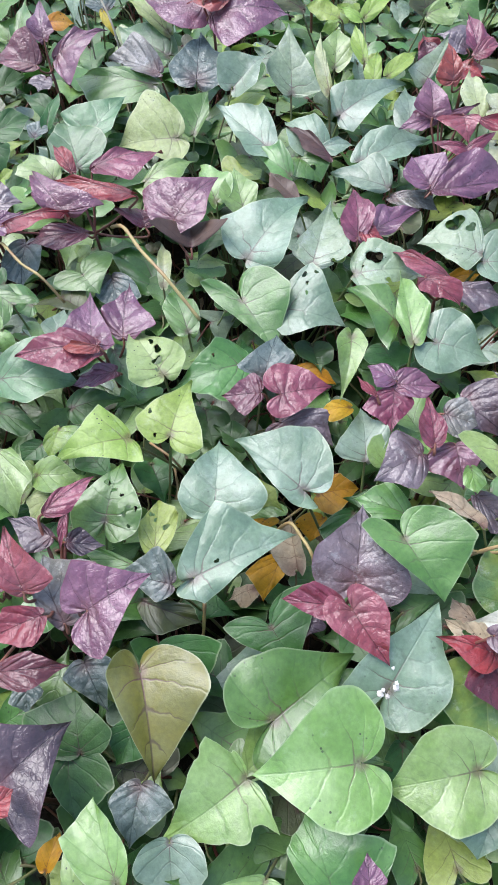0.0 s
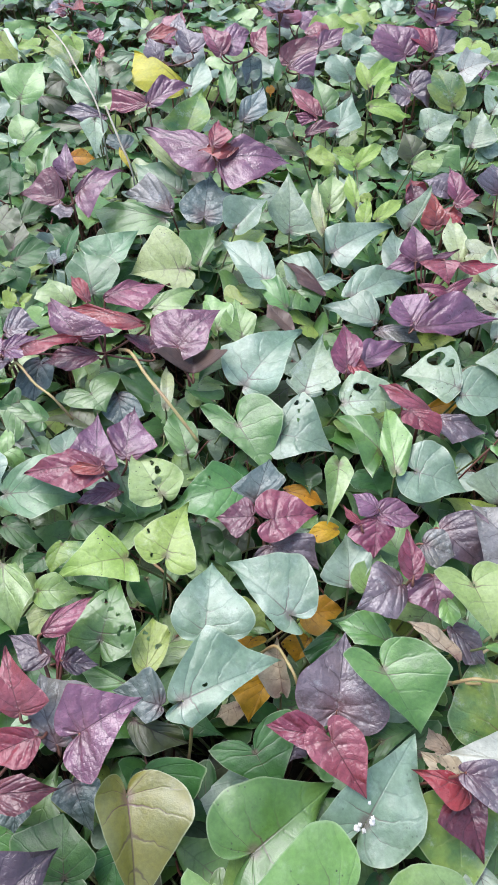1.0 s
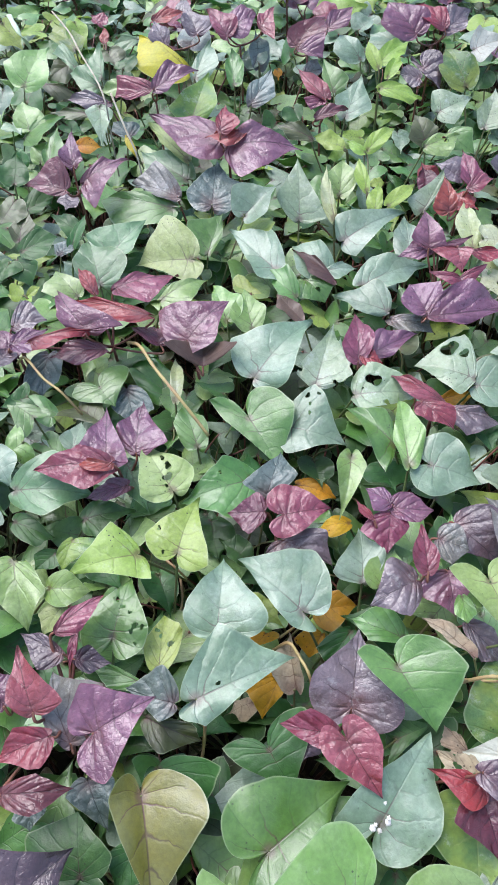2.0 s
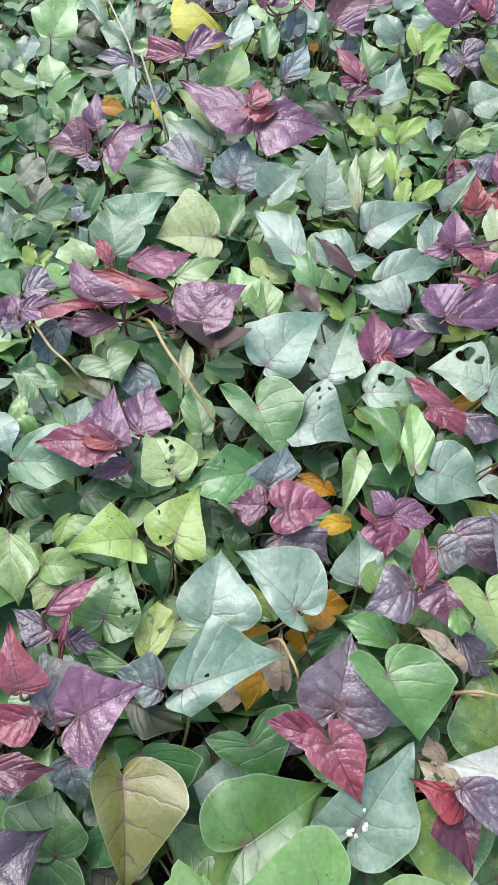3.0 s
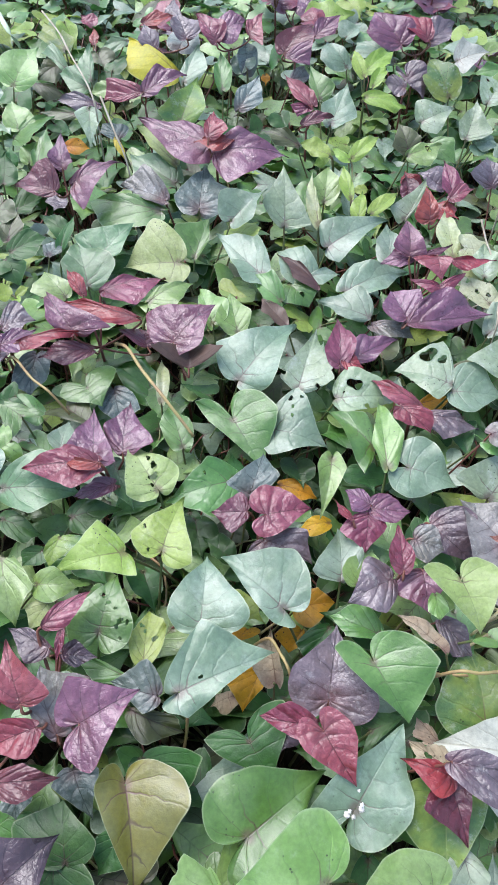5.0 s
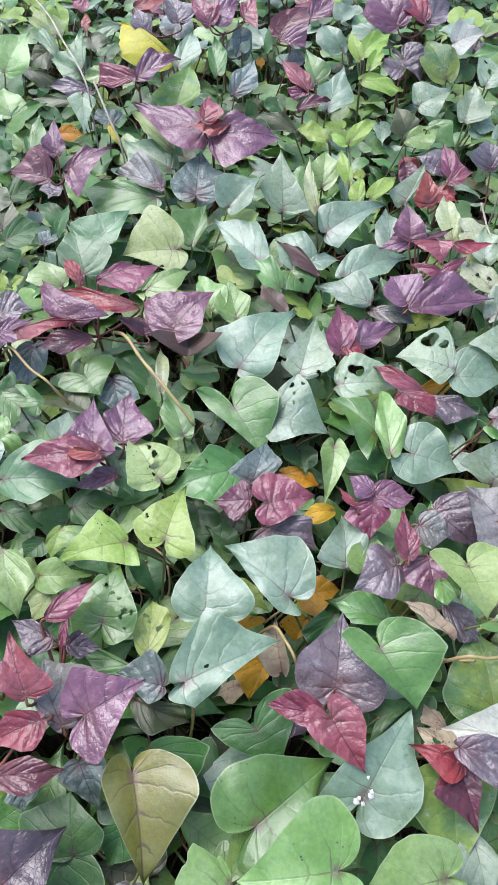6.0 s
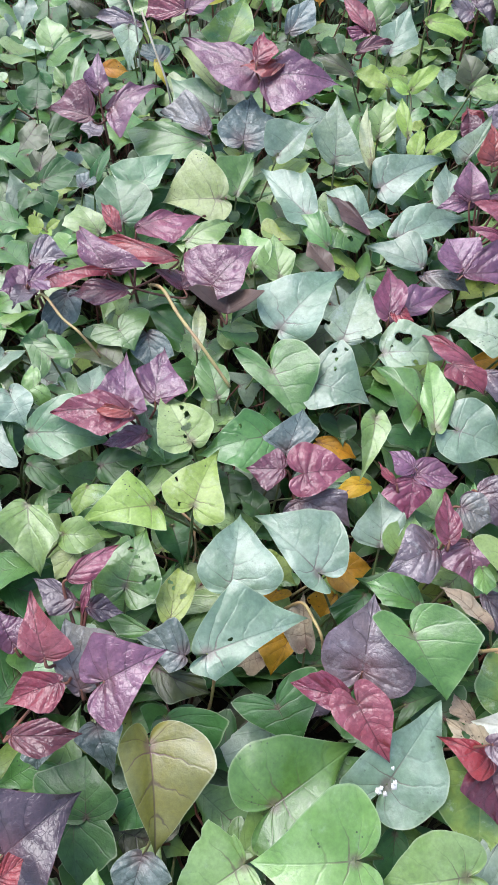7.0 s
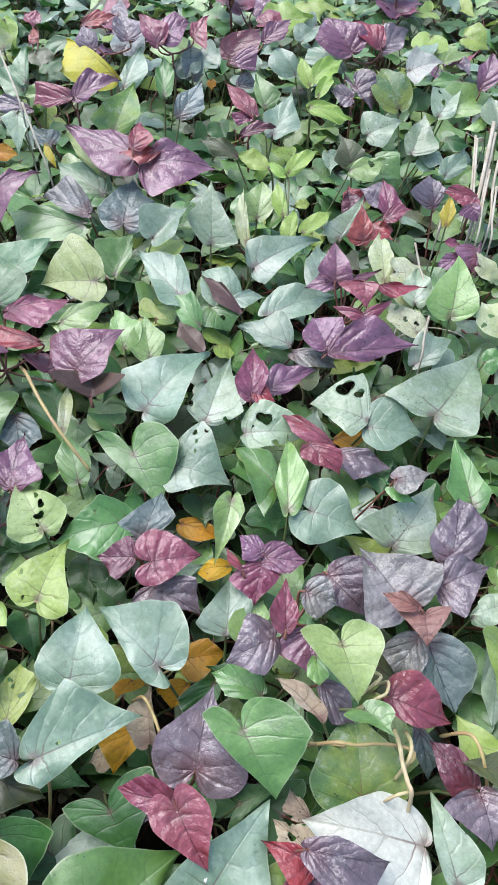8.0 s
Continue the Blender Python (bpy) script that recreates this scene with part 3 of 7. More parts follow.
def set_blade(length, left, right, seed, back, fold, arch, cup, corner, belly, mat, quilt, holes=(), bite=False):
    """A leaf's blade folded along its midrib, arched from stalk to tip, with puckered fields between the veins and a wavy rim."""
    rnd = random.Random(seed)
    rows, cols = (96, 36) if holes else (44, 13)
    ph = [rnd.uniform(0, 6.28) for _ in range(8)]
    tan_fold = math.tan(radians(fold))
    bend = rnd.uniform(-0.05, 0.05)
    wave = rnd.uniform(0.018, 0.045)

    def lift(x, y, r, s):
        z = tan_fold * (math.sqrt(x * x + 0.0016) - 0.04) + arch * (4 * y * (1 - y) if y >= 0 else 2.2 * y) + cup * x * x
        side = 2.1 if x > 0 else 0.0
        z += wave * r ** 2.5 * (math.sin(8.5 * s + ph[0] + side) + 0.7 * math.sin(19 * s + ph[1] + 2 * side))
        out = min(1.0, abs(x) * 7)
        z += 0.014 * quilt * out * noise.noise(Vector((x * 6.5, y * 6.5, seed * 0.37)))
        z += 0.008 * quilt * out * noise.noise(Vector((x * 15, y * 15, seed * 0.71)))
        z += 0.013 * quilt * (abs(math.sin(6 * math.pi * (s - 0.06 * r * r))) ** 0.7 - 0.6) * out * (1 - r ** 3)
        return z

    verts, uvs, rays, faces, grid, spine = [], [], [], [], {}, {}
    for i in range(rows + 1):
        s = i / rows
        my = max(0.0, (s - 0.40) / 0.60) ** 1.45
        for j in range(-cols, cols + 1):
            r = abs(j) / cols
            if j == 0 or i in (0, rows):
                key = round(my, 5) if i not in (0, rows) else (0.0 if i == 0 else 1.0)
                if key in spine:
                    grid[(i, j)] = spine[key]
                    continue
                x, y, r = 0.0, key, 0.0
                spine[key] = len(verts)
            else:
                w, wy = right if j > 0 else left
                ex, ey = lobe_edge(w, wy, back, corner, belly, s)
                k = 1 + (0.022 * math.sin(15 * s + ph[4] + (j > 0)) + 0.012 * math.sin(37 * s + ph[5] + 3 * (j > 0))) * math.sin(math.pi * s)
                if bite and 0.2 < s < 0.8:
                    k -= 0.30 * max(0.0, math.sin(11 * s + ph[6] + 2 * (j > 0))) ** 3 + 0.06 * max(0.0, math.sin(47 * s + ph[7]))
                x = (1 if j > 0 else -1) * ex * r * k
                y = my * (1 - r) + (my + (ey - my) * k) * r
                for hx, hy, hr in holes:
                    dx, dy = x - hx, y - hy
                    d, a = math.hypot(dx, dy), math.atan2(dy, dx)
                    h = hr * (1 + 0.28 * math.sin(2 * a + hx * 40) + 0.15 * math.sin(3 * a + hy * 30))
                    if abs(d - h) < min(0.02, 0.6 * h) and d > 0:
                        x, y = hx + dx / d * h, hy + dy / d * h
            grid[(i, j)] = len(verts)
            verts.append(((x + bend * max(0, y) * (1 - y) * 2) * length, y * length, lift(x, y, r, s) * length))
            uvs.append((x, y))
            rays.append((s, r))
    for i in range(rows):
        for j in range(-cols, cols):
            quad = list(dict.fromkeys((grid[(i, j)], grid[(i, j + 1)], grid[(i + 1, j + 1)], grid[(i + 1, j)])))
            if len(quad) < 3:
                continue
            cx, cy = sum(uvs[q][0] for q in quad) / len(quad), sum(uvs[q][1] for q in quad) / len(quad)
            gone = False
            for hx, hy, hr in holes:
                a = math.atan2(cy - hy, cx - hx)
                gone = gone or math.hypot(cx - hx, cy - hy) < 0.985 * hr * (1 + 0.28 * math.sin(2 * a + hx * 40) + 0.15 * math.sin(3 * a + hy * 30))
            if not gone:
                faces.append(quad)
    me = bpy.data.meshes.new("blade")
    me.from_pydata(verts, [], faces)
    for key, data in (("UVMap", uvs), ("rays", rays)):
        layer = me.uv_layers.new(name=key)
        for loop in me.loops:
            layer.data[loop.index].uv = data[loop.vertex_index]
    me.polygons.foreach_set("use_smooth", [True] * len(me.polygons))
    me.materials.append(mat)
    me.validate()
    return me


def set_leaf(kind, x, y, z, rx, ry, rz, length, left, right, seed, back, fold, arch, cup, corner, belly, bite=False, holes=(), plant=None):
    """One leaf with its stalk. left and right: how far each half reaches out, and where along the midrib, in lengths of it."""
    quilt = 1.4 if kind in PURPLE or kind == "bd" else 0.5
    mesh = set_blade(length, left, right, seed, back, fold, arch, cup, corner, belly, LEAF[kind], quilt, holes, bite)
    return hang(kind, mesh, pose(x, y, z, rx, ry, rz), length, seed, bool(holes), plant)


def start_plant(name, kind):
    return {"name": name, "kind": kind, "ob": new(name), "at": None, "blades": []}


TUFT_LABEL = {
    "p": "shoot of pointed purple leaves with reddish stalks",
    "m": "shoot of crinkled magenta and purple young leaves",
    "r": "shoot of dark red folded young leaves",
    "n": "bright green weed seedling with oval leaves",
}


def finish_plant(plant):
    """Sets the plant's root under its leaves and gives it a stem and a stalk to each leaf."""
    spots = [m.translation for _, m in plant["blades"]]
    mid = sum(spots, Vector()) / len(spots)
    low = min(p.z for p in spots)
    root = Vector((mid.x, mid.y + 0.012, 0.0))
    plant["ob"].location = root
    tagged(plant["ob"], TUFT_LABEL[plant["kind"]], "weed" if plant["kind"] == "n" else "leaf shoot", "weeds" if plant["kind"] == "n" else "purple shoots of the bed")
    crown = Vector((mid.x, mid.y + 0.006, low - 0.022))
    mat = STALK["green" if plant["kind"] == "n" else "red"]
    stem = [Vector((0, 0, 0.0)), Vector((0.006, -0.004, crown.z * 0.5)), crown - root]
    child("stem", tube_mesh("stem", stem, 0.0026, mat, 0.7), plant["ob"])
    for blade, m in plant["blades"]:
        blade.matrix_basis = Matrix.Translation(-root) @ m
        inv = m.inverted()
        a, b = m.translation, crown
        back = m.translation - Vector((m.col[1][0], m.col[1][1], m.col[1][2])) * 0.006 - Vector((0, 0, 0.008))
        pts = [(0, 0, -0.0006), tuple(inv @ back), tuple(inv @ (0.4 * back + 0.6 * b + Vector((0, 0, -0.003)))), tuple(inv @ b)]
        child("petiole", tube_mesh("petiole", pts, 0.0012, mat, 1.3), blade)


def runner(kind, radius, pts):
    at = Vector(pts[0])
    ob = new("vine_stem", tube_mesh("vine_stem", [Vector(p) - at for p in pts], radius, STALK[kind], 0.85, 8))
    ob.location = at
    tagged(ob, "thin tan creeping vine stem between the leaves" if kind == "vine" else "pale yellow twining vine stem between the leaves", "vine stem", "vine stems")


def blade(kind, radius, pts):
    """A flat, slightly folded grass blade or a dry straw, bent over the leaves and rooted in the soil."""
    at = Vector(pts[0])
    line = [Vector(p) - at for p in pts]
    way = (line[-1] - line[-2]).normalized()
    root = Vector((line[-1].x + way.x * 0.03, line[-1].y + way.y * 0.03, -at.z + 0.005))
    line.append(line[-1] + way * 0.012 - Vector((0, 0, 0.07)))
    line.append(root)
    me = tube_mesh("grass_blade", line, radius, STALK[kind], 0.7, 6, 5, 0.15 if kind == "grass" else 0.6)
    name = "grass_blade" if kind == "grass" else "dry_stalk"
    ob = new(name, me)
    ob.location = at
    tagged(ob, "pale bent grass blade over the leaves" if kind == "grass" else "bleached dry straw stalk among the leaves", "grass" if kind == "grass" else "straw", "dry stalks")


def dropping(kind, radius, pts):
    """A small white splash of bird dropping on a leaf."""
    bm = bmesh.new()
    rnd = random.Random(77)
    at = Vector(pts[0])
    for p in pts:
        blob = bmesh.ops.create_icosphere(bm, subdivisions=3, radius=radius * rnd.uniform(0.5, 1.2))
        for v in blob["verts"]:
            v.co *= 1 + 0.7 * noise.noise(v.co * (2.2 / radius) + Vector(p) * 50)
            v.co.z *= 0.45
            v.co += Vector(p) - at
    me = bpy.data.meshes.new("bird_dropping")
    bm.to_mesh(me)
    bm.free()
    for poly in me.polygons:
        poly.use_smooth = True
    me.materials.append(STALK["chalk"])
    ob = new("bird_dropping", me)
    ob.location = at
    tagged(ob, "small white bird dropping splashed on a green leaf", "dropping")


leaf("gl", -0.0416, 0.0094, 0.2492, -31.6, -13.5, 153.0, 0.0442, 0.0037, 0.0348, -0.25, -0.25, 105)
leaf("b", 0.0058, 0.0049, 0.2535, -45.0, 17.8, -168.2, 0.0382, 0.0326, 0.0089, -0.25, -0.25, 106)
tuft = start_plant("purple_shoot", "p")
leaf("p", -0.1540, 0.2116, 0.2477, 14.8, -2.0, 40.2, 0.0396, 0.0112, 0.0166, 0.48, 0.41, 124, plant=tuft)
finish_plant(tuft)
leaf("d", -0.0460, 0.3535, 0.2138, -10.9, -3.6, -152.9, 0.0495, 0.0163, 0.0200, 0.37, 0.22, 145)
leaf("d", -0.0043, 0.4250, 0.2140, -17.7, -2.1, -166.1, 0.0410, 0.0125, 0.0108, 0.42, 0.49, 146)
leaf("d", 0.1120, 0.4913, 0.2297, -0.3, -1.9, -171.5, 0.0387, 0.0203, 0.0220, 0.47, 0.35, 152)
leaf("l", 0.0516, 0.3248, 0.2300, -9.5, -14.7, -131.2, 0.0405, 0.0098, 0.0193, 0.40, 0.39, 157)
leaf("dry", 0.2349, 0.2540, 0.2874, 1.5, 22.6, 46.9, 0.0516, 0.0057, 0.0135, 0.43, 0.44, 176, shape="oval")
tuft = start_plant("purple_shoot", "m")
leaf("dp", 0.0993, 0.1965, 0.2424, 1.2, 8.1, 166.2, 0.0187, 0.0136, 0.0079, 0.28, 0.53, 183, plant=tuft)
finish_plant(tuft)
leaf("d", 0.1706, 0.1977, 0.2549, 5.7, 4.5, -65.7, 0.0365, 0.0189, 0.0139, -0.01, -0.25, 185)
leaf("g", 0.2597, 0.2588, 0.3212, 18.3, -10.4, -133.5, 0.0317, 0.0141, 0.0173, 0.53, -0.04, 197)
leaf("w", 0.3798, 0.3471, 0.3291, -14.6, -5.1, 108.8, 0.0304, 0.0142, 0.0123, 0.53, 0.38, 206)
leaf("go", 0.3037, 0.4756, 0.3128, 13.4, 1.0, -76.7, 0.0378, 0.0119, 0.0204, 0.39, 0.34, 211)
leaf("g", 0.3005, 0.4745, 0.3017, -5.2, 18.1, -118.3, 0.0317, 0.0025, 0.0111, -0.25, 0.47, 212)
leaf("d", 0.1824, 0.4757, 0.2469, 4.7, 6.7, -167.4, 0.0397, 0.0247, 0.0244, 0.53, 0.43, 224)
leaf("pw", 0.3311, 0.8051, 0.3007, -11.6, 15.6, -87.1, 0.0574, 0.0239, 0.0460, 0.33, 0.51, 242)
tuft = start_plant("purple_shoot", "p")
leaf("m", 0.4241, 0.8743, 0.3000, 4.2, -28.2, 92.1, 0.0197, 0.0088, 0.0056, 0.60, 0.60, 246, shape="oval", plant=tuft)
finish_plant(tuft)
leaf("pw", 0.4399, 0.8158, 0.3103, -27.9, 12.8, -106.2, 0.0420, 0.0336, 0.0150, 0.20, 0.50, 247)
leaf("g", 0.4228, 0.6523, 0.3019, 16.8, 18.1, -62.6, 0.0279, 0.0123, 0.0170, 0.47, 0.19, 250)
leaf("d", 0.4219, 0.6013, 0.2992, 5.0, 21.1, -48.2, 0.0321, 0.0161, 0.0200, 0.10, -0.14, 251)
tuft = start_plant("purple_shoot", "p")
leaf("p", -0.2327, 0.5996, 0.2827, 0.2, -17.8, 109.6, 0.0452, 0.0210, 0.0247, 0.51, 0.50, 267, plant=tuft)
leaf("dp", -0.2416, 0.5900, 0.2843, -7.3, 0.6, 157.5, 0.0307, 0.0188, 0.0102, 0.44, 0.53, 268, plant=tuft)
finish_plant(tuft)
leaf("d", -0.2053, 0.5271, 0.2777, -5.3, -23.2, 118.8, 0.0313, 0.0259, 0.0174, 0.09, 0.02, 273)
leaf("g", -0.1928, 0.5019, 0.2724, 6.2, 0.2, 55.4, 0.0477, 0.0276, 0.0196, -0.08, -0.16, 274)
leaf("gl", -0.1959, 0.4685, 0.2738, -15.9, -20.4, 132.5, 0.0303, 0.0240, 0.0231, 0.28, 0.06, 276)
leaf("o", -0.1597, 0.5427, 0.2440, -0.4, -5.0, -123.3, 0.0546, 0.0262, 0.0252, 0.21, -0.05, 277)
leaf("b", -0.2249, 0.4558, 0.2747, -19.2, -2.4, -146.4, 0.0489, 0.0187, 0.0215, 0.41, 0.47, 285)
tuft = start_plant("weed_plant", "n")
leaf("n", -0.2454, 0.6810, 0.2895, -25.0, -34.2, 81.5, 0.0317, 0.0088, 0.0140, 0.42, 0.62, 321, shape="oval", plant=tuft)
leaf("n", -0.2446, 0.6857, 0.2839, 13.1, 15.6, -41.1, 0.0209, 0.0059, 0.0057, 0.64, 0.41, 322, shape="oval", plant=tuft)
leaf("n", -0.2467, 0.6864, 0.2823, 18.6, -0.9, -147.1, 0.0211, 0.0056, 0.0083, 0.61, 0.58, 323, shape="oval", plant=tuft)
finish_plant(tuft)
leaf("l", -0.4568, 1.3915, 0.3289, -28.6, 7.8, -135.1, 0.0680, 0.0232, 0.0376, 0.33, 0.47, 325)
leaf("b", -0.3906, 1.1466, 0.3213, -34.0, 2.2, 176.9, 0.0513, 0.0225, 0.0157, 0.45, 0.37, 333)
leaf("w", -0.3581, 1.0645, 0.3086, -6.8, 8.0, -138.2, 0.0343, 0.0169, 0.0197, 0.32, 0.25, 334)
leaf("d", -0.3183, 0.9166, 0.2928, 25.6, 8.1, 7.0, 0.0564, 0.0270, 0.0207, 0.46, 0.39, 338)
leaf("o", -0.3003, 0.8609, 0.3034, -23.9, -9.7, 162.3, 0.0504, 0.0285, 0.0145, 0.48, 0.30, 340)
leaf("bd", -0.1028, 1.3196, 0.3232, 21.6, 6.5, -20.3, 0.0703, 0.0310, 0.0317, 0.43, 0.40, 354)
tuft = start_plant("purple_shoot", "m")
leaf("m", -0.1569, 1.4627, 0.3109, 35.8, -4.2, -45.3, 0.0815, 0.0333, 0.0346, 0.48, 0.37, 361, plant=tuft)
finish_plant(tuft)
tuft = start_plant("purple_shoot", "p")
leaf("p", 0.4130, 1.6386, 0.2975, 4.0, -1.4, 24.3, 0.0950, 0.0414, 0.0488, 0.39, 0.36, 365, plant=tuft)
finish_plant(tuft)
tuft = start_plant("purple_shoot", "p")
leaf("m", 0.0890, 1.5579, 0.3108, 11.5, -0.4, 47.0, 0.0870, 0.0288, 0.0506, 0.48, 0.42, 366, plant=tuft)
leaf("p", 0.1104, 1.5680, 0.3049, 18.2, 13.4, -39.5, 0.0606, 0.0338, 0.0264, 0.33, 0.38, 367, plant=tuft)
leaf("m", 0.1268, 1.5155, 0.3080, 5.7, 13.1, -86.2, 0.0621, 0.0315, 0.0255, 0.49, 0.43, 368, plant=tuft)
finish_plant(tuft)
leaf("g", 0.1939, 1.6311, 0.3125, -14.2, 22.9, -99.7, 0.0761, 0.0386, 0.0338, 0.25, 0.41, 370)
leaf("g", 0.1588, 1.6243, 0.3033, 12.8, 9.9, -36.6, 0.0593, 0.0331, 0.0276, 0.39, 0.40, 371)
leaf("b", 0.3211, 1.6853, 0.2988, 12.9, -26.4, 41.2, 0.0500, 0.0248, 0.0280, 0.20, 0.20, 372)
leaf("l", 0.2171, 1.6184, 0.3121, -14.3, 12.3, -152.1, 0.0682, 0.0308, 0.0402, 0.43, 0.34, 373)
leaf("b", 0.0235, 1.2623, 0.3203, 16.0, -18.8, 31.3, 0.0452, 0.0227, 0.0261, 0.42, 0.51, 383)
leaf("d", 0.0823, 1.1082, 0.3201, -24.0, 13.7, -161.1, 0.0372, 0.0133, 0.0240, 0.29, 0.43, 385)
tuft = start_plant("weed_plant", "n")
leaf("n", 0.1623, 1.0238, 0.3007, 11.6, -23.0, 65.5, 0.0503, 0.0129, 0.0178, 0.39, 0.57, 396, shape="oval", plant=tuft)
leaf("n", 0.1629, 1.0398, 0.2876, -12.9, -30.2, 120.6, 0.0285, 0.0098, 0.0091, 0.65, 0.36, 397, shape="oval", plant=tuft)
leaf("n", 0.2068, 1.0156, 0.2480, -0.1, 31.1, -71.7, 0.0256, 0.0091, 0.0092, 0.57, 0.46, 401, shape="oval", plant=tuft)
finish_plant(tuft)
leaf("l", 0.4602, 1.5175, 0.3042, -18.7, -2.0, 162.0, 0.0742, 0.0417, 0.0321, 0.42, 0.34, 418)
leaf("l", 0.5331, 1.5510, 0.2953, -8.1, 26.3, -117.0, 0.0596, 0.0306, 0.0294, 0.36, 0.43, 419)
leaf("l", 0.1438, 1.5352, 0.2982, 9.8, 16.1, -70.3, 0.0918, 0.0428, 0.0420, 0.38, 0.37, 422)
tuft = start_plant("purple_shoot", "m")
leaf("r", 0.2921, 1.0089, 0.2530, 25.5, -3.3, 10.0, 0.0428, 0.0114, 0.0258, 0.42, 0.45, 426, plant=tuft)
leaf("r", 0.3060, 0.8897, 0.3046, 0.0, 12.1, -129.6, 0.0393, 0.0195, 0.0203, 0.53, 0.52, 427, plant=tuft)
finish_plant(tuft)
leaf("g", 0.1319, 1.0074, 0.2593, -22.1, -4.4, 164.9, 0.0509, 0.0270, 0.0199, 0.52, 0.43, 433)
leaf("yo", 0.0641, 0.3020, 0.1998, 15.2, 19.3, 155.0, 0.0260, 0.0151, 0.0109, 0.09, 0.53, 436)
leaf("dry", 0.0563, 0.2455, 0.1727, -5.7, 14.9, 111.5, 0.0313, 0.0139, 0.0084, 0.53, 0.47, 438)
leaf("l", -0.3091, 1.3503, 0.3476, -37.9, -2.7, -141.9, 0.0578, 0.0170, 0.0252, 0.26, 0.45, 446)
leaf("d", -0.2925, 1.3473, 0.3368, -14.5, 26.0, -89.6, 0.0255, 0.0119, 0.0148, 0.34, 0.51, 449)
tuft = start_plant("purple_shoot", "m")
leaf("m", -0.2693, 1.3883, 0.3281, 19.8, -8.9, 51.4, 0.0330, 0.0114, 0.0212, 0.45, 0.41, 450, plant=tuft)
leaf("r", -0.2496, 1.2962, 0.3323, 30.1, -0.3, -1.0, 0.0340, 0.0080, 0.0085, 0.37, 0.45, 451, shape="oval", plant=tuft)
finish_plant(tuft)
leaf("d", -0.1966, 1.1806, 0.3419, 19.1, -5.2, -30.0, 0.0428, 0.0182, 0.0201, 0.24, 0.43, 452)
leaf("o", -0.2344, 1.2584, 0.3360, -19.1, 6.8, -153.1, 0.0416, 0.0278, 0.0159, 0.37, 0.32, 453)
leaf("d", -0.3169, 0.9625, 0.2968, 34.9, -1.4, 15.8, 0.0314, 0.0087, 0.0120, 0.36, 0.27, 456)
leaf("gp", -0.2372, 0.9195, 0.2741, -10.4, -10.8, 167.2, 0.0294, 0.0127, 0.0196, 0.48, 0.53, 458)
leaf("bd", 0.0236, 1.2645, 0.3131, 48.8, 16.2, 28.9, 0.0662, 0.0193, 0.0220, 0.33, 0.40, 460)
leaf("yo", 0.0547, 1.2726, 0.3062, -31.1, -1.3, -163.6, 0.0209, 0.0084, 0.0080, 0.43, 0.47, 464)
leaf("b", 0.2103, 1.4681, 0.2996, 20.0, 7.1, -43.3, 0.0499, 0.0296, 0.0179, 0.34, 0.31, 466)
leaf("b", 0.1931, 1.0082, 0.2490, -40.0, -17.8, -155.6, 0.0514, 0.0191, 0.0163, 0.51, 0.53, 472)
leaf("w", 0.2567, 1.1356, 0.2698, -26.6, -3.1, -162.8, 0.0403, 0.0207, 0.0117, 0.40, 0.42, 473)
tuft = start_plant("purple_shoot", "r")
leaf("dm", 0.2903, 0.9931, 0.2538, 32.6, -0.0, 6.1, 0.0437, 0.0133, 0.0175, 0.35, 0.44, 476, plant=tuft)
leaf("gp", 0.3369, 0.9823, 0.2806, 16.5, -20.0, 52.3, 0.0480, 0.0151, 0.0330, 0.43, 0.53, 477, plant=tuft)
finish_plant(tuft)
leaf("b", 0.0186, 0.8210, 0.3158, 22.5, 10.0, -39.6, 0.0676, 0.0319, 0.0249, 0.41, 0.28, 478)
leaf("l", 0.0253, 0.8086, 0.2976, 2.6, -7.8, -41.3, 0.0504, 0.0277, 0.0256, 0.35, 0.53, 480)
leaf("d", -0.2857, 0.7557, 0.2811, -18.7, -8.0, 165.7, 0.0371, 0.0201, 0.0122, 0.27, 0.24, 481)
leaf("dry", 0.0906, 0.2413, 0.2266, 17.5, -29.3, -1.6, 0.0505, 0.0158, 0.0132, 0.40, 0.29, 491, shape="arrow", fold=38)
leaf("d", 0.0023, 0.4182, 0.2143, -8.4, -2.0, -168.3, 0.0501, 0.0238, 0.0233, 0.50, 0.45, 492)
leaf("d", 0.0439, 0.3670, 0.2246, 13.6, 1.6, 58.7, 0.0371, 0.0121, 0.0167, 0.38, 0.53, 493)
leaf("rb", 0.0995, 0.6699, 0.2694, 14.6, -3.3, 45.3, 0.0514, 0.0142, 0.0117, 0.60, 0.53, 495, shape="oval")
set_leaf("og", -0.0254, 0.1469, 0.2720, -20.4, -15.1, -163.4, 0.0766, (0.556, 0.109), (0.324, -0.027), 5001, 0.3, 37.5, 0.090, -0.395, 0.9, 0.85)
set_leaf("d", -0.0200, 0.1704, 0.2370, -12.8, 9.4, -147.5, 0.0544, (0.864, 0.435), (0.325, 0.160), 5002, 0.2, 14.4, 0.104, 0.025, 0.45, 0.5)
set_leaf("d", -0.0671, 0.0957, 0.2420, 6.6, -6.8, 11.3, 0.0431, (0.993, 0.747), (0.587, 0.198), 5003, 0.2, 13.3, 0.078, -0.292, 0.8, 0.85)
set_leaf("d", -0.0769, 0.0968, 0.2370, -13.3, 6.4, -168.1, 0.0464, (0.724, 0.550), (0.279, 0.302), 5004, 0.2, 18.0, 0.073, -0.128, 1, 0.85)
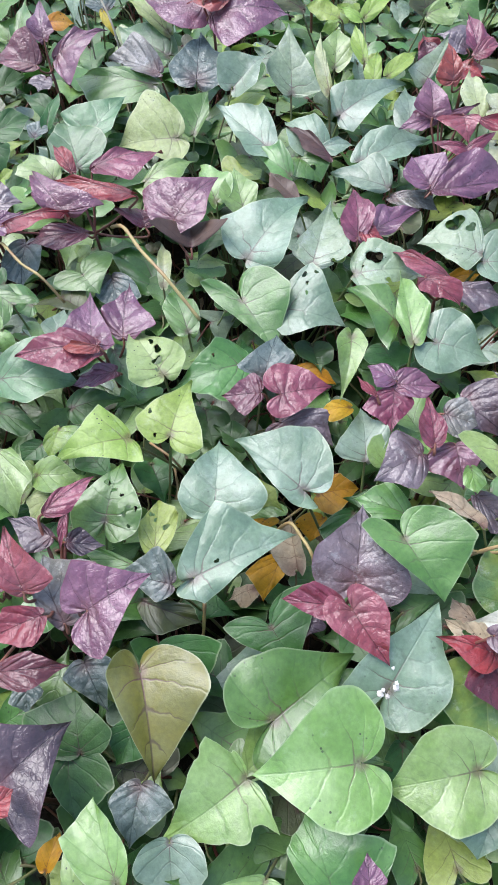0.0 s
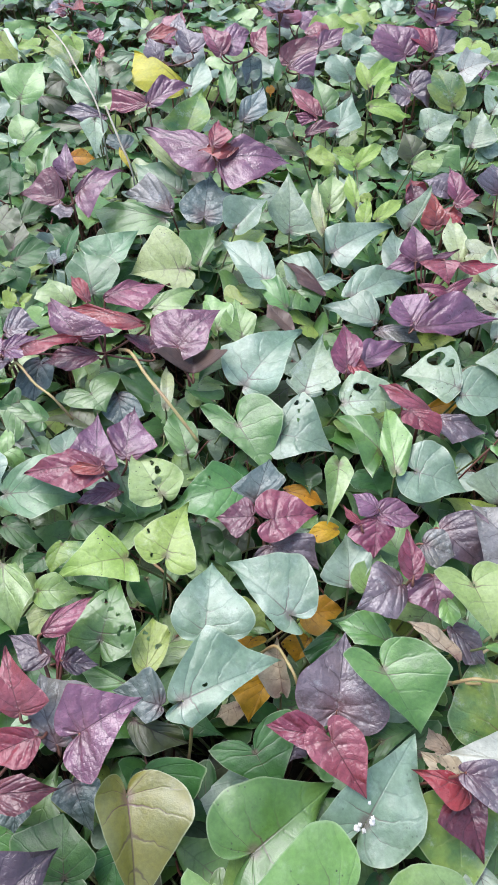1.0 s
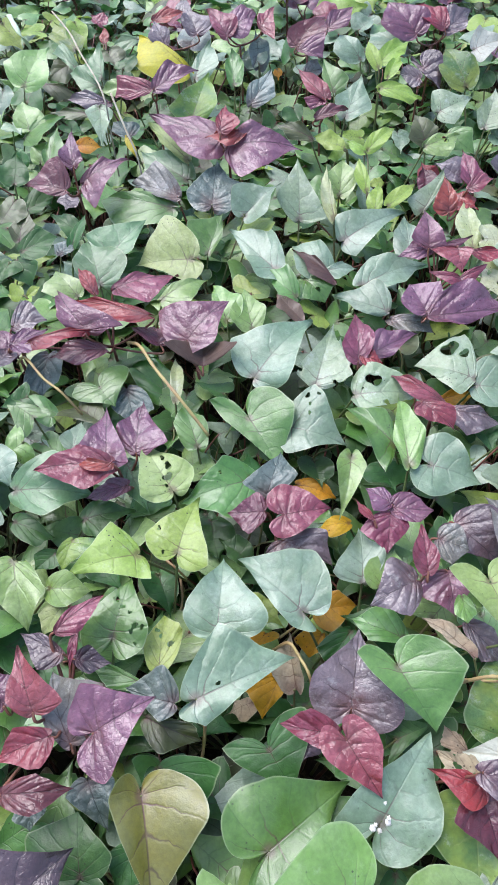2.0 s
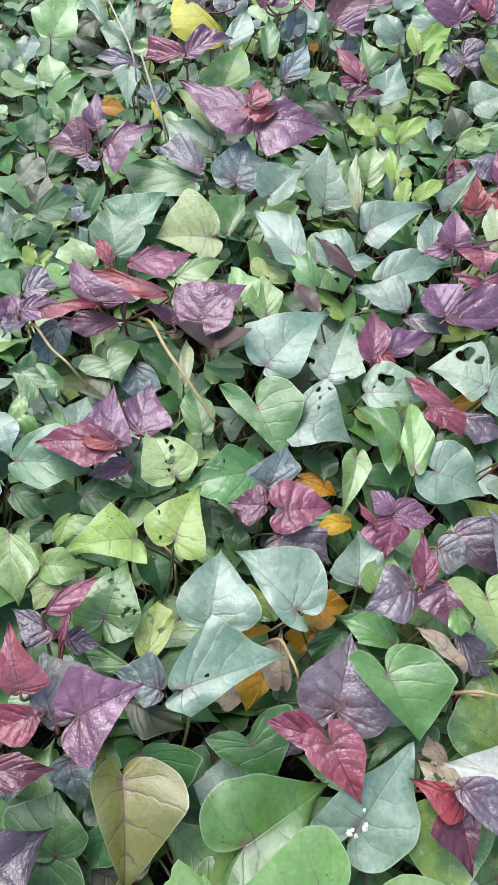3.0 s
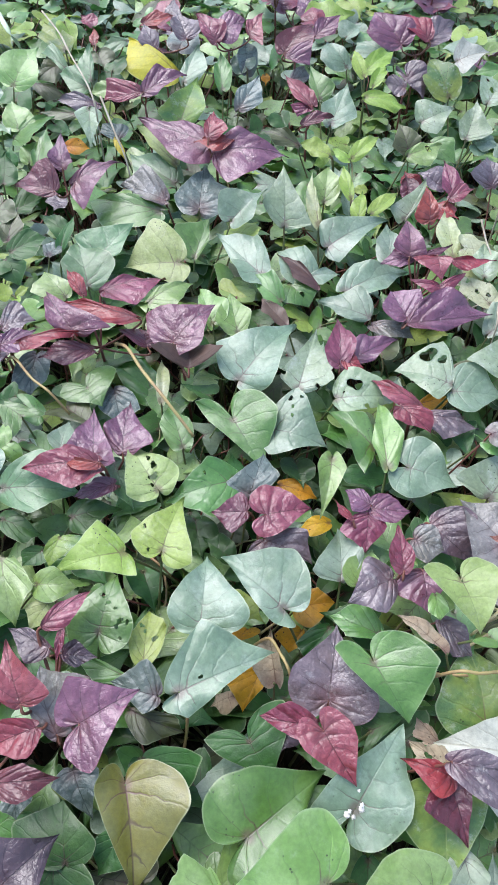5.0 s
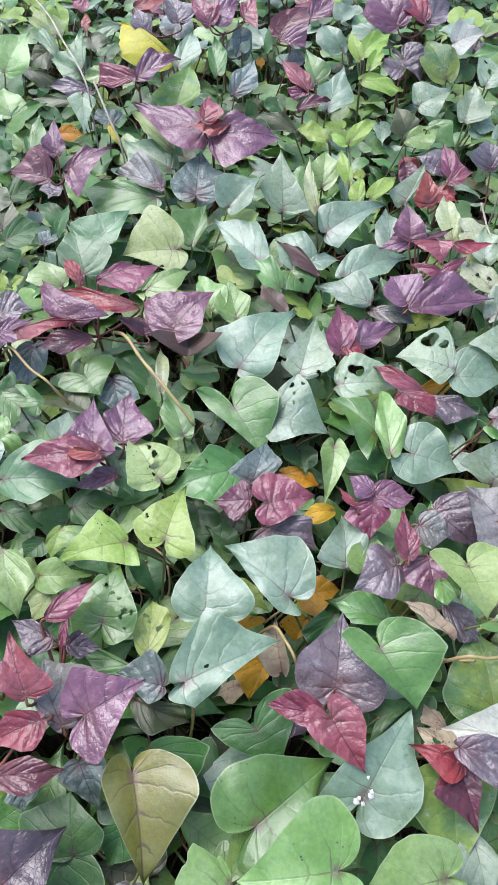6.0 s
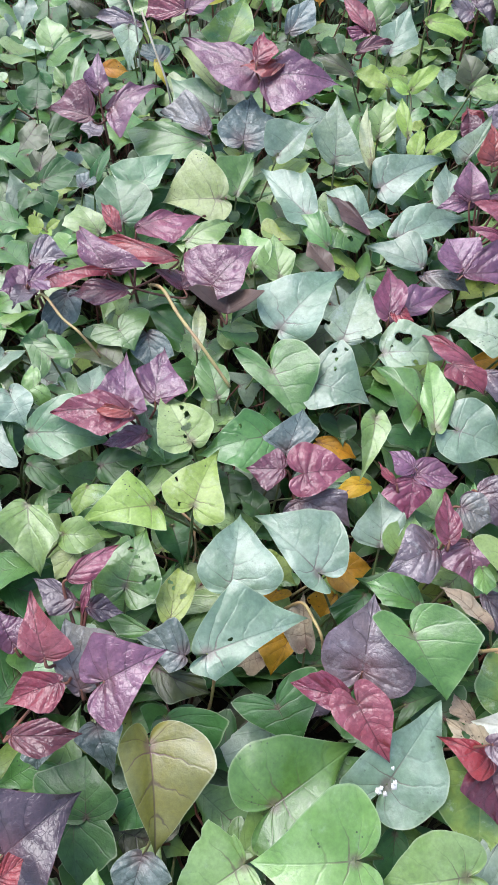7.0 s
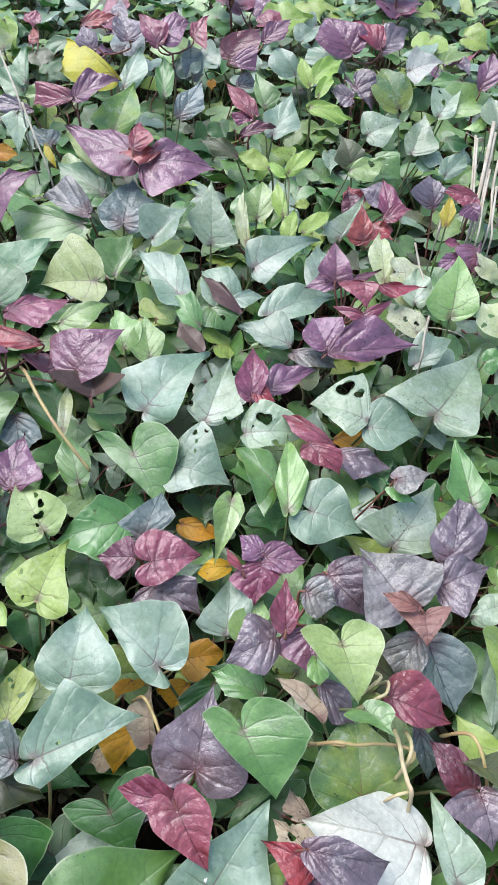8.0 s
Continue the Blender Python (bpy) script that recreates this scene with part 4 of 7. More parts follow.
set_leaf("bd", -0.0764, 0.1612, 0.2320, -20.2, 5.8, -150.5, 0.0422, (0.480, 0.184), (0.445, 0.057), 5005, 0.2, 13.9, 0.103, -0.242, 0.45, 0.5)
set_leaf("bd", -0.1223, 0.1469, 0.2220, -17.6, -1.5, -171.1, 0.0228, (0.612, 0.337), (0.601, 0.510), 5006, 0.2, 18.4, 0.068, -0.431, 0.45, 0.5)
set_leaf("d", -0.0310, 0.1187, 0.2320, -17.3, -9.3, 157.5, 0.0331, (0.590, 0.482), (0.498, 0.422), 5007, 0.2, 15.0, 0.037, -0.100, 0.45, 0.5)
set_leaf("bd", -0.0214, 0.0769, 0.2420, -19.0, -5.3, 172.5, 0.0412, (0.617, 0.207), (0.469, 0.294), 5008, 0.2, 14.1, 0.108, -0.179, 0.45, 0.5)
set_leaf("gl", 0.0526, 0.0792, 0.2740, -17.8, -10.5, 125.5, 0.0713, (0.567, -0.001), (0.540, 0.085), 5009, 0.12, 18.3, 0.057, -0.192, 0.45, 0.5, bite=True)
set_leaf("gl", 0.1257, 0.0880, 0.2920, -4.1, -13.5, 97.2, 0.0703, (0.522, 0.172), (0.676, 0.051), 5010, 0.36, 12.7, 0.074, -0.070, 1, 0.85)
set_leaf("gl", 0.2019, 0.0860, 0.2820, -9.0, -12.3, 102.3, 0.0626, (0.509, 0.352), (0.501, 0.276), 5011, 0.4, 14.9, 0.089, 0.085, 1, 0.85)
set_leaf("yl", 0.2247, 0.1522, 0.2620, -15.9, 1.2, 177.6, 0.0629, (0.513, -0.013), (0.641, 0.139), 5012, 0.25, 18.9, 0.057, -0.288, 1, 0.85)
set_leaf("w", 0.2353, 0.1118, 0.2520, -17.0, -1.5, -172.1, 0.0438, (0.346, 0.299), (0.611, 0.413), 5013, 0.2, 16.8, 0.125, -0.260, 0.45, 0.5)
set_leaf("g", 0.0703, 0.1163, 0.2670, -6.1, 8.5, -52.1, 0.0791, (0.570, 0.033), (0.374, -0.134), 5014, 0.42, 15.2, 0.061, -0.110, 1, 0.85)
set_leaf("b", 0.1510, 0.1371, 0.2720, 2.5, 12.2, -33.9, 0.0761, (0.395, -0.198), (0.495, 0.185), 5015, 0.42, 14.4, 0.089, -0.224, 0.9, 0.85)
set_leaf("d", 0.1692, 0.1094, 0.2120, -20.3, 0.9, 176.1, 0.0395, (0.313, 0.376), (0.384, 0.483), 5016, 0.2, 17.9, 0.061, 0.097, 1, 0.85)
tuft = start_plant("purple_shoot", "r")
set_leaf("r", 0.2246, 0.1598, 0.2870, -8.6, -11.5, 73.3, 0.0409, (0.453, 0.157), (0.167, 0.329), 5017, 0.2, 31.2, 0.064, 0.006, 0.45, 0.5, plant=tuft)
set_leaf("dm", 0.2241, 0.1537, 0.2820, -15.8, 4.3, -167.4, 0.0417, (0.394, -0.151), (0.648, 0.176), 5018, 0.2, 25.0, 0.041, -0.166, 0.45, 0.5, plant=tuft)
finish_plant(tuft)
set_leaf("gp", 0.2188, 0.1662, 0.3070, -12.0, 6.8, -94.3, 0.0624, (0.201, 0.304), (0.458, 0.589), 5019, 0.2, 14.4, 0.113, -0.245, 0.45, 0.5)
set_leaf("wh", 0.3101, 0.1757, 0.2720, -6.0, -8.5, 82.5, 0.0923, (0.599, 0.234), (0.306, 0.313), 5020, 0.12, 13.7, 0.062, -0.311, 1, 0.85)
set_leaf("w", 0.3290, 0.1520, 0.2820, 6.1, -4.6, 13.9, 0.0612, (0.162, 0.317), (0.381, 0.155), 5021, 0.2, 13.4, 0.065, -0.285, 0.8, 0.85)
set_leaf("gp", 0.3522, 0.2115, 0.2870, -17.6, 5.5, -169.7, 0.0407, (0.475, 0.170), (0.774, 0.106), 5022, 0.2, 16.8, 0.136, -0.085, 0.45, 0.5)
tuft = start_plant("purple_shoot", "p")
set_leaf("dm", 0.3528, 0.2176, 0.2720, 2.1, -3.8, 45.0, 0.0451, (0.434, 0.180), (0.286, 0.524), 5023, 0.2, 16.2, 0.073, -0.042, 1, 0.85, plant=tuft)
finish_plant(tuft)
set_leaf("bd", 0.3228, 0.2660, 0.2420, -22.3, 2.2, -169.6, 0.0431, (0.272, 0.532), (0.256, 0.312), 5024, 0.2, 15.8, 0.079, -0.137, 0.45, 0.5)
set_leaf("yl", 0.2670, 0.2028, 0.2570, -0.4, -4.2, 4.5, 0.0745, (0.541, 0.238), (0.511, 0.156), 5025, 0.2, 16.0, 0.150, -0.440, 1, 0.85)
set_leaf("dry", 0.2303, 0.1626, 0.2720, 3.7, -6.8, 53.8, 0.0426, (0.319, 0.613), (0.274, 0.425), 5026, 0.2, 31.2, 0.066, -0.071, 0.45, 0.5, bite=True, holes=((-0.037, 0.566, 0.062), (0.027, 0.267, 0.029)))
set_leaf("dry", 0.2278, 0.1909, 0.2520, 1.0, -7.0, 39.6, 0.0267, (0.600, 0.639), (0.152, 0.473), 5027, 0.2, 31.2, 0.135, -0.414, 0.45, 0.5, bite=True)
tuft = start_plant("purple_shoot", "p")
set_leaf("m", -0.1121, 0.1959, 0.2970, 5.8, -3.7, 24.4, 0.0542, (0.279, 0.225), (0.456, -0.060), 5028, 0.15, 35.0, 0.110, -0.445, 0.45, 0.5, plant=tuft)
set_leaf("r", -0.0993, 0.1808, 0.2870, -13.8, -11.2, 116.5, 0.0461, (0.419, 0.230), (0.319, 0.415), 5029, 0.2, 22.5, 0.055, -0.159, 0.45, 0.5, plant=tuft)
set_leaf("dm", -0.1258, 0.1414, 0.2820, -4.0, 12.0, -83.1, 0.0520, (0.238, 0.477), (0.290, 0.465), 5030, 0.2, 17.5, 0.141, -0.298, 0.45, 0.5, plant=tuft)
set_leaf("p", -0.0640, 0.1844, 0.2920, 0.5, 12.0, -57.3, 0.0521, (0.663, 0.108), (0.689, -0.129), 5031, 0.5, 15.0, 0.145, -0.040, 0.4, 0.5, plant=tuft)
set_leaf("go", -0.0858, 0.1805, 0.2720, 1.7, -8.6, 25.0, 0.0590, (0.224, 0.347), (0.715, 0.395), 5032, 0.2, 18.2, 0.134, -0.019, 0.45, 0.5, plant=tuft)
set_leaf("dp", -0.1064, 0.2477, 0.2770, -0.4, -9.3, 68.3, 0.0423, (0.467, 0.243), (0.184, 0.521), 5033, 0.2, 15.0, 0.025, -0.311, 0.45, 0.5, plant=tuft)
set_leaf("m", -0.1113, 0.2601, 0.2920, -2.2, 11.2, -45.7, 0.0509, (0.119, 0.353), (0.280, 0.341), 5034, 0.05, 12.5, 0.111, -0.251, 1, 0.85, plant=tuft)
set_leaf("m", -0.0945, 0.2592, 0.2920, -19.9, 0.3, 178.3, 0.0276, (0.147, 0.356), (0.127, 0.371), 5035, 0.2, 31.2, 0.053, -0.290, 1, 0.85, plant=tuft)
set_leaf("dp", -0.0944, 0.2450, 0.2720, -11.8, 12.5, -92.4, 0.0304, (0.409, 0.275), (0.337, 0.403), 5036, 0.2, 14.1, 0.045, 0.088, 0.45, 0.5, plant=tuft)
finish_plant(tuft)
set_leaf("g", -0.0695, 0.2689, 0.2620, 5.3, -0.9, -9.8, 0.0563, (0.509, 0.002), (0.542, 0.063), 5037, 0.42, 16.0, 0.106, -0.284, 1, 0.85, holes=((-0.097, 0.557, 0.045), (0.034, 0.463, 0.038), (0.174, 0.389, 0.028), (0.309, 0.215, 0.044), (0.43, 0.217, 0.035), (0.276, 0.126, 0.035), (0.38, -0.03, 0.026)))
set_leaf("l", -0.0281, 0.2485, 0.2470, -0.8, -0.4, 1.7, 0.0483, (0.305, 0.461), (0.386, 0.703), 5038, 0.2, 17.1, 0.032, -0.326, 1, 0.85, holes=((-0.099, 0.697, 0.043), (-0.027, 0.591, 0.033), (0.169, 0.436, 0.054)))
set_leaf("g", -0.0422, 0.2368, 0.2420, -7.7, -15.8, 71.6, 0.0544, (0.264, 0.469), (0.081, 0.523), 5039, 0.2, 13.2, 0.099, 0.021, 0.45, 0.5)
set_leaf("bd", -0.0116, 0.2189, 0.2520, -4.4, -13.2, 76.0, 0.0448, (0.358, 0.118), (0.602, 0.392), 5040, 0.2, 12.5, 0.053, 0.011, 0.45, 0.5)
set_leaf("b", 0.0086, 0.2170, 0.2720, -1.9, 7.1, -64.8, 0.0891, (0.550, 0.431), (0.248, 0.004), 5041, 0.3, 15.0, 0.087, -0.225, 0.02, 0.6, holes=((-0.043, 0.234, 0.02),))
set_leaf("b", 0.0207, 0.2762, 0.2600, 4.2, -2.4, -1.4, 0.0714, (0.450, 0.215), (0.622, 0.135), 5042, 0.15, 15.0, 0.086, -0.178, 0.8, 0.85)
set_leaf("o", -0.0351, 0.2108, 0.2320, -9.8, 11.8, -108.6, 0.0508, (0.213, 0.744), (0.399, 0.386), 5043, 0.2, 17.3, 0.107, -0.117, 0.45, 0.5)
set_leaf("d", 0.0690, 0.1886, 0.2420, -15.9, 11.9, -146.0, 0.0374, (1.164, -0.164), (0.856, -0.597), 5044, 0.55, 12.9, 0.041, -0.265, 1, 0.85)
tuft = start_plant("purple_shoot", "m")
set_leaf("gp", 0.1347, 0.2185, 0.2640, 6.6, 4.2, -7.6, 0.0657, (0.557, 0.103), (0.615, -0.003), 5045, 0.35, 17.5, 0.139, -0.176, 1, 0.25, plant=tuft)
set_leaf("m", 0.1195, 0.1943, 0.2800, -9.4, -15.0, 83.3, 0.0446, (0.266, 0.238), (0.359, 0.455), 5046, 0.2, 25.0, 0.119, -0.256, 0.45, 0.9, plant=tuft)
set_leaf("m", 0.1261, 0.1857, 0.2960, -16.3, 10.3, -147.4, 0.0453, (0.488, 0.167), (0.449, -0.110), 5047, 0.5, 17.5, 0.044, -0.119, 0.9, 0.85, plant=tuft)
finish_plant(tuft)
set_leaf("g", 0.1704, 0.2443, 0.2900, -16.9, 4.1, -149.0, 0.0549, (0.827, 0.414), (0.441, -0.428), 5048, 0.52, 13.6, 0.076, 0.039, 1, 0.85)
set_leaf("g", 0.1853, 0.2825, 0.2520, -3.8, -6.1, 70.0, 0.0494, (0.290, 0.568), (0.440, 0.480), 5049, 0.2, 18.5, 0.060, -0.282, 0.45, 0.5)
set_leaf("d", 0.1427, 0.2963, 0.2270, -16.4, -11.0, 144.0, 0.0372, (0.309, 0.289), (0.419, 0.845), 5050, 0.2, 13.8, 0.061, -0.123, 1, 0.85)
set_leaf("yo", 0.1123, 0.3195, 0.2170, -4.0, 11.6, -78.7, 0.0405, (0.387, 0.530), (0.539, 0.242), 5051, 0.2, 17.0, 0.054, -0.204, 1, 0.85)
set_leaf("yo", 0.1172, 0.2984, 0.2120, -13.5, -5.0, 151.6, 0.0251, (0.251, 0.496), (0.783, 0.732), 5052, 0.2, 20.2, 0.172, 0.018, 1, 0.85)
set_leaf("yo", 0.0784, 0.2554, 0.2220, -17.1, -1.3, 157.0, 0.0410, (0.221, 0.297), (0.541, 0.600), 5053, 0.2, 16.4, 0.140, -0.098, 0.45, 0.5)
tuft = start_plant("purple_shoot", "m")
set_leaf("m", -0.0968, 0.4351, 0.2870, -8.6, -14.5, 95.2, 0.0797, (0.356, 0.240), (0.245, 0.390), 5054, 0.2, 17.5, 0.125, -0.353, 0.45, 0.95, plant=tuft)
set_leaf("r", -0.0942, 0.4317, 0.2920, -6.1, -15.6, 84.6, 0.0395, (0.291, 0.365), (0.060, 0.481), 5055, 0.2, 25.0, 0.101, 0.116, 1, 0.85, plant=tuft)
set_leaf("p", -0.1033, 0.4455, 0.2820, 0.0, -4.7, 9.4, 0.0685, (0.394, 0.179), (0.366, -0.226), 5056, 0.25, 17.5, 0.023, 0.107, 0.45, 0.5, plant=tuft)
set_leaf("p", -0.0762, 0.4611, 0.2720, 4.7, -3.1, 0.1, 0.0667, (0.318, 0.369), (0.503, 0.144), 5057, 0.15, 15.0, 0.029, -0.139, 0.45, 0.5, plant=tuft)
set_leaf("p", -0.0820, 0.4263, 0.2620, -10.3, -9.0, 108.8, 0.0431, (0.286, 0.465), (0.246, 0.362), 5058, 0.2, 16.0, 0.086, -0.304, 1, 0.85, plant=tuft)
finish_plant(tuft)
set_leaf("lp", -0.0337, 0.4194, 0.2670, 1.5, -0.9, 34.1, 0.0724, (0.429, 0.095), (0.412, 0.119), 5059, 0.22, 17.1, 0.073, -0.132, 0.5, 0.5, holes=((0.123, 0.5, 0.035), (0.129, 0.341, 0.05), (0.041, 0.201, 0.057), (-0.038, 0.091, 0.025)))
set_leaf("bg", -0.1960, 0.4182, 0.2570, -7.4, 15.4, -88.7, 0.0794, (0.541, 0.464), (0.377, 0.398), 5060, 0.2, 18.5, 0.140, -0.282, 0.45, 0.5)
set_leaf("b", -0.1482, 0.4738, 0.2570, 3.9, -1.9, -4.5, 0.0367, (0.443, 0.257), (0.440, 0.334), 5061, 0.2, 19.0, 0.032, 0.112, 0.45, 0.5)
set_leaf("bg", -0.0884, 0.4603, 0.2520, -19.3, 2.7, -151.4, 0.0591, (0.241, 0.222), (0.278, 0.391), 5062, 0.2, 16.2, 0.122, -0.066, 0.45, 0.5)
set_leaf("l", -0.0563, 0.3441, 0.2720, -8.8, -10.8, 108.7, 0.0708, (0.389, -0.110), (0.493, 0.234), 5063, 0.1, 12.5, 0.142, -0.169, 0.15, 0.5)
set_leaf("l", -0.0211, 0.3482, 0.2700, 2.2, 2.4, -15.0, 0.0622, (0.565, 0.097), (0.513, -0.062), 5064, 0.3, 15.0, 0.063, -0.269, 0.55, 0.5, holes=((-0.373, 0.269, 0.035), (-0.204, -0.059, 0.026)))
set_leaf("g", 0.0445, 0.4417, 0.2570, -7.2, -13.2, 111.5, 0.0794, (0.448, 0.409), (0.376, 0.257), 5065, 0.2, 12.5, 0.142, -0.025, 0.45, 0.5, holes=((0.191, 0.357, 0.022),))
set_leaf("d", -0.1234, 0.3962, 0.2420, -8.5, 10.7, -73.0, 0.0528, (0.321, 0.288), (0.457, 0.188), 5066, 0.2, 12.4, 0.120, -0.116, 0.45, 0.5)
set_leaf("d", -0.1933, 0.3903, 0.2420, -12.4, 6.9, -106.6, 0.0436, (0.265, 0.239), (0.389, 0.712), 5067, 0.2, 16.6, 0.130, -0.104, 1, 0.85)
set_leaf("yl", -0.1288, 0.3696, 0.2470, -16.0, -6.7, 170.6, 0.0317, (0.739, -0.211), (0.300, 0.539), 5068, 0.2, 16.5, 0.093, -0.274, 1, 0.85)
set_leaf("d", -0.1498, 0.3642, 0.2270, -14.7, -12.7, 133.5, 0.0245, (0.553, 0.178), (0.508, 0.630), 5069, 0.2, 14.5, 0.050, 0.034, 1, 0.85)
set_leaf("gl", -0.1747, 0.3379, 0.2620, -17.9, -0.5, -159.0, 0.0686, (0.361, 0.529), (0.439, 0.203), 5070, 0.2, 14.8, 0.105, 0.111, 0.45, 0.5, holes=((-0.08, -0.006, 0.05),))
set_leaf("gl", -0.1369, 0.3138, 0.2570, -4.3, 8.5, -90.1, 0.0385, (0.420, 0.337), (0.494, 0.457), 5071, 0.2, 17.5, 0.137, 0.073, 1, 0.85)
set_leaf("lp", -0.1225, 0.2996, 0.2520, -19.5, -5.2, 150.9, 0.0306, (0.536, 0.381), (0.495, 0.494), 5072, 0.2, 13.8, 0.078, -0.334, 0.45, 0.5)
tuft = start_plant("purple_shoot", "m")
set_leaf("m", 0.0774, 0.3865, 0.2820, -5.3, 14.8, -76.7, 0.0476, (0.655, 0.132), (0.487, -0.022), 5073, 0.45, 12.5, 0.046, -0.412, 0.9, 0.85, plant=tuft)
set_leaf("dm", 0.0583, 0.3950, 0.2720, -13.1, -15.2, 90.9, 0.0376, (0.587, 0.364), (0.547, 0.175), 5074, 0.2, 15.0, 0.036, -0.266, 0.45, 0.5, plant=tuft)
set_leaf("gp", 0.0781, 0.3723, 0.2570, -11.0, 11.7, -115.7, 0.0537, (0.461, 0.580), (0.419, -0.167), 5075, 0.2, 18.5, 0.126, -0.274, 0.45, 0.5, plant=tuft)
finish_plant(tuft)
set_leaf("bd", 0.0598, 0.4243, 0.2520, 6.8, 4.5, -14.1, 0.0557, (0.540, -0.011), (0.420, 0.537), 5076, 0.15, 17.6, 0.131, -0.387, 0.45, 0.5)
set_leaf("yo", 0.0944, 0.4611, 0.2220, -14.8, 14.5, -106.0, 0.0448, (0.237, 0.517), (0.345, 0.354), 5077, 0.2, 19.6, 0.123, -0.390, 1, 0.85)
set_leaf("yo", 0.1474, 0.4152, 0.2220, -14.9, -9.1, 103.0, 0.0338, (0.409, 0.595), (0.259, 0.430), 5078, 0.2, 17.2, 0.170, -0.353, 1, 0.85)
set_leaf("gl", 0.1460, 0.4642, 0.2720, -17.7, -6.1, 171.0, 0.0683, (0.218, 0.154), (0.239, 0.216), 5079, 0.25, 37.5, 0.105, -0.251, 0.45, 0.5)
set_leaf("b", 0.1507, 0.3293, 0.2620, -1.0, 2.2, -0.0, 0.0587, (0.491, 0.110), (0.374, 0.431), 5080, 0.1, 12.0, 0.065, 0.094, 0.45, 0.5)
set_leaf("b", 0.0957, 0.2946, 0.2720, 1.6, -5.9, 51.5, 0.0767, (0.219, 0.038), (0.602, 0.281), 5081, 0.35, 17.5, 0.068, -0.109, 0.8, 0.85)
set_leaf("gl", 0.1669, 0.3274, 0.2600, 3.0, 5.2, -22.9, 0.0405, (0.487, 0.203), (0.300, 0.657), 5082, 0.2, 16.9, 0.092, -0.019, 1, 0.85)
tuft = start_plant("purple_shoot", "p")
set_leaf("gp", 0.1924, 0.3188, 0.2920, -10.0, -13.4, 120.2, 0.0470, (0.521, 0.443), (0.576, 0.217), 5083, 0.2, 12.5, 0.130, -0.385, 0.45, 0.5, plant=tuft)
set_leaf("m", 0.2014, 0.3236, 0.3020, 1.1, 4.9, 1.9, 0.0458, (0.348, 0.188), (0.247, 0.256), 5084, 0.2, 22.5, 0.098, 0.079, 0.45, 0.5, plant=tuft)
set_leaf("p", 0.2211, 0.3276, 0.2920, -19.0, 6.3, -174.9, 0.0380, (0.521, 0.248), (0.804, 0.353), 5085, 0.2, 15.0, 0.088, -0.359, 0.45, 0.5, plant=tuft)
set_leaf("go", 0.2204, 0.3668, 0.2820, -8.4, 14.0, -108.8, 0.0305, (0.652, 0.438), (0.619, 0.463), 5086, 0.2, 13.6, 0.049, -0.276, 1, 0.85, plant=tuft)
set_leaf("dp", 0.2430, 0.3919, 0.2670, -14.0, 13.2, -132.8, 0.0569, (0.625, 0.384), (0.424, -0.058), 5087, 0.2, 15.1, 0.110, 0.092, 1, 0.85, plant=tuft)
finish_plant(tuft)
tuft = start_plant("purple_shoot", "m")
set_leaf("m", 0.1783, 0.3915, 0.2820, -20.7, -4.1, 175.9, 0.0382, (0.508, 0.259), (0.715, 0.486), 5088, 0.2, 12.5, 0.022, -0.374, 0.45, 0.5, plant=tuft)
set_leaf("p", 0.1807, 0.3994, 0.2820, -3.8, 10.1, -91.7, 0.0407, (0.390, 0.388), (0.357, 0.496), 5089, 0.2, 15.1, 0.021, -0.046, 1, 0.85, plant=tuft)
set_leaf("p", 0.1800, 0.4020, 0.2840, -2.8, -5.5, 54.8, 0.0298, (0.650, 0.269), (0.318, 0.461), 5090, 0.2, 13.1, 0.064, 0.114, 0.45, 0.5, plant=tuft)
set_leaf("r", 0.1614, 0.3828, 0.2870, -1.7, -4.3, 36.6, 0.0270, (0.272, 0.436), (0.077, 0.346), 5091, 0.2, 25.0, 0.071, -0.249, 0.45, 0.5, plant=tuft)
finish_plant(tuft)
set_leaf("lp", 0.2445, 0.3071, 0.3220, -21.2, 0.6, -160.9, 0.0477, (0.679, 0.003), (0.628, -0.388), 5092, 0.45, 15.0, 0.111, 0.003, 0.9, 0.85)
set_leaf("gl", 0.2266, 0.3011, 0.3020, -16.4, 3.9, -172.1, 0.0222, (0.368, 0.624), (0.412, 0.555), 5093, 0.2, 12.5, 0.068, -0.191, 1, 0.85)
set_leaf("gp", 0.2337, 0.2860, 0.2820, -20.1, 6.9, -134.8, 0.0412, (0.346, 0.416), (0.378, 0.666), 5094, 0.2, 15.0, 0.059, -0.306, 0.45, 0.5)
tuft = start_plant("purple_shoot", "m")
set_leaf("go", 0.3088, 0.3625, 0.2820, -1.0, -5.9, 35.5, 0.0675, (0.648, -0.013), (0.719, 0.076), 5095, 0.3, 12.5, 0.027, 0.080, 0.5, 0.5, plant=tuft)
set_leaf("gp", 0.3447, 0.3814, 0.2770, -1.2, 6.6, -63.7, 0.0587, (0.357, 0.365), (0.574, 0.034), 5096, 0.2, 17.9, 0.137, -0.119, 0.45, 0.5, plant=tuft)
set_leaf("go", 0.3238, 0.3367, 0.2670, -21.6, -4.5, 144.4, 0.0381, (0.473, 0.579), (0.532, 0.749), 5097, 0.2, 12.5, 0.061, -0.223, 1, 0.85, plant=tuft)
set_leaf("bd", 0.3330, 0.3349, 0.2620, -19.5, 1.8, -157.4, 0.0629, (0.535, 0.513), (0.321, 0.424), 5098, 0.2, 17.8, 0.040, -0.118, 1, 0.85, plant=tuft)
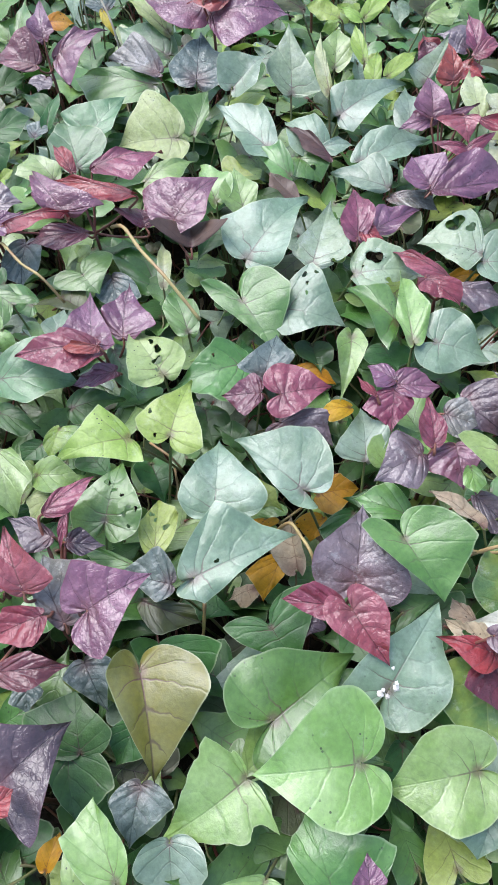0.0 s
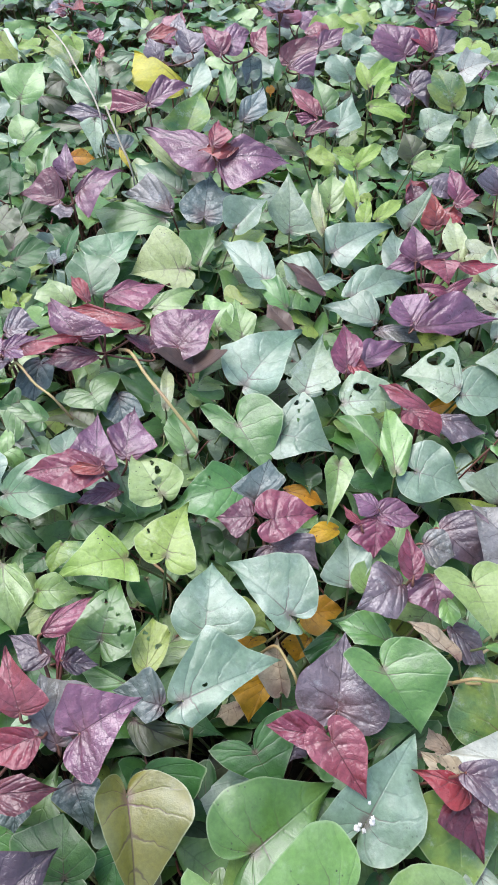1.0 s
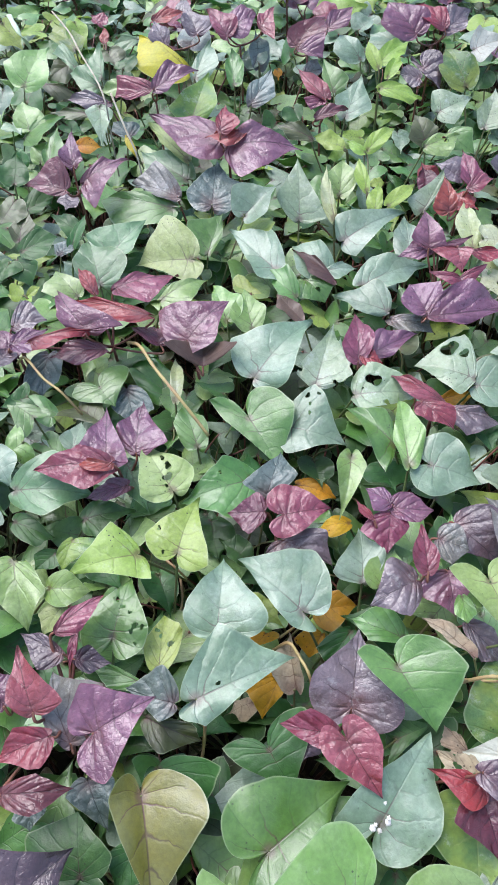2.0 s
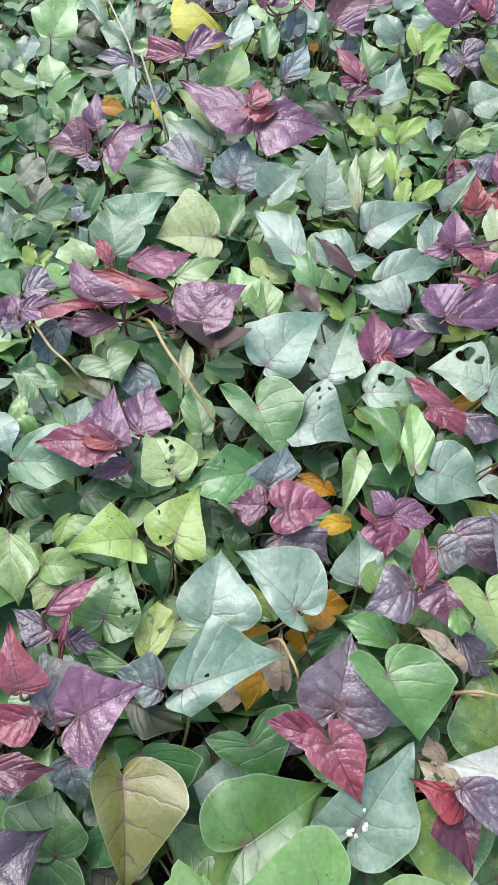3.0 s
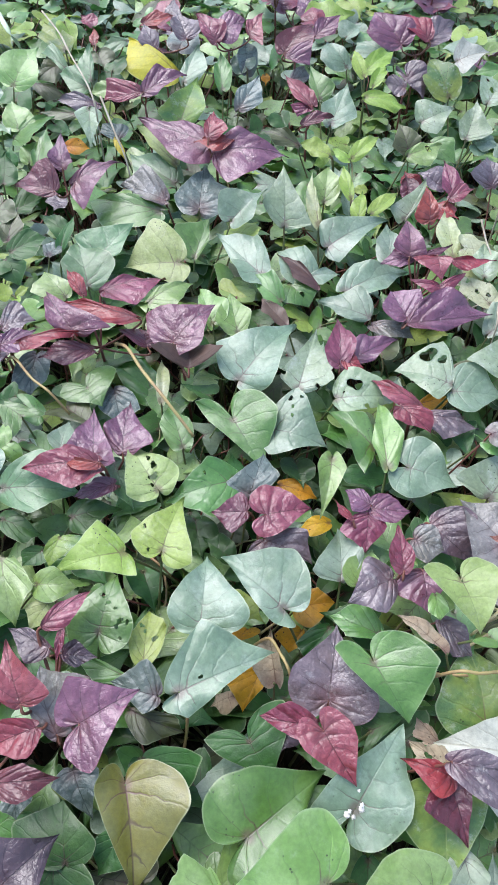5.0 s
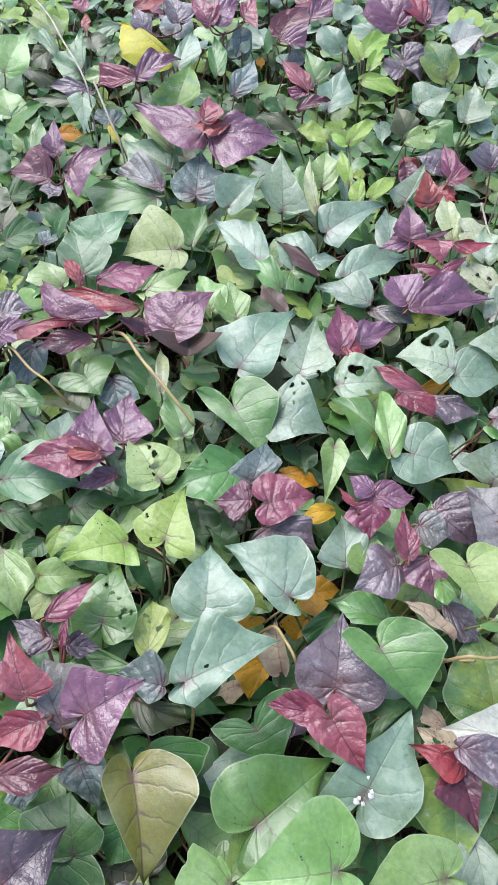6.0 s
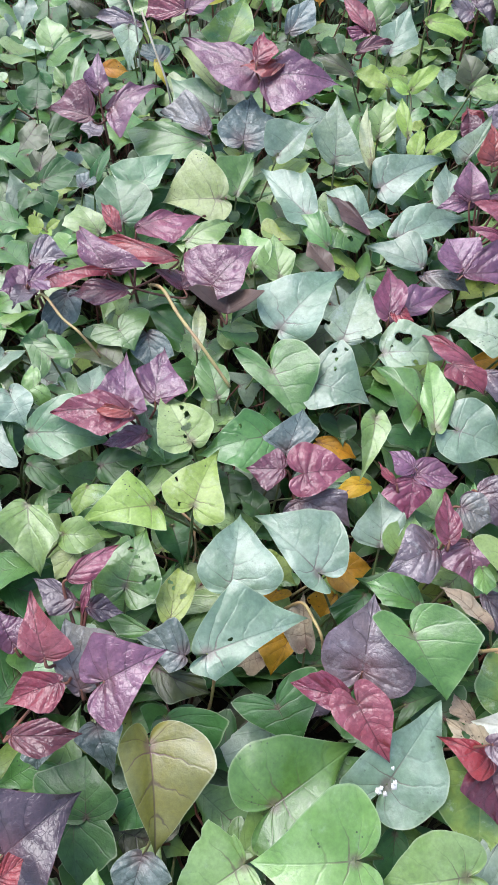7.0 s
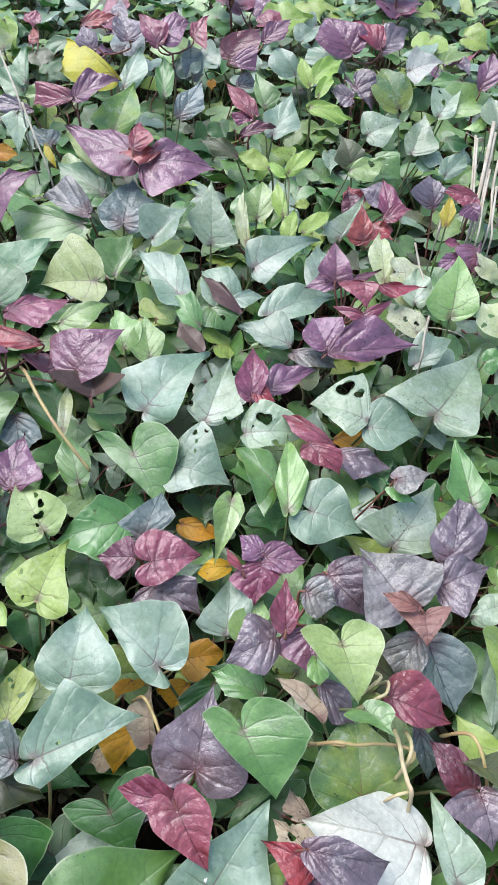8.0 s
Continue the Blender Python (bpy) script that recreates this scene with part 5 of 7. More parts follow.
set_leaf("s", 0.3205, 0.3438, 0.3020, -21.5, -0.7, -175.7, 0.0274, (0.922, -0.259), (0.838, -0.138), 5099, 0.3, 16.7, 0.142, -0.374, 0.45, 0.5, plant=tuft)
set_leaf("s", 0.3148, 0.3485, 0.3070, -3.8, -15.2, 69.5, 0.0332, (0.326, 0.457), (0.215, 0.493), 5100, 0.2, 31.2, 0.076, 0.059, 0.45, 0.5, plant=tuft)
finish_plant(tuft)
tuft = start_plant("purple_shoot", "m")
set_leaf("m", 0.2891, 0.2760, 0.2920, -14.1, 11.2, -107.8, 0.0545, (0.480, 0.214), (0.264, 0.347), 5101, 0.2, 12.5, 0.125, 0.090, 1, 0.85, plant=tuft)
finish_plant(tuft)
set_leaf("w", 0.3743, 0.3582, 0.2720, 2.4, 10.9, -50.8, 0.0410, (0.143, 0.271), (0.411, 0.133), 5102, 0.2, 15.2, 0.147, -0.282, 0.45, 0.5)
set_leaf("w", 0.4000, 0.3462, 0.2620, -14.9, -1.3, 171.0, 0.0807, (0.312, 0.394), (0.179, 0.533), 5103, 0.2, 15.2, 0.042, -0.418, 1, 0.85)
set_leaf("b", 0.2261, 0.4579, 0.2720, -9.4, 13.4, -109.7, 0.0563, (0.669, 0.122), (0.631, 0.073), 5104, 0.45, 12.5, 0.044, -0.133, 0.9, 0.85)
set_leaf("w", 0.2893, 0.5737, 0.2786, -8.7, -13.0, 69.4, 0.0695, (0.388, 0.138), (0.798, 0.372), 5105, 0.05, 15.3, 0.099, -0.419, 0.4, 1.1, holes=((0.383, 0.509, 0.127), (0.371, 0.267, 0.076), (-0.223, 0.638, 0.05)))
set_leaf("b", 0.2900, 0.5685, 0.2732, -5.8, 15.3, -90.6, 0.0606, (0.623, 0.366), (0.477, 0.169), 5106, 0.2, 13.1, 0.068, -0.043, 0.9, 0.85)
set_leaf("w", 0.3057, 0.4242, 0.2720, 2.1, 12.7, -32.9, 0.0907, (0.425, -0.016), (0.359, 0.209), 5107, 0.1, 14.0, 0.099, -0.441, 0.45, 0.5)
set_leaf("gp", 0.3622, 0.4151, 0.2720, 6.3, 2.5, -11.3, 0.0677, (0.355, 0.157), (0.431, 0.627), 5108, 0.2, 14.1, 0.063, -0.405, 1, 0.85)
set_leaf("g", 0.3946, 0.4806, 0.2670, 5.3, -5.5, 5.7, 0.0898, (0.262, 0.208), (0.213, 0.141), 5109, 0.2, 18.5, 0.029, 0.092, 0.45, 0.5)
set_leaf("w", 0.3609, 0.5811, 0.2841, 3.9, 11.5, -31.9, 0.1260, (0.446, -0.106), (0.368, 0.024), 5110, 0.12, 16.6, 0.027, -0.364, 0.6, 0.5)
set_leaf("g", 0.1929, 0.4811, 0.2720, -2.0, -12.1, 44.8, 0.0740, (0.447, -0.220), (0.233, 0.377), 5111, 0.1, 31.2, 0.122, -0.312, 0.45, 0.5)
set_leaf("gl", 0.2036, 0.4542, 0.2770, -0.6, -0.0, 1.5, 0.0952, (0.141, 0.244), (0.219, 0.357), 5112, 0.2, 25.0, 0.058, -0.346, 0.45, 0.5)
set_leaf("w", 0.1545, 0.5500, 0.2720, -4.7, 15.5, -86.6, 0.0815, (0.443, 0.226), (0.252, 0.132), 5113, 0.1, 15.8, 0.119, -0.441, 0.9, 0.85, holes=((-0.176, 0.257, 0.086), (0.168, 0.403, 0.042), (-0.08, 0.105, 0.015)))
set_leaf("w", 0.1110, 0.5594, 0.2746, 9.7, 5.0, -13.6, 0.0903, (0.269, 0.098), (0.395, 0.227), 5114, 0.08, 17.5, 0.021, -0.228, 0.45, 0.5, holes=((-0.25, 0.166, 0.038), (0.227, 0.091, 0.03)))
set_leaf("b", 0.0419, 0.5697, 0.2733, 7.3, 6.2, -38.3, 0.1077, (0.451, 0.141), (0.335, 0.141), 5115, 0.15, 12.5, 0.147, -0.048, 0.5, 0.5)
set_leaf("g", 0.0387, 0.5161, 0.2670, -18.1, 12.1, -151.2, 0.0671, (0.716, 0.109), (0.415, -0.584), 5116, 0.55, 12.5, 0.040, -0.002, 1, 0.85)
set_leaf("b", 0.0809, 0.5091, 0.2620, -9.1, 16.2, -106.2, 0.0670, (0.827, 0.229), (0.476, 0.089), 5117, 0.2, 15.5, 0.132, -0.228, 0.45, 0.5, holes=((-0.58, 0.154, 0.039), (-0.648, 0.314, 0.029), (-0.448, 0.228, 0.029), (-0.293, 0.264, 0.028)))
set_leaf("g", -0.0160, 0.4860, 0.2520, 3.8, -2.8, 20.0, 0.0598, (0.305, 0.440), (0.280, 0.296), 5118, 0.2, 15.1, 0.115, -0.293, 1, 0.85)
tuft = start_plant("purple_shoot", "p")
set_leaf("p", -0.0351, 0.6055, 0.2957, 9.2, 6.5, -38.8, 0.0728, (0.719, 0.080), (0.403, 0.192), 5119, 0.35, 12.5, 0.114, -0.344, 0.45, 0.5, plant=tuft)
set_leaf("rb", -0.0170, 0.5803, 0.2790, 11.0, 1.6, 5.3, 0.0360, (1.201, 0.306), (1.126, 0.276), 5120, 0.05, 31.2, 0.085, 0.101, 0.45, 0.5, plant=tuft)
finish_plant(tuft)
tuft = start_plant("purple_shoot", "p")
set_leaf("r", -0.0832, 0.6311, 0.3074, -4.3, -15.8, 77.7, 0.1041, (0.208, 0.273), (0.080, 0.443), 5121, 0.2, 17.5, 0.086, -0.218, 0.45, 0.8, plant=tuft)
set_leaf("p", -0.1534, 0.6109, 0.3011, 4.2, -13.5, 35.5, 0.0753, (0.233, 0.240), (0.490, -0.349), 5122, 0.2, 20.0, 0.136, -0.200, 0.45, 0.5, plant=tuft)
set_leaf("m", -0.1263, 0.6744, 0.3103, -1.2, 14.2, -70.7, 0.0767, (0.122, 0.258), (0.481, 0.396), 5123, 0.2, 17.5, 0.130, -0.224, 0.45, 0.5, plant=tuft)
set_leaf("r", -0.1500, 0.6602, 0.3143, 6.7, -9.9, 32.8, 0.0459, (0.182, 0.310), (0.228, 0.278), 5124, 0.2, 22.5, 0.134, -0.051, 0.45, 0.5, plant=tuft)
set_leaf("dm", -0.0691, 0.6106, 0.2810, 6.4, -1.3, 22.1, 0.0290, (0.942, 0.747), (0.744, 0.012), 5125, 0.2, 25.0, 0.107, 0.064, 0.45, 0.5, plant=tuft)
set_leaf("r", -0.2107, 0.5911, 0.2997, -5.1, 18.4, -74.4, 0.0747, (0.060, 0.434), (0.257, 0.189), 5126, 0.2, 15.0, 0.135, -0.242, 0.45, 0.5, plant=tuft)
set_leaf("dm", -0.1357, 0.6063, 0.2758, -9.4, -17.8, 99.7, 0.0658, (0.316, 0.447), (0.201, 0.536), 5127, 0.2, 15.0, 0.114, -0.152, 0.45, 0.5, plant=tuft)
finish_plant(tuft)
tuft = start_plant("purple_shoot", "p")
set_leaf("gp", -0.2387, 0.6174, 0.2965, -1.8, 19.0, -70.0, 0.0385, (0.734, 0.532), (0.375, 0.314), 5128, 0.2, 13.4, 0.088, -0.210, 0.45, 0.5, plant=tuft)
set_leaf("p", -0.2343, 0.5898, 0.2947, 3.1, 7.2, -57.5, 0.0440, (0.270, 0.510), (0.589, 0.280), 5129, 0.2, 18.7, 0.020, -0.107, 0.45, 0.5, plant=tuft)
finish_plant(tuft)
set_leaf("bd", -0.2070, 0.6132, 0.2562, -25.7, -1.2, 178.3, 0.0523, (0.458, 0.445), (0.431, 0.766), 5130, 0.2, 17.8, 0.095, -0.044, 1, 0.85)
set_leaf("g", -0.0636, 0.5873, 0.2145, 7.1, -2.8, 27.0, 0.0952, (0.354, 0.634), (0.173, 0.030), 5131, 0.2, 13.9, 0.082, -0.248, 1, 0.85)
set_leaf("g", -0.1368, 0.5661, 0.2531, -14.1, 9.1, -139.1, 0.0313, (1.339, -0.124), (1.006, -0.337), 5132, 0.7, 15.1, 0.070, -0.324, 1, 0.85)
set_leaf("g", -0.1888, 0.5320, 0.2420, -4.0, -11.3, 67.0, 0.0582, (0.270, -0.077), (0.262, 0.359), 5133, 0.2, 13.6, 0.100, -0.302, 1, 0.85)
set_leaf("bd", -0.1075, 0.5725, 0.2435, -24.0, 4.5, -162.8, 0.0457, (0.562, 0.615), (0.458, 0.377), 5134, 0.2, 12.2, 0.029, -0.154, 1, 0.85)
set_leaf("pw", -0.0476, 0.5517, 0.2521, 4.4, 3.0, 6.4, 0.0619, (0.118, 0.431), (0.147, 0.411), 5135, 0.2, 37.5, 0.077, -0.285, 1, 0.85)
tuft = start_plant("purple_shoot", "m")
set_leaf("m", 0.1587, 0.5891, 0.2866, 8.2, -1.6, 1.4, 0.0689, (0.278, 0.216), (0.263, 0.338), 5136, 0.2, 22.5, 0.118, -0.024, 0.45, 0.5, plant=tuft)
set_leaf("r", 0.1625, 0.5941, 0.2899, -11.5, 11.8, -111.3, 0.0261, (0.485, 0.284), (0.490, 0.353), 5137, 0.2, 17.5, 0.088, -0.430, 0.45, 0.5, plant=tuft)
set_leaf("p", 0.1778, 0.6066, 0.2808, -3.1, 11.5, -55.4, 0.0691, (0.333, 0.345), (0.213, 0.263), 5138, 0.2, 15.0, 0.027, -0.142, 0.45, 0.5, plant=tuft)
finish_plant(tuft)
tuft = start_plant("purple_shoot", "m")
set_leaf("m", 0.2465, 0.5369, 0.2820, 2.5, -12.0, 58.5, 0.0646, (0.252, 0.454), (0.094, 0.562), 5139, 0.2, 15.0, 0.107, -0.234, 1, 0.85, plant=tuft)
set_leaf("m", 0.2238, 0.5291, 0.2870, -16.7, 7.2, -132.0, 0.0461, (0.411, 0.627), (0.399, 0.081), 5140, 0.2, 15.0, 0.105, -0.431, 0.45, 0.5, plant=tuft)
set_leaf("gp", 0.2578, 0.5369, 0.2670, -13.1, 9.7, -99.7, 0.0638, (0.155, 0.359), (0.481, 0.288), 5141, 0.2, 15.2, 0.106, -0.347, 0.45, 0.5, plant=tuft)
finish_plant(tuft)
set_leaf("yo", 0.2596, 0.5790, 0.2339, -2.2, 9.3, -73.4, 0.0503, (0.156, 0.435), (0.429, 0.237), 5142, 0.2, 20.7, 0.090, -0.081, 0.45, 0.5)
set_leaf("b", 0.2015, 0.6802, 0.2807, 0.1, -19.6, 68.3, 0.0707, (0.229, 0.379), (0.517, 0.329), 5143, 0.1, 10.0, 0.051, -0.229, 0.45, 0.5)
set_leaf("b", 0.1726, 0.7280, 0.2789, -2.7, 16.8, -60.2, 0.1044, (0.284, 0.294), (0.230, 0.406), 5144, 0.2, 12.5, 0.093, -0.231, 0.45, 0.5)
tuft = start_plant("purple_shoot", "p")
set_leaf("p", 0.2451, 0.6623, 0.2895, -1.7, 19.8, -77.6, 0.1129, (0.350, 0.490), (0.144, 0.275), 5145, 0.1, 17.5, 0.034, -0.138, 0.45, 0.5, plant=tuft)
set_leaf("p", 0.2441, 0.6696, 0.2920, 9.2, -9.6, 21.9, 0.0451, (0.514, 0.389), (0.659, 0.483), 5146, 0.2, 16.9, 0.059, -0.132, 1, 0.85, plant=tuft)
set_leaf("m", 0.2845, 0.7077, 0.3125, -39.1, 4.3, -173.5, 0.0241, (1.542, -0.612), (1.418, -0.514), 5147, 0.35, 15.0, 0.060, -0.285, 0.45, 0.5, plant=tuft)
set_leaf("m", 0.2866, 0.7548, 0.3207, -25.9, 5.6, -175.2, 0.0359, (0.476, 0.225), (0.911, 0.033), 5148, 0.1, 12.5, 0.121, -0.046, 0.45, 0.5, plant=tuft)
set_leaf("p", 0.2526, 0.7593, 0.3160, 16.1, 0.4, 2.9, 0.0574, (0.404, 0.167), (0.379, 0.022), 5149, 0.1, 20.0, 0.150, -0.303, 0.45, 0.5, plant=tuft)
set_leaf("p", 0.2616, 0.7659, 0.3114, -14.0, -23.5, 103.0, 0.0473, (0.275, 0.470), (0.291, 0.496), 5150, 0.2, 13.8, 0.078, -0.398, 0.45, 0.5, plant=tuft)
set_leaf("dm", 0.2664, 0.7610, 0.3161, 0.8, 24.1, -61.6, 0.0507, (0.061, 0.419), (0.179, 0.394), 5151, 0.2, 15.6, 0.079, -0.143, 0.45, 0.5, plant=tuft)
set_leaf("r", 0.3066, 0.7556, 0.3157, -3.1, 18.8, -84.0, 0.0604, (0.078, 0.404), (0.274, 0.288), 5152, 0.2, 17.3, 0.035, -0.278, 0.45, 0.5, plant=tuft)
finish_plant(tuft)
set_leaf("go", 0.2059, 0.6774, 0.2705, -12.4, 16.7, -106.8, 0.0583, (0.232, 0.649), (0.324, 0.274), 5153, 0.2, 12.3, 0.150, 0.084, 0.45, 0.5)
set_leaf("w", 0.0922, 0.8415, 0.2964, 36.7, -3.2, 2.0, 0.0847, (0.363, 0.373), (0.432, -0.005), 5154, 0.12, 15.0, 0.041, -0.165, 0.45, 0.5)
set_leaf("b", 0.1518, 0.8072, 0.2891, 1.7, 20.2, -54.1, 0.1080, (0.322, 0.100), (0.263, -0.003), 5155, 0.12, 16.7, 0.110, -0.377, 0.45, 0.5)
set_leaf("b", 0.1301, 0.7546, 0.2756, 8.9, -13.6, 44.4, 0.0649, (0.451, 0.359), (0.369, 0.557), 5156, 0.2, 17.2, 0.118, -0.190, 1, 0.85)
set_leaf("rb", 0.1380, 0.7387, 0.2796, 6.5, -10.3, 46.6, 0.0753, (0.253, 0.329), (0.067, 0.515), 5157, 0.2, 18.2, 0.094, 0.026, 0.45, 0.5)
set_leaf("b", 0.0630, 0.7481, 0.2852, 8.0, -12.4, 43.1, 0.0919, (0.295, 0.049), (0.377, 0.491), 5158, 0.25, 15.7, 0.031, 0.114, 0.45, 0.5)
set_leaf("lp", -0.0467, 0.7640, 0.2863, -12.4, -25.0, 93.3, 0.0779, (0.439, -0.019), (0.815, 0.438), 5159, 0.3, 17.8, 0.056, -0.343, 0.6, 0.5)
set_leaf("g", -0.0289, 0.7943, 0.2733, 15.6, 6.2, -12.4, 0.0696, (0.545, 0.423), (0.175, 0.412), 5160, 0.2, 17.3, 0.028, 0.099, 0.45, 0.5)
set_leaf("bg", -0.1552, 0.7630, 0.2862, 14.7, 9.1, -34.9, 0.0764, (0.590, 0.080), (0.298, 0.295), 5161, 0.1, 15.8, 0.073, -0.228, 0.45, 0.5)
set_leaf("bg", -0.1617, 0.7238, 0.2736, 13.9, -4.9, 18.6, 0.0770, (0.352, 0.409), (0.530, 0.279), 5162, 0.2, 15.8, 0.097, -0.179, 0.9, 0.85)
set_leaf("g", -0.0843, 0.8698, 0.2920, -4.8, -28.7, 77.5, 0.1123, (0.374, 0.558), (0.128, 0.324), 5163, 0.2, 14.9, 0.112, -0.375, 1, 0.85)
set_leaf("go", -0.0767, 0.8805, 0.3020, 1.4, -21.8, 66.1, 0.0748, (0.193, 0.281), (0.481, 0.660), 5164, 0.2, 18.9, 0.063, -0.004, 0.45, 0.5)
set_leaf("bd", -0.0281, 0.8708, 0.2970, 14.8, 5.4, 0.1, 0.0803, (0.457, 0.188), (0.631, 0.266), 5165, 0.3, 12.0, 0.033, -0.302, 0.6, 0.5)
tuft = start_plant("purple_shoot", "p")
set_leaf("p", -0.0204, 0.9596, 0.3465, 3.9, -23.1, 64.4, 0.1179, (0.402, 0.089), (0.154, 0.299), 5166, 0.2, 12.5, 0.023, -0.114, 1, 0.85, plant=tuft)
set_leaf("p", -0.0097, 0.9389, 0.3449, -5.6, 30.2, -88.2, 0.1072, (0.266, 0.264), (0.528, 0.180), 5167, 0.1, 12.5, 0.137, -0.022, 0.45, 0.5, plant=tuft)
set_leaf("r", 0.0128, 0.9499, 0.3607, -11.7, -28.4, 94.0, 0.0556, (0.447, 0.408), (0.060, 0.510), 5168, 0.2, 17.5, 0.097, -0.041, 0.45, 0.5, plant=tuft)
set_leaf("r", -0.0185, 0.9396, 0.3650, 20.2, 0.9, -5.2, 0.0451, (0.174, 0.303), (0.608, 0.291), 5169, 0.2, 17.5, 0.083, -0.330, 0.45, 0.5, plant=tuft)
finish_plant(tuft)
tuft = start_plant("purple_shoot", "p")
set_leaf("dm", -0.2253, 0.8598, 0.3220, -5.4, -27.8, 77.8, 0.0624, (0.251, 0.273), (0.642, 0.271), 5170, 0.2, 17.5, 0.094, -0.037, 0.45, 0.5, plant=tuft)
set_leaf("p", -0.2033, 0.8803, 0.3220, 9.1, 17.1, -55.5, 0.0743, (0.180, 0.472), (0.589, -0.065), 5171, 0.2, 17.5, 0.134, -0.424, 0.45, 0.5, plant=tuft)
set_leaf("p", -0.2212, 0.9039, 0.3323, 18.9, -8.6, 6.5, 0.0632, (0.264, 0.167), (0.241, 0.042), 5172, 0.2, 22.5, 0.092, 0.022, 0.45, 0.5, plant=tuft)
finish_plant(tuft)
set_leaf("y", -0.0920, 1.1997, 0.3345, 15.6, -27.4, 48.4, 0.1079, (0.526, 0.503), (0.064, 0.352), 5173, 0.2, 15.9, 0.131, -0.331, 1, 0.85)
tuft = start_plant("purple_shoot", "p")
set_leaf("p", -0.1280, 1.0831, 0.3557, 10.9, 24.1, -57.8, 0.0731, (0.356, 0.462), (0.216, 0.203), 5174, 0.2, 14.4, 0.115, 0.047, 0.45, 0.5, plant=tuft)
set_leaf("m", -0.1322, 1.0828, 0.3557, -14.8, -31.8, 101.5, 0.0622, (0.170, 0.541), (0.488, 0.757), 5175, 0.2, 15.0, 0.048, -0.128, 0.45, 0.5, plant=tuft)
finish_plant(tuft)
set_leaf("yl", -0.0745, 1.0747, 0.3151, 21.0, 9.0, -11.7, 0.0921, (0.426, 0.021), (0.358, 0.320), 5176, 0.2, 16.5, 0.047, 0.054, 0.45, 0.5)
set_leaf("w", -0.2147, 1.0686, 0.3346, -39.2, -1.2, -172.6, 0.0631, (0.318, 0.159), (0.349, 0.153), 5177, 0.1, 14.1, 0.047, -0.447, 0.45, 0.5)
set_leaf("wh", 0.3867, 1.2784, 0.3404, 8.9, 27.8, -67.7, 0.0619, (0.494, 0.290), (0.499, 0.058), 5178, 0.2, 16.0, 0.069, 0.040, 0.45, 0.5)
tuft = start_plant("purple_shoot", "m")
set_leaf("m", 0.3314, 0.9015, 0.3121, 17.5, -0.5, 9.4, 0.0678, (0.234, 0.247), (0.277, 0.332), 5179, 0.2, 17.5, 0.051, 0.025, 0.45, 0.5, plant=tuft)
set_leaf("m", 0.3231, 0.8931, 0.3170, 6.4, 21.6, -60.9, 0.0423, (0.307, 0.555), (0.288, 0.154), 5180, 0.2, 17.5, 0.122, -0.295, 0.45, 0.5, plant=tuft)
set_leaf("r", 0.2947, 0.8607, 0.3020, 20.1, 3.0, 4.9, 0.0582, (0.404, 0.083), (0.200, 0.150), 5181, 0.2, 15.0, 0.147, -0.398, 0.45, 0.5, plant=tuft)
finish_plant(tuft)
set_leaf("pw", 0.3213, 0.8000, 0.2887, 12.2, 4.2, 4.0, 0.0821, (0.236, 0.430), (0.172, 0.420), 5182, 0.2, 13.1, 0.052, -0.213, 1, 0.85)
set_leaf("gl", 0.3967, 0.7325, 0.2942, 11.8, 1.8, -9.6, 0.0995, (0.365, 0.029), (0.310, 0.123), 5183, 0.12, 18.4, 0.126, -0.066, 0.45, 0.5)
set_leaf("pw", 0.3572, 0.7128, 0.2829, 9.9, -15.1, 35.5, 0.0548, (0.380, 0.544), (0.336, 0.206), 5184, 0.2, 14.3, 0.049, 0.011, 1, 0.85, holes=((-0.016, 0.425, 0.055), (0.022, 0.771, 0.055), (0.11, 0.186, 0.049)))
set_leaf("w", 0.3579, 0.7622, 0.2861, 14.8, -0.3, -5.9, 0.0558, (0.334, 0.322), (0.374, 0.428), 5185, 0.2, 12.2, 0.036, -0.140, 1, 0.85)
set_leaf("pw", 0.4661, 0.7227, 0.2835, 10.3, -8.0, 29.3, 0.0517, (0.579, 0.452), (0.410, 0.456), 5186, 0.2, 16.8, 0.104, -0.152, 1, 0.85, holes=((-0.107, 0.497, 0.067), (-0.431, 0.347, 0.061)))
set_leaf("b", 0.3528, 0.6716, 0.2701, 6.9, 9.6, -48.8, 0.0642, (0.436, 0.412), (0.230, 0.264), 5187, 0.2, 12.4, 0.137, -0.205, 0.45, 0.5)
set_leaf("gl", -0.3653, 1.1764, 0.3127, 27.3, 11.9, -23.6, 0.0813, (0.596, 0.249), (0.499, 0.286), 5188, 0.2, 16.1, 0.100, -0.311, 0.45, 0.5)
set_leaf("gl", -0.3276, 1.0555, 0.3037, 21.7, -6.4, 19.7, 0.0543, (0.375, 0.306), (0.525, 0.157), 5189, 0.2, 17.4, 0.073, -0.372, 1, 0.85)
set_leaf("g", -0.3371, 1.0464, 0.2930, 14.5, 18.3, -52.7, 0.0745, (0.107, 0.391), (0.833, 0.210), 5190, 0.2, 31.2, 0.119, 0.082, 0.45, 0.5)
set_leaf("gl", -0.2979, 0.9854, 0.2884, 24.0, -1.6, -8.7, 0.0374, (0.506, 0.326), (0.361, 0.346), 5191, 0.2, 13.7, 0.127, -0.405, 1, 0.85)
set_leaf("g", -0.2791, 0.9681, 0.2971, 22.4, -3.1, -7.5, 0.0685, (0.167, 0.258), (0.398, 0.196), 5192, 0.2, 18.3, 0.051, -0.286, 0.45, 0.5)
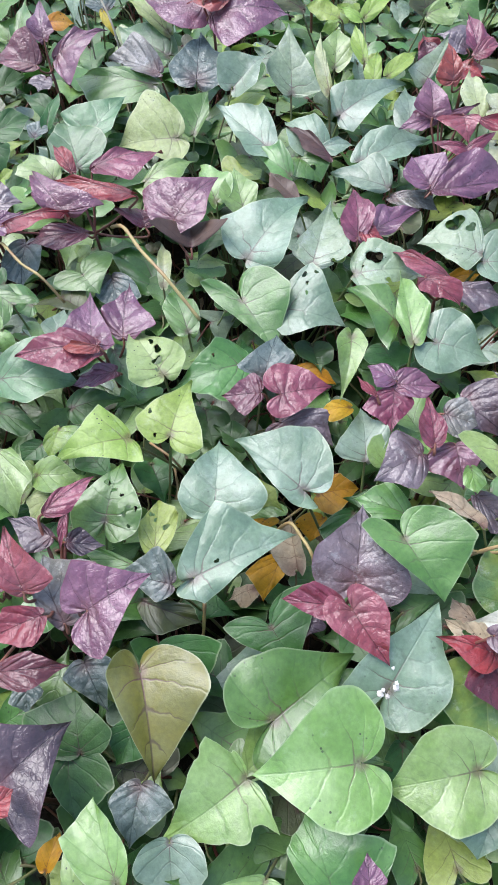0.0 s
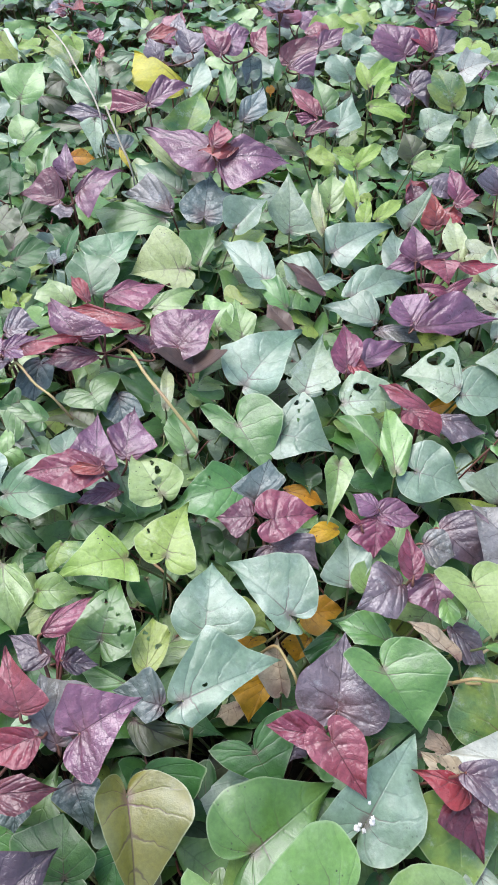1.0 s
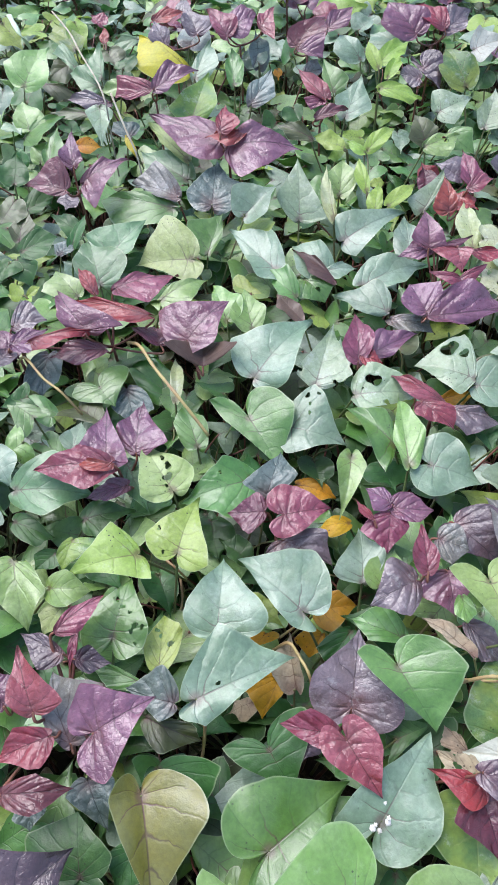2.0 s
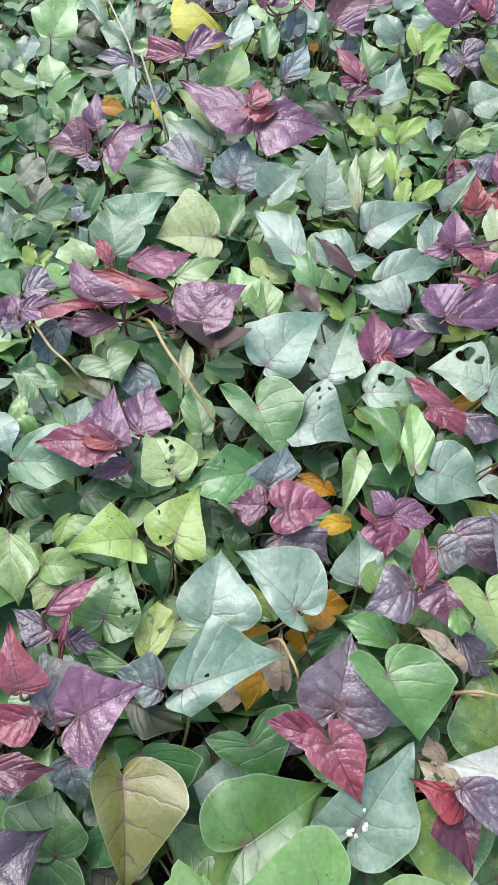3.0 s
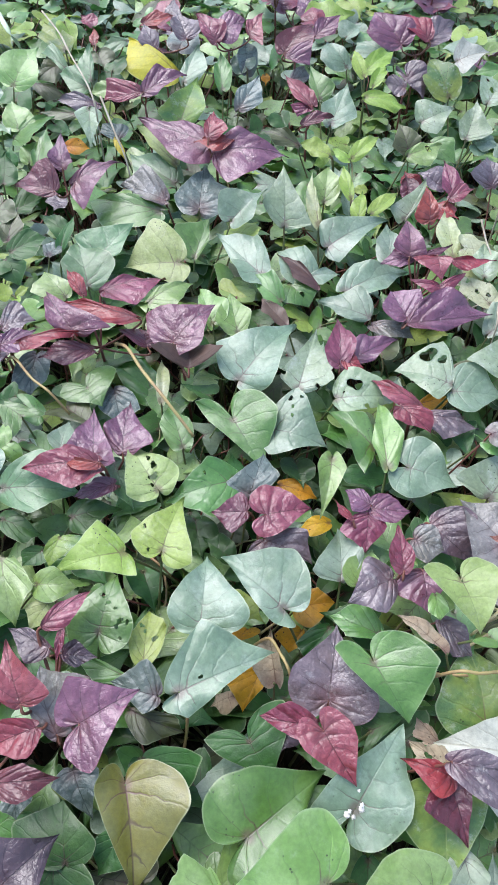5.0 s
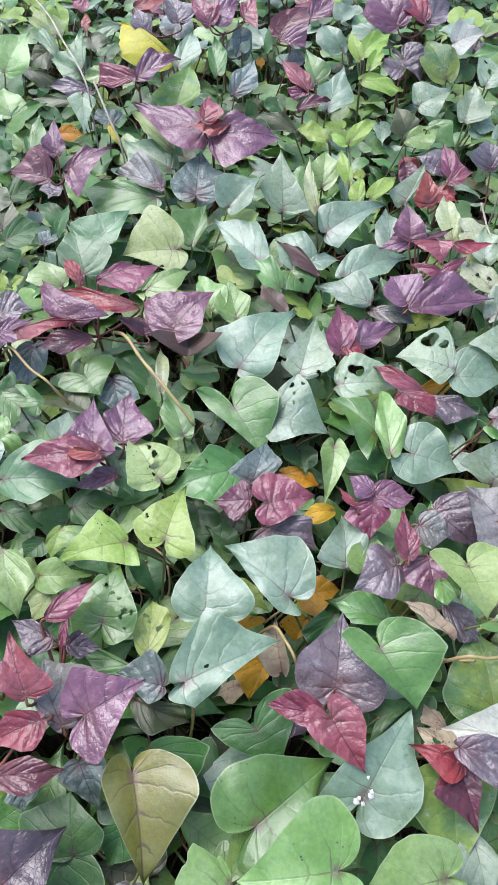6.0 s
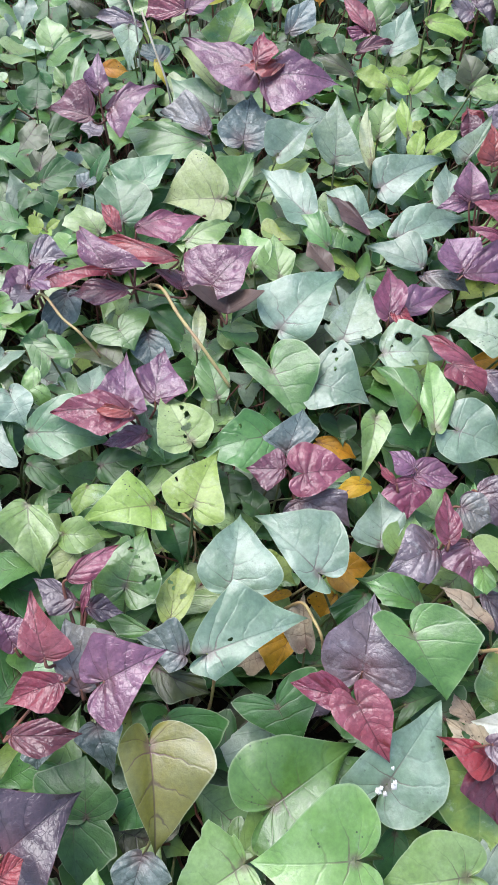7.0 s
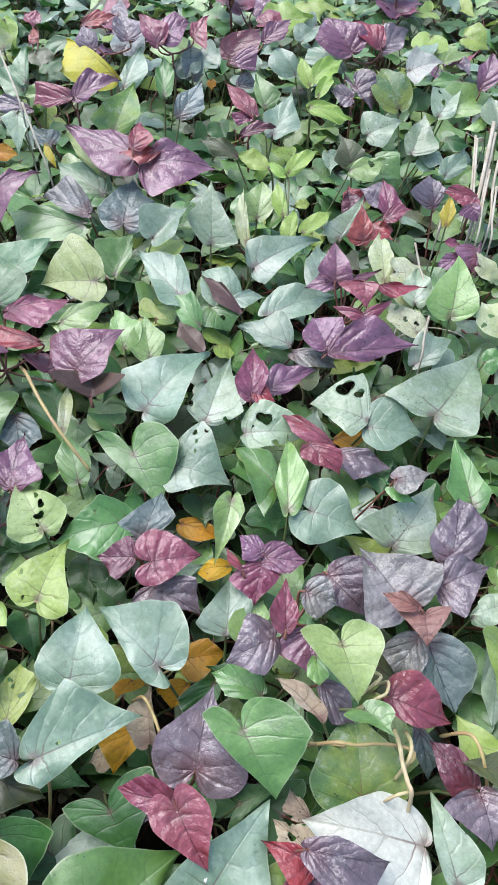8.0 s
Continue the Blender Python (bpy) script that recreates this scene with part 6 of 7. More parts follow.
set_leaf("o", -0.3123, 1.2875, 0.3011, -24.0, -29.1, 133.5, 0.0487, (0.616, 0.554), (0.407, 0.399), 5193, 0.2, 14.1, 0.114, -0.252, 0.45, 0.5)
set_leaf("bg", -0.2438, 1.1904, 0.3088, 8.4, -31.9, 56.4, 0.0615, (0.333, 0.165), (0.387, 0.596), 5194, 0.2, 17.8, 0.052, -0.295, 1, 0.85)
set_leaf("bg", -0.2347, 1.1860, 0.3234, 27.8, -8.4, 2.7, 0.0698, (0.353, 0.294), (0.107, 0.392), 5195, 0.2, 13.1, 0.049, -0.197, 0.45, 0.5)
set_leaf("yl", -0.3022, 1.2997, 0.3220, 17.1, -20.7, 32.9, 0.0775, (0.348, 0.587), (0.317, 0.031), 5196, 0.2, 15.9, 0.028, 0.110, 0.45, 0.5)
set_leaf("bg", -0.2918, 1.2473, 0.3131, 8.6, -27.8, 51.5, 0.0599, (0.129, 0.029), (0.372, 0.803), 5197, 0.2, 14.1, 0.107, -0.036, 0.45, 0.5)
set_leaf("o", -0.3457, 1.2231, 0.2962, -18.2, 31.4, -112.1, 0.0616, (0.095, 0.567), (0.392, 0.597), 5198, 0.2, 12.5, 0.135, -0.220, 0.45, 0.5)
set_leaf("gp", -0.2107, 1.1147, 0.3181, -1.4, -29.8, 85.3, 0.0766, (0.268, 0.307), (0.167, 0.484), 5199, 0.2, 14.3, 0.105, -0.367, 0.45, 0.5)
set_leaf("gl", -0.1913, 1.1684, 0.3221, -16.7, -30.9, 105.1, 0.0472, (0.397, 0.371), (0.343, 0.448), 5200, 0.2, 16.9, 0.024, 0.053, 0.45, 0.5)
set_leaf("o", -0.2555, 1.1371, 0.2898, -3.3, -31.3, 86.8, 0.0702, (0.233, 0.392), (0.082, 0.441), 5201, 0.2, 14.3, 0.035, 0.031, 0.45, 0.5)
set_leaf("bd", -0.1702, 1.0593, 0.2939, 19.2, -23.3, 47.3, 0.0380, (0.408, 0.700), (0.555, 0.038), 5202, 0.2, 17.0, 0.028, -0.285, 1, 0.85)
set_leaf("yo", -0.2500, 1.0309, 0.2918, -5.8, 34.2, -91.0, 0.0368, (0.337, 0.445), (0.381, 0.485), 5203, 0.2, 16.6, 0.090, -0.425, 1, 0.85)
set_leaf("y", -0.1742, 1.0492, 0.2982, -31.9, 16.7, -158.0, 0.0413, (0.094, 0.558), (0.192, 0.430), 5204, 0.2, 14.9, 0.093, -0.012, 1, 0.85)
set_leaf("lp", -0.0723, 0.9710, 0.3073, 17.2, -21.8, 41.9, 0.0881, (0.131, 0.431), (0.268, 0.544), 5205, 0.2, 14.0, 0.033, -0.196, 0.45, 0.5)
set_leaf("bg", -0.0720, 0.9517, 0.2859, 7.3, -20.7, 50.1, 0.0960, (0.314, 0.522), (0.336, 0.266), 5206, 0.2, 15.9, 0.047, -0.342, 0.45, 0.5)
set_leaf("b", -0.0821, 1.2102, 0.3153, 23.1, 5.7, -14.6, 0.0807, (0.163, 0.216), (0.420, 0.373), 5207, 0.2, 16.0, 0.072, -0.138, 0.45, 0.5)
set_leaf("bg", -0.1983, 1.3479, 0.3220, -16.5, -34.2, 109.3, 0.0515, (0.391, 0.615), (0.209, 0.461), 5208, 0.2, 12.2, 0.124, -0.347, 0.45, 0.5)
tuft = start_plant("purple_shoot", "p")
set_leaf("gp", -0.1312, 1.2373, 0.3573, 26.6, -15.3, 24.3, 0.0478, (0.478, 0.293), (0.322, 0.282), 5209, 0.2, 18.9, 0.098, 0.039, 0.45, 0.5, plant=tuft)
set_leaf("gp", -0.0842, 1.2940, 0.3515, 28.7, -11.4, 19.9, 0.0500, (0.411, 0.563), (0.635, 0.112), 5210, 0.2, 15.6, 0.025, 0.074, 1, 0.85, plant=tuft)
set_leaf("r", -0.1596, 1.3084, 0.3670, 5.5, 27.7, -61.2, 0.0558, (0.250, 0.508), (0.274, 0.366), 5211, 0.2, 17.4, 0.066, 0.037, 0.45, 0.5, plant=tuft)
finish_plant(tuft)
tuft = start_plant("purple_shoot", "m")
set_leaf("m", -0.0296, 1.2574, 0.3638, 18.5, -18.4, 30.4, 0.0684, (0.239, 0.282), (0.430, 0.185), 5212, 0.2, 17.5, 0.114, -0.387, 0.45, 0.5, plant=tuft)
set_leaf("p", -0.0246, 1.2709, 0.3698, 12.8, 25.3, -47.6, 0.0538, (0.498, 0.718), (0.522, 0.203), 5213, 0.2, 12.6, 0.072, -0.392, 1, 0.85, plant=tuft)
set_leaf("m", 0.0259, 1.2856, 0.3659, 22.3, 10.6, -23.3, 0.0502, (0.298, 0.368), (0.655, -0.292), 5214, 0.2, 13.4, 0.030, 0.045, 0.45, 0.5, plant=tuft)
finish_plant(tuft)
set_leaf("g", -0.0154, 1.2033, 0.3097, 29.8, -7.1, 3.0, 0.0691, (0.182, 0.424), (0.290, 0.415), 5215, 0.2, 18.1, 0.037, -0.128, 1, 0.85)
set_leaf("bd", -0.0040, 1.2673, 0.3096, 27.7, 8.9, -9.8, 0.0384, (0.230, 0.158), (0.599, 0.308), 5216, 0.2, 12.6, 0.149, -0.212, 1, 0.85)
set_leaf("bd", 0.0149, 1.1554, 0.3012, 26.3, 14.1, -22.2, 0.0719, (0.268, 0.333), (0.392, 0.383), 5217, 0.2, 18.4, 0.073, -0.448, 0.45, 0.5)
tuft = start_plant("purple_shoot", "p")
set_leaf("dm", 0.0869, 1.2609, 0.3491, 21.3, 18.3, -35.1, 0.0758, (0.342, 0.078), (0.396, 0.542), 5218, 0.2, 13.1, 0.125, 0.086, 0.45, 0.5, plant=tuft)
set_leaf("p", 0.0916, 1.2484, 0.3481, -13.5, 31.7, -112.6, 0.0416, (0.870, 0.761), (0.201, 0.311), 5219, 0.2, 18.3, 0.063, -0.092, 0.45, 0.5, plant=tuft)
set_leaf("p", 0.1411, 1.3257, 0.3520, 20.2, 21.9, -39.8, 0.0641, (0.280, 0.355), (0.340, 0.409), 5220, 0.2, 18.1, 0.057, -0.082, 0.45, 0.5, plant=tuft)
finish_plant(tuft)
tuft = start_plant("purple_shoot", "m")
set_leaf("m", 0.1331, 1.1194, 0.3285, 19.8, -20.4, 35.1, 0.0748, (0.181, 0.366), (0.231, 0.235), 5221, 0.2, 20.0, 0.060, -0.240, 0.45, 0.5, plant=tuft)
set_leaf("m", 0.1286, 1.1176, 0.3283, -31.8, -25.9, 138.2, 0.0245, (0.369, 0.075), (0.850, 0.901), 5222, 0.2, 15.2, 0.093, -0.204, 0.45, 0.5, plant=tuft)
set_leaf("dm", 0.1197, 1.0921, 0.3114, 5.0, 27.6, -64.7, 0.0560, (0.246, 0.409), (0.178, 0.420), 5223, 0.2, 18.8, 0.097, -0.281, 0.45, 0.5, plant=tuft)
finish_plant(tuft)
set_leaf("go", 0.1032, 1.2364, 0.3172, 3.3, 30.6, -69.1, 0.0338, (0.481, 0.552), (0.394, 0.448), 5224, 0.2, 18.7, 0.033, 0.113, 1, 0.85)
set_leaf("g", 0.1504, 1.1882, 0.3086, 28.8, -10.5, 13.8, 0.0655, (0.170, 0.415), (0.463, 0.230), 5225, 0.2, 14.6, 0.049, -0.377, 0.45, 0.5)
set_leaf("b", 0.1979, 1.2827, 0.3207, 22.0, -12.8, 34.7, 0.0606, (0.598, 0.479), (0.248, 0.308), 5226, 0.2, 16.4, 0.144, -0.338, 1, 0.85)
set_leaf("b", 0.2811, 1.2986, 0.3269, 12.5, -27.2, 55.5, 0.0755, (0.454, 0.816), (0.174, 0.578), 5227, 0.2, 16.8, 0.119, -0.270, 0.45, 0.5)
set_leaf("b", 0.1655, 1.1067, 0.3075, 23.1, 6.9, -16.4, 0.0830, (0.309, 0.263), (0.414, 0.327), 5228, 0.2, 12.8, 0.030, -0.420, 0.45, 0.5)
tuft = start_plant("purple_shoot", "p")
set_leaf("dp", 0.2953, 1.2183, 0.3359, -30.1, 21.0, -150.3, 0.0502, (0.722, -0.004), (0.160, -0.355), 5229, 0.6, 12.9, 0.057, -0.301, 1, 0.85, plant=tuft)
set_leaf("gp", 0.2893, 1.1948, 0.3291, 7.3, -32.2, 71.8, 0.0357, (0.547, 0.152), (0.468, 0.721), 5230, 0.2, 17.4, 0.025, -0.304, 1, 0.85, plant=tuft)
finish_plant(tuft)
set_leaf("yl", 0.3680, 1.2011, 0.3146, 23.9, -10.3, 21.9, 0.0782, (0.511, 0.324), (0.374, 0.313), 5231, 0.2, 15.1, 0.150, 0.113, 1, 0.85)
set_leaf("w", 0.3137, 1.1236, 0.3088, 10.7, 26.6, -59.1, 0.0625, (0.582, 0.140), (0.487, 0.174), 5232, 0.2, 13.0, 0.108, -0.287, 0.45, 0.5)
set_leaf("w", 0.3775, 1.0726, 0.3099, 25.2, 4.6, -14.8, 0.0752, (0.271, 0.296), (0.481, 0.229), 5233, 0.1, 17.7, 0.021, -0.355, 0.45, 0.5)
set_leaf("w", 0.4322, 1.1882, 0.3136, 21.6, 12.9, -30.8, 0.0757, (0.430, 0.363), (0.278, 0.199), 5234, 0.2, 13.8, 0.025, 0.055, 0.45, 0.5, holes=((-0.082, 0.307, 0.052), (-0.268, 0.436, 0.039)))
tuft = start_plant("purple_shoot", "p")
set_leaf("p", 0.2872, 1.2849, 0.3609, 24.5, -17.2, 38.0, 0.0744, (0.589, 0.578), (0.502, 0.216), 5235, 0.2, 19.0, 0.065, -0.335, 1, 0.85, plant=tuft)
set_leaf("r", 0.3333, 1.2960, 0.3667, 18.9, -18.0, 43.7, 0.0644, (0.312, 0.525), (0.396, 0.342), 5236, 0.2, 12.0, 0.086, -0.324, 0.45, 0.5, plant=tuft)
set_leaf("gp", 0.3367, 1.2978, 0.3618, 18.1, 23.5, -42.0, 0.0629, (0.478, 0.496), (0.373, 0.350), 5237, 0.2, 14.5, 0.026, -0.064, 0.45, 0.5, plant=tuft)
finish_plant(tuft)
set_leaf("o", 0.1125, 1.0624, 0.2942, 6.0, -28.2, 62.5, 0.0665, (0.265, 0.466), (0.195, 0.393), 5238, 0.2, 16.2, 0.128, -0.259, 0.45, 0.5)
set_leaf("o", 0.2887, 1.0549, 0.2936, 27.2, -7.2, 18.8, 0.0523, (0.513, 0.211), (0.459, 0.302), 5239, 0.2, 15.5, 0.128, -0.016, 0.45, 0.5)
set_leaf("gl", 0.2832, 1.0311, 0.3018, 6.8, 27.3, -61.7, 0.0624, (0.204, 0.397), (0.473, 0.381), 5240, 0.2, 15.4, 0.053, -0.274, 0.45, 0.5, holes=((0.029, 0.539, 0.08),))
set_leaf("g", 0.3251, 1.0727, 0.2999, -24.5, 27.7, -133.0, 0.0531, (0.509, 0.424), (0.302, 0.412), 5241, 0.2, 16.0, 0.088, -0.367, 0.45, 0.5)
set_leaf("b", 0.3917, 1.0766, 0.3002, -18.5, 32.7, -119.4, 0.0293, (0.404, 0.444), (0.642, 0.411), 5242, 0.2, 17.2, 0.051, 0.089, 1, 0.85)
set_leaf("gp", 0.3994, 0.9541, 0.3011, 24.2, 1.3, 8.1, 0.0508, (0.725, 0.247), (0.318, 0.398), 5243, 0.2, 15.8, 0.146, 0.075, 0.45, 0.5)
set_leaf("gl", 0.1505, 0.9161, 0.2882, 20.1, 3.0, -3.2, 0.0609, (0.384, 0.291), (0.360, 0.385), 5244, 0.2, 17.6, 0.115, -0.112, 1, 0.85)
set_leaf("pw", 0.1411, 0.8548, 0.2920, 21.1, -5.0, 6.4, 0.0849, (0.155, 0.409), (0.060, 0.447), 5245, 0.2, 14.8, 0.048, -0.431, 1, 0.85)
set_leaf("w", 0.2635, 0.8753, 0.2920, 16.5, 12.5, -22.1, 0.0848, (0.304, 0.006), (0.086, 0.519), 5246, 0.2, 18.6, 0.045, -0.007, 0.45, 0.5)
set_leaf("b", 0.2360, 0.7852, 0.2827, 11.6, 1.4, 1.7, 0.0716, (0.287, 0.343), (0.197, 0.498), 5247, 0.2, 12.2, 0.060, -0.442, 1, 0.85)
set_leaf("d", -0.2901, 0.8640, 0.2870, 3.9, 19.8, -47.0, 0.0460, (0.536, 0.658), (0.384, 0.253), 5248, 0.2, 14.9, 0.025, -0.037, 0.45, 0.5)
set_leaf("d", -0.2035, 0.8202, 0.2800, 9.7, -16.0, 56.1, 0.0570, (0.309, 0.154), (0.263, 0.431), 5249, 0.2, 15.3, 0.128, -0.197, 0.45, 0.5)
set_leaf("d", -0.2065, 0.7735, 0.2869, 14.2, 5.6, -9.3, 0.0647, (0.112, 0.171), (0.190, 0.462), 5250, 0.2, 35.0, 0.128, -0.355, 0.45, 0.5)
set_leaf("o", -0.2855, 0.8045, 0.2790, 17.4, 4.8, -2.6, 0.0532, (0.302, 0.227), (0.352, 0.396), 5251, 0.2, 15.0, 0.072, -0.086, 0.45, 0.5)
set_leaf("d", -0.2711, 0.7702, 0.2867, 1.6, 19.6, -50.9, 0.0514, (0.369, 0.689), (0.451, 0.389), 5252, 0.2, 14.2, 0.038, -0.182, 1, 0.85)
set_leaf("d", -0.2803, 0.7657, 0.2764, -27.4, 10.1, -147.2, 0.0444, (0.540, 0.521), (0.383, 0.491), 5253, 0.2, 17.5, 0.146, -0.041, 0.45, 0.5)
set_leaf("bd", -0.2198, 0.7652, 0.2863, 15.2, 7.2, -26.6, 0.0296, (0.490, 0.264), (0.435, 0.427), 5254, 0.2, 15.9, 0.073, -0.404, 0.45, 0.5)
set_leaf("gl", -0.1849, 0.6969, 0.2768, 11.1, -10.4, 41.2, 0.0503, (0.654, 0.548), (0.320, 0.182), 5255, 0.2, 18.1, 0.101, -0.245, 0.45, 0.5)
set_leaf("d", -0.1068, 0.7815, 0.2724, -16.4, -20.4, 124.6, 0.0406, (0.540, 0.396), (0.454, 0.496), 5256, 0.2, 15.8, 0.037, -0.265, 0.45, 0.5)
set_leaf("gl", -0.0792, 0.7004, 0.2720, -2.1, 15.9, -52.9, 0.0692, (0.140, 0.311), (0.407, 0.334), 5257, 0.2, 13.5, 0.143, -0.288, 0.45, 0.5)
set_leaf("gl", 0.0054, 0.6621, 0.2745, 6.6, -6.6, 19.7, 0.0605, (0.166, 0.355), (0.435, 0.327), 5258, 0.2, 12.9, 0.115, -0.136, 1, 0.85)
set_leaf("gl", 0.0371, 0.6525, 0.2708, 12.9, 1.4, 12.7, 0.0616, (0.423, 0.305), (0.352, 0.355), 5259, 0.2, 14.4, 0.072, -0.120, 0.45, 0.5)
set_leaf("g", 0.0898, 0.7101, 0.2747, 2.8, -18.9, 46.9, 0.0568, (0.278, 0.169), (0.426, 0.616), 5260, 0.2, 18.7, 0.117, -0.050, 0.45, 0.5)
set_leaf("g", 0.1001, 0.7414, 0.2768, -23.5, 12.6, -139.3, 0.0410, (0.489, 0.737), (0.637, 0.378), 5261, 0.2, 15.0, 0.133, -0.153, 1, 0.85, holes=((-0.048, 0.542, 0.071),))
set_leaf("b", 0.1274, 0.7540, 0.2806, -7.9, 19.2, -75.5, 0.0454, (0.180, 0.491), (0.382, 0.250), 5262, 0.2, 15.9, 0.105, -0.115, 0.45, 0.5)
tuft = start_plant("purple_shoot", "n")
set_leaf("n", 0.2189, 1.1968, 0.3443, 25.3, -12.9, 15.3, 0.0508, (0.276, 0.395), (0.191, 0.425), 5263, 0.2, 14.9, 0.083, -0.069, 1, 0.85, plant=tuft)
set_leaf("n", 0.2217, 1.2109, 0.3453, 18.2, 23.3, -45.4, 0.0637, (0.247, 0.468), (0.294, 0.472), 5264, 0.2, 17.7, 0.084, -0.180, 1, 0.85, plant=tuft)
set_leaf("n", 0.2212, 1.1525, 0.3309, -14.5, 31.8, -100.1, 0.0701, (0.169, 0.436), (0.245, 0.649), 5265, 0.2, 12.5, 0.137, -0.421, 1, 0.85, plant=tuft)
set_leaf("n", 0.2340, 1.1770, 0.3378, 25.6, 12.5, -21.7, 0.0435, (0.215, 0.335), (0.293, 0.578), 5266, 0.2, 16.7, 0.101, -0.046, 1, 0.85, plant=tuft)
finish_plant(tuft)
tuft = start_plant("purple_shoot", "n")
set_leaf("n", 0.1917, 0.9867, 0.3185, 16.4, 20.5, -42.9, 0.0548, (0.241, 0.392), (0.221, 0.379), 5267, 0.2, 13.2, 0.122, -0.312, 1, 0.85, plant=tuft)
set_leaf("n", 0.1872, 0.9810, 0.3181, 13.5, -23.7, 54.0, 0.0316, (0.397, 0.353), (0.152, 0.585), 5268, 0.2, 16.3, 0.121, -0.328, 1, 0.85, plant=tuft)
set_leaf("n", 0.1859, 0.9008, 0.3071, 20.3, -6.6, 9.9, 0.0537, (0.253, 0.428), (0.133, 0.376), 5269, 0.2, 15.1, 0.049, -0.042, 1, 0.85, plant=tuft)
set_leaf("n", 0.1944, 0.8548, 0.3020, 16.4, 2.8, -8.5, 0.0492, (0.279, 0.283), (0.191, 0.337), 5270, 0.2, 13.7, 0.098, -0.383, 1, 0.85, plant=tuft)
set_leaf("n", 0.2130, 0.8642, 0.3070, 10.4, 13.7, -43.5, 0.0536, (0.254, 0.508), (0.174, 0.529), 5271, 0.2, 12.7, 0.022, -0.201, 1, 0.85, plant=tuft)
finish_plant(tuft)
set_leaf("gl", 0.4476, 1.2052, 0.3149, 10.0, 25.4, -57.5, 0.0877, (0.381, 0.240), (0.354, 0.450), 5272, 0.2, 17.7, 0.065, -0.138, 1, 0.85)
set_leaf("gl", 0.5094, 1.1841, 0.3133, -18.9, -29.0, 115.5, 0.0415, (0.359, 0.554), (0.246, -0.275), 5273, 0.2, 14.9, 0.103, -0.262, 0.45, 0.5)
set_leaf("w", 0.5252, 1.1673, 0.3120, 26.3, -2.0, 15.4, 0.0591, (0.493, 0.431), (0.262, 0.525), 5274, 0.2, 16.3, 0.040, -0.317, 0.45, 0.5)
set_leaf("d", 0.4151, 1.2706, 0.3098, -37.5, -15.7, 155.1, 0.0393, (0.623, 0.352), (0.545, 0.514), 5275, 0.2, 13.7, 0.054, -0.314, 1, 0.85)
set_leaf("gl", 0.4534, 1.3594, 0.3220, 8.4, 25.2, -61.1, 0.0664, (0.276, 0.270), (0.421, 0.281), 5276, 0.2, 13.8, 0.052, -0.356, 0.45, 0.5)
set_leaf("g", 0.4802, 1.3110, 0.3170, -13.5, -32.5, 99.3, 0.0514, (0.357, 0.456), (0.289, 0.490), 5277, 0.2, 12.5, 0.042, 0.066, 0.45, 0.5)
set_leaf("b", 0.4258, 1.0340, 0.3021, 18.0, 22.8, -35.8, 0.0516, (0.355, 0.314), (0.286, 0.516), 5278, 0.2, 13.4, 0.096, -0.370, 1, 0.85)
set_leaf("b", 0.4011, 1.0794, 0.3055, -17.3, 31.6, -104.2, 0.0346, (0.342, 0.424), (0.486, 0.256), 5279, 0.2, 13.9, 0.091, -0.359, 1, 0.85)
set_leaf("d", 0.4420, 1.1437, 0.3003, -11.0, 32.8, -106.3, 0.0401, (0.213, 0.358), (0.535, 0.456), 5280, 0.2, 16.9, 0.110, -0.321, 0.45, 0.5)
set_leaf("gl", 0.4732, 1.0691, 0.2947, -30.9, -19.8, 136.5, 0.0384, (0.534, 0.439), (0.390, 0.717), 5281, 0.2, 15.9, 0.122, 0.077, 1, 0.85)
tuft = start_plant("purple_shoot", "m")
set_leaf("m", 0.4567, 0.9587, 0.3164, -0.7, -30.1, 81.1, 0.0529, (0.455, 0.164), (0.231, 0.565), 5282, 0.2, 18.0, 0.036, -0.178, 0.45, 0.5, plant=tuft)
set_leaf("p", 0.4483, 0.9432, 0.3152, -33.2, 13.3, -165.3, 0.0281, (0.318, 0.287), (0.870, 0.399), 5283, 0.2, 16.5, 0.131, -0.059, 0.45, 0.5, plant=tuft)
finish_plant(tuft)
set_leaf("y", 0.4068, 0.8950, 0.3120, 16.7, 7.7, -4.8, 0.0498, (0.274, 0.231), (0.186, 0.411), 5284, 0.2, 14.4, 0.098, -0.265, 0.45, 0.5)
tuft = start_plant("purple_shoot", "p")
set_leaf("p", 0.4417, 0.8488, 0.3119, -32.6, 4.2, 176.5, 0.0401, (0.153, -0.323), (0.746, 0.119), 5285, 0.2, 15.4, 0.091, -0.020, 1, 0.85, plant=tuft)
set_leaf("p", 0.4202, 0.8365, 0.3061, -14.3, -27.9, 115.5, 0.0352, (0.447, 0.554), (0.294, 0.496), 5286, 0.2, 18.0, 0.023, -0.227, 0.45, 0.5, plant=tuft)
finish_plant(tuft)
tuft = start_plant("purple_shoot", "p")
set_leaf("p", 0.4954, 1.2218, 0.3461, 28.0, 5.0, -14.5, 0.0654, (0.247, 0.346), (0.386, 0.350), 5287, 0.2, 14.0, 0.141, 0.118, 0.45, 0.5, plant=tuft)
finish_plant(tuft)
set_leaf("gl", -0.0274, 0.0215, 0.2670, 4.2, -10.4, 22.8, 0.0505, (0.468, 0.664), (0.243, 0.311), 5288, 0.2, 17.3, 0.027, -0.099, 1, 0.85)
set_leaf("b", 0.0041, 0.0430, 0.2670, -21.2, -2.4, -169.9, 0.0383, (0.621, 0.426), (0.600, 0.223), 5289, 0.2, 15.0, 0.025, 0.119, 1, 0.85)
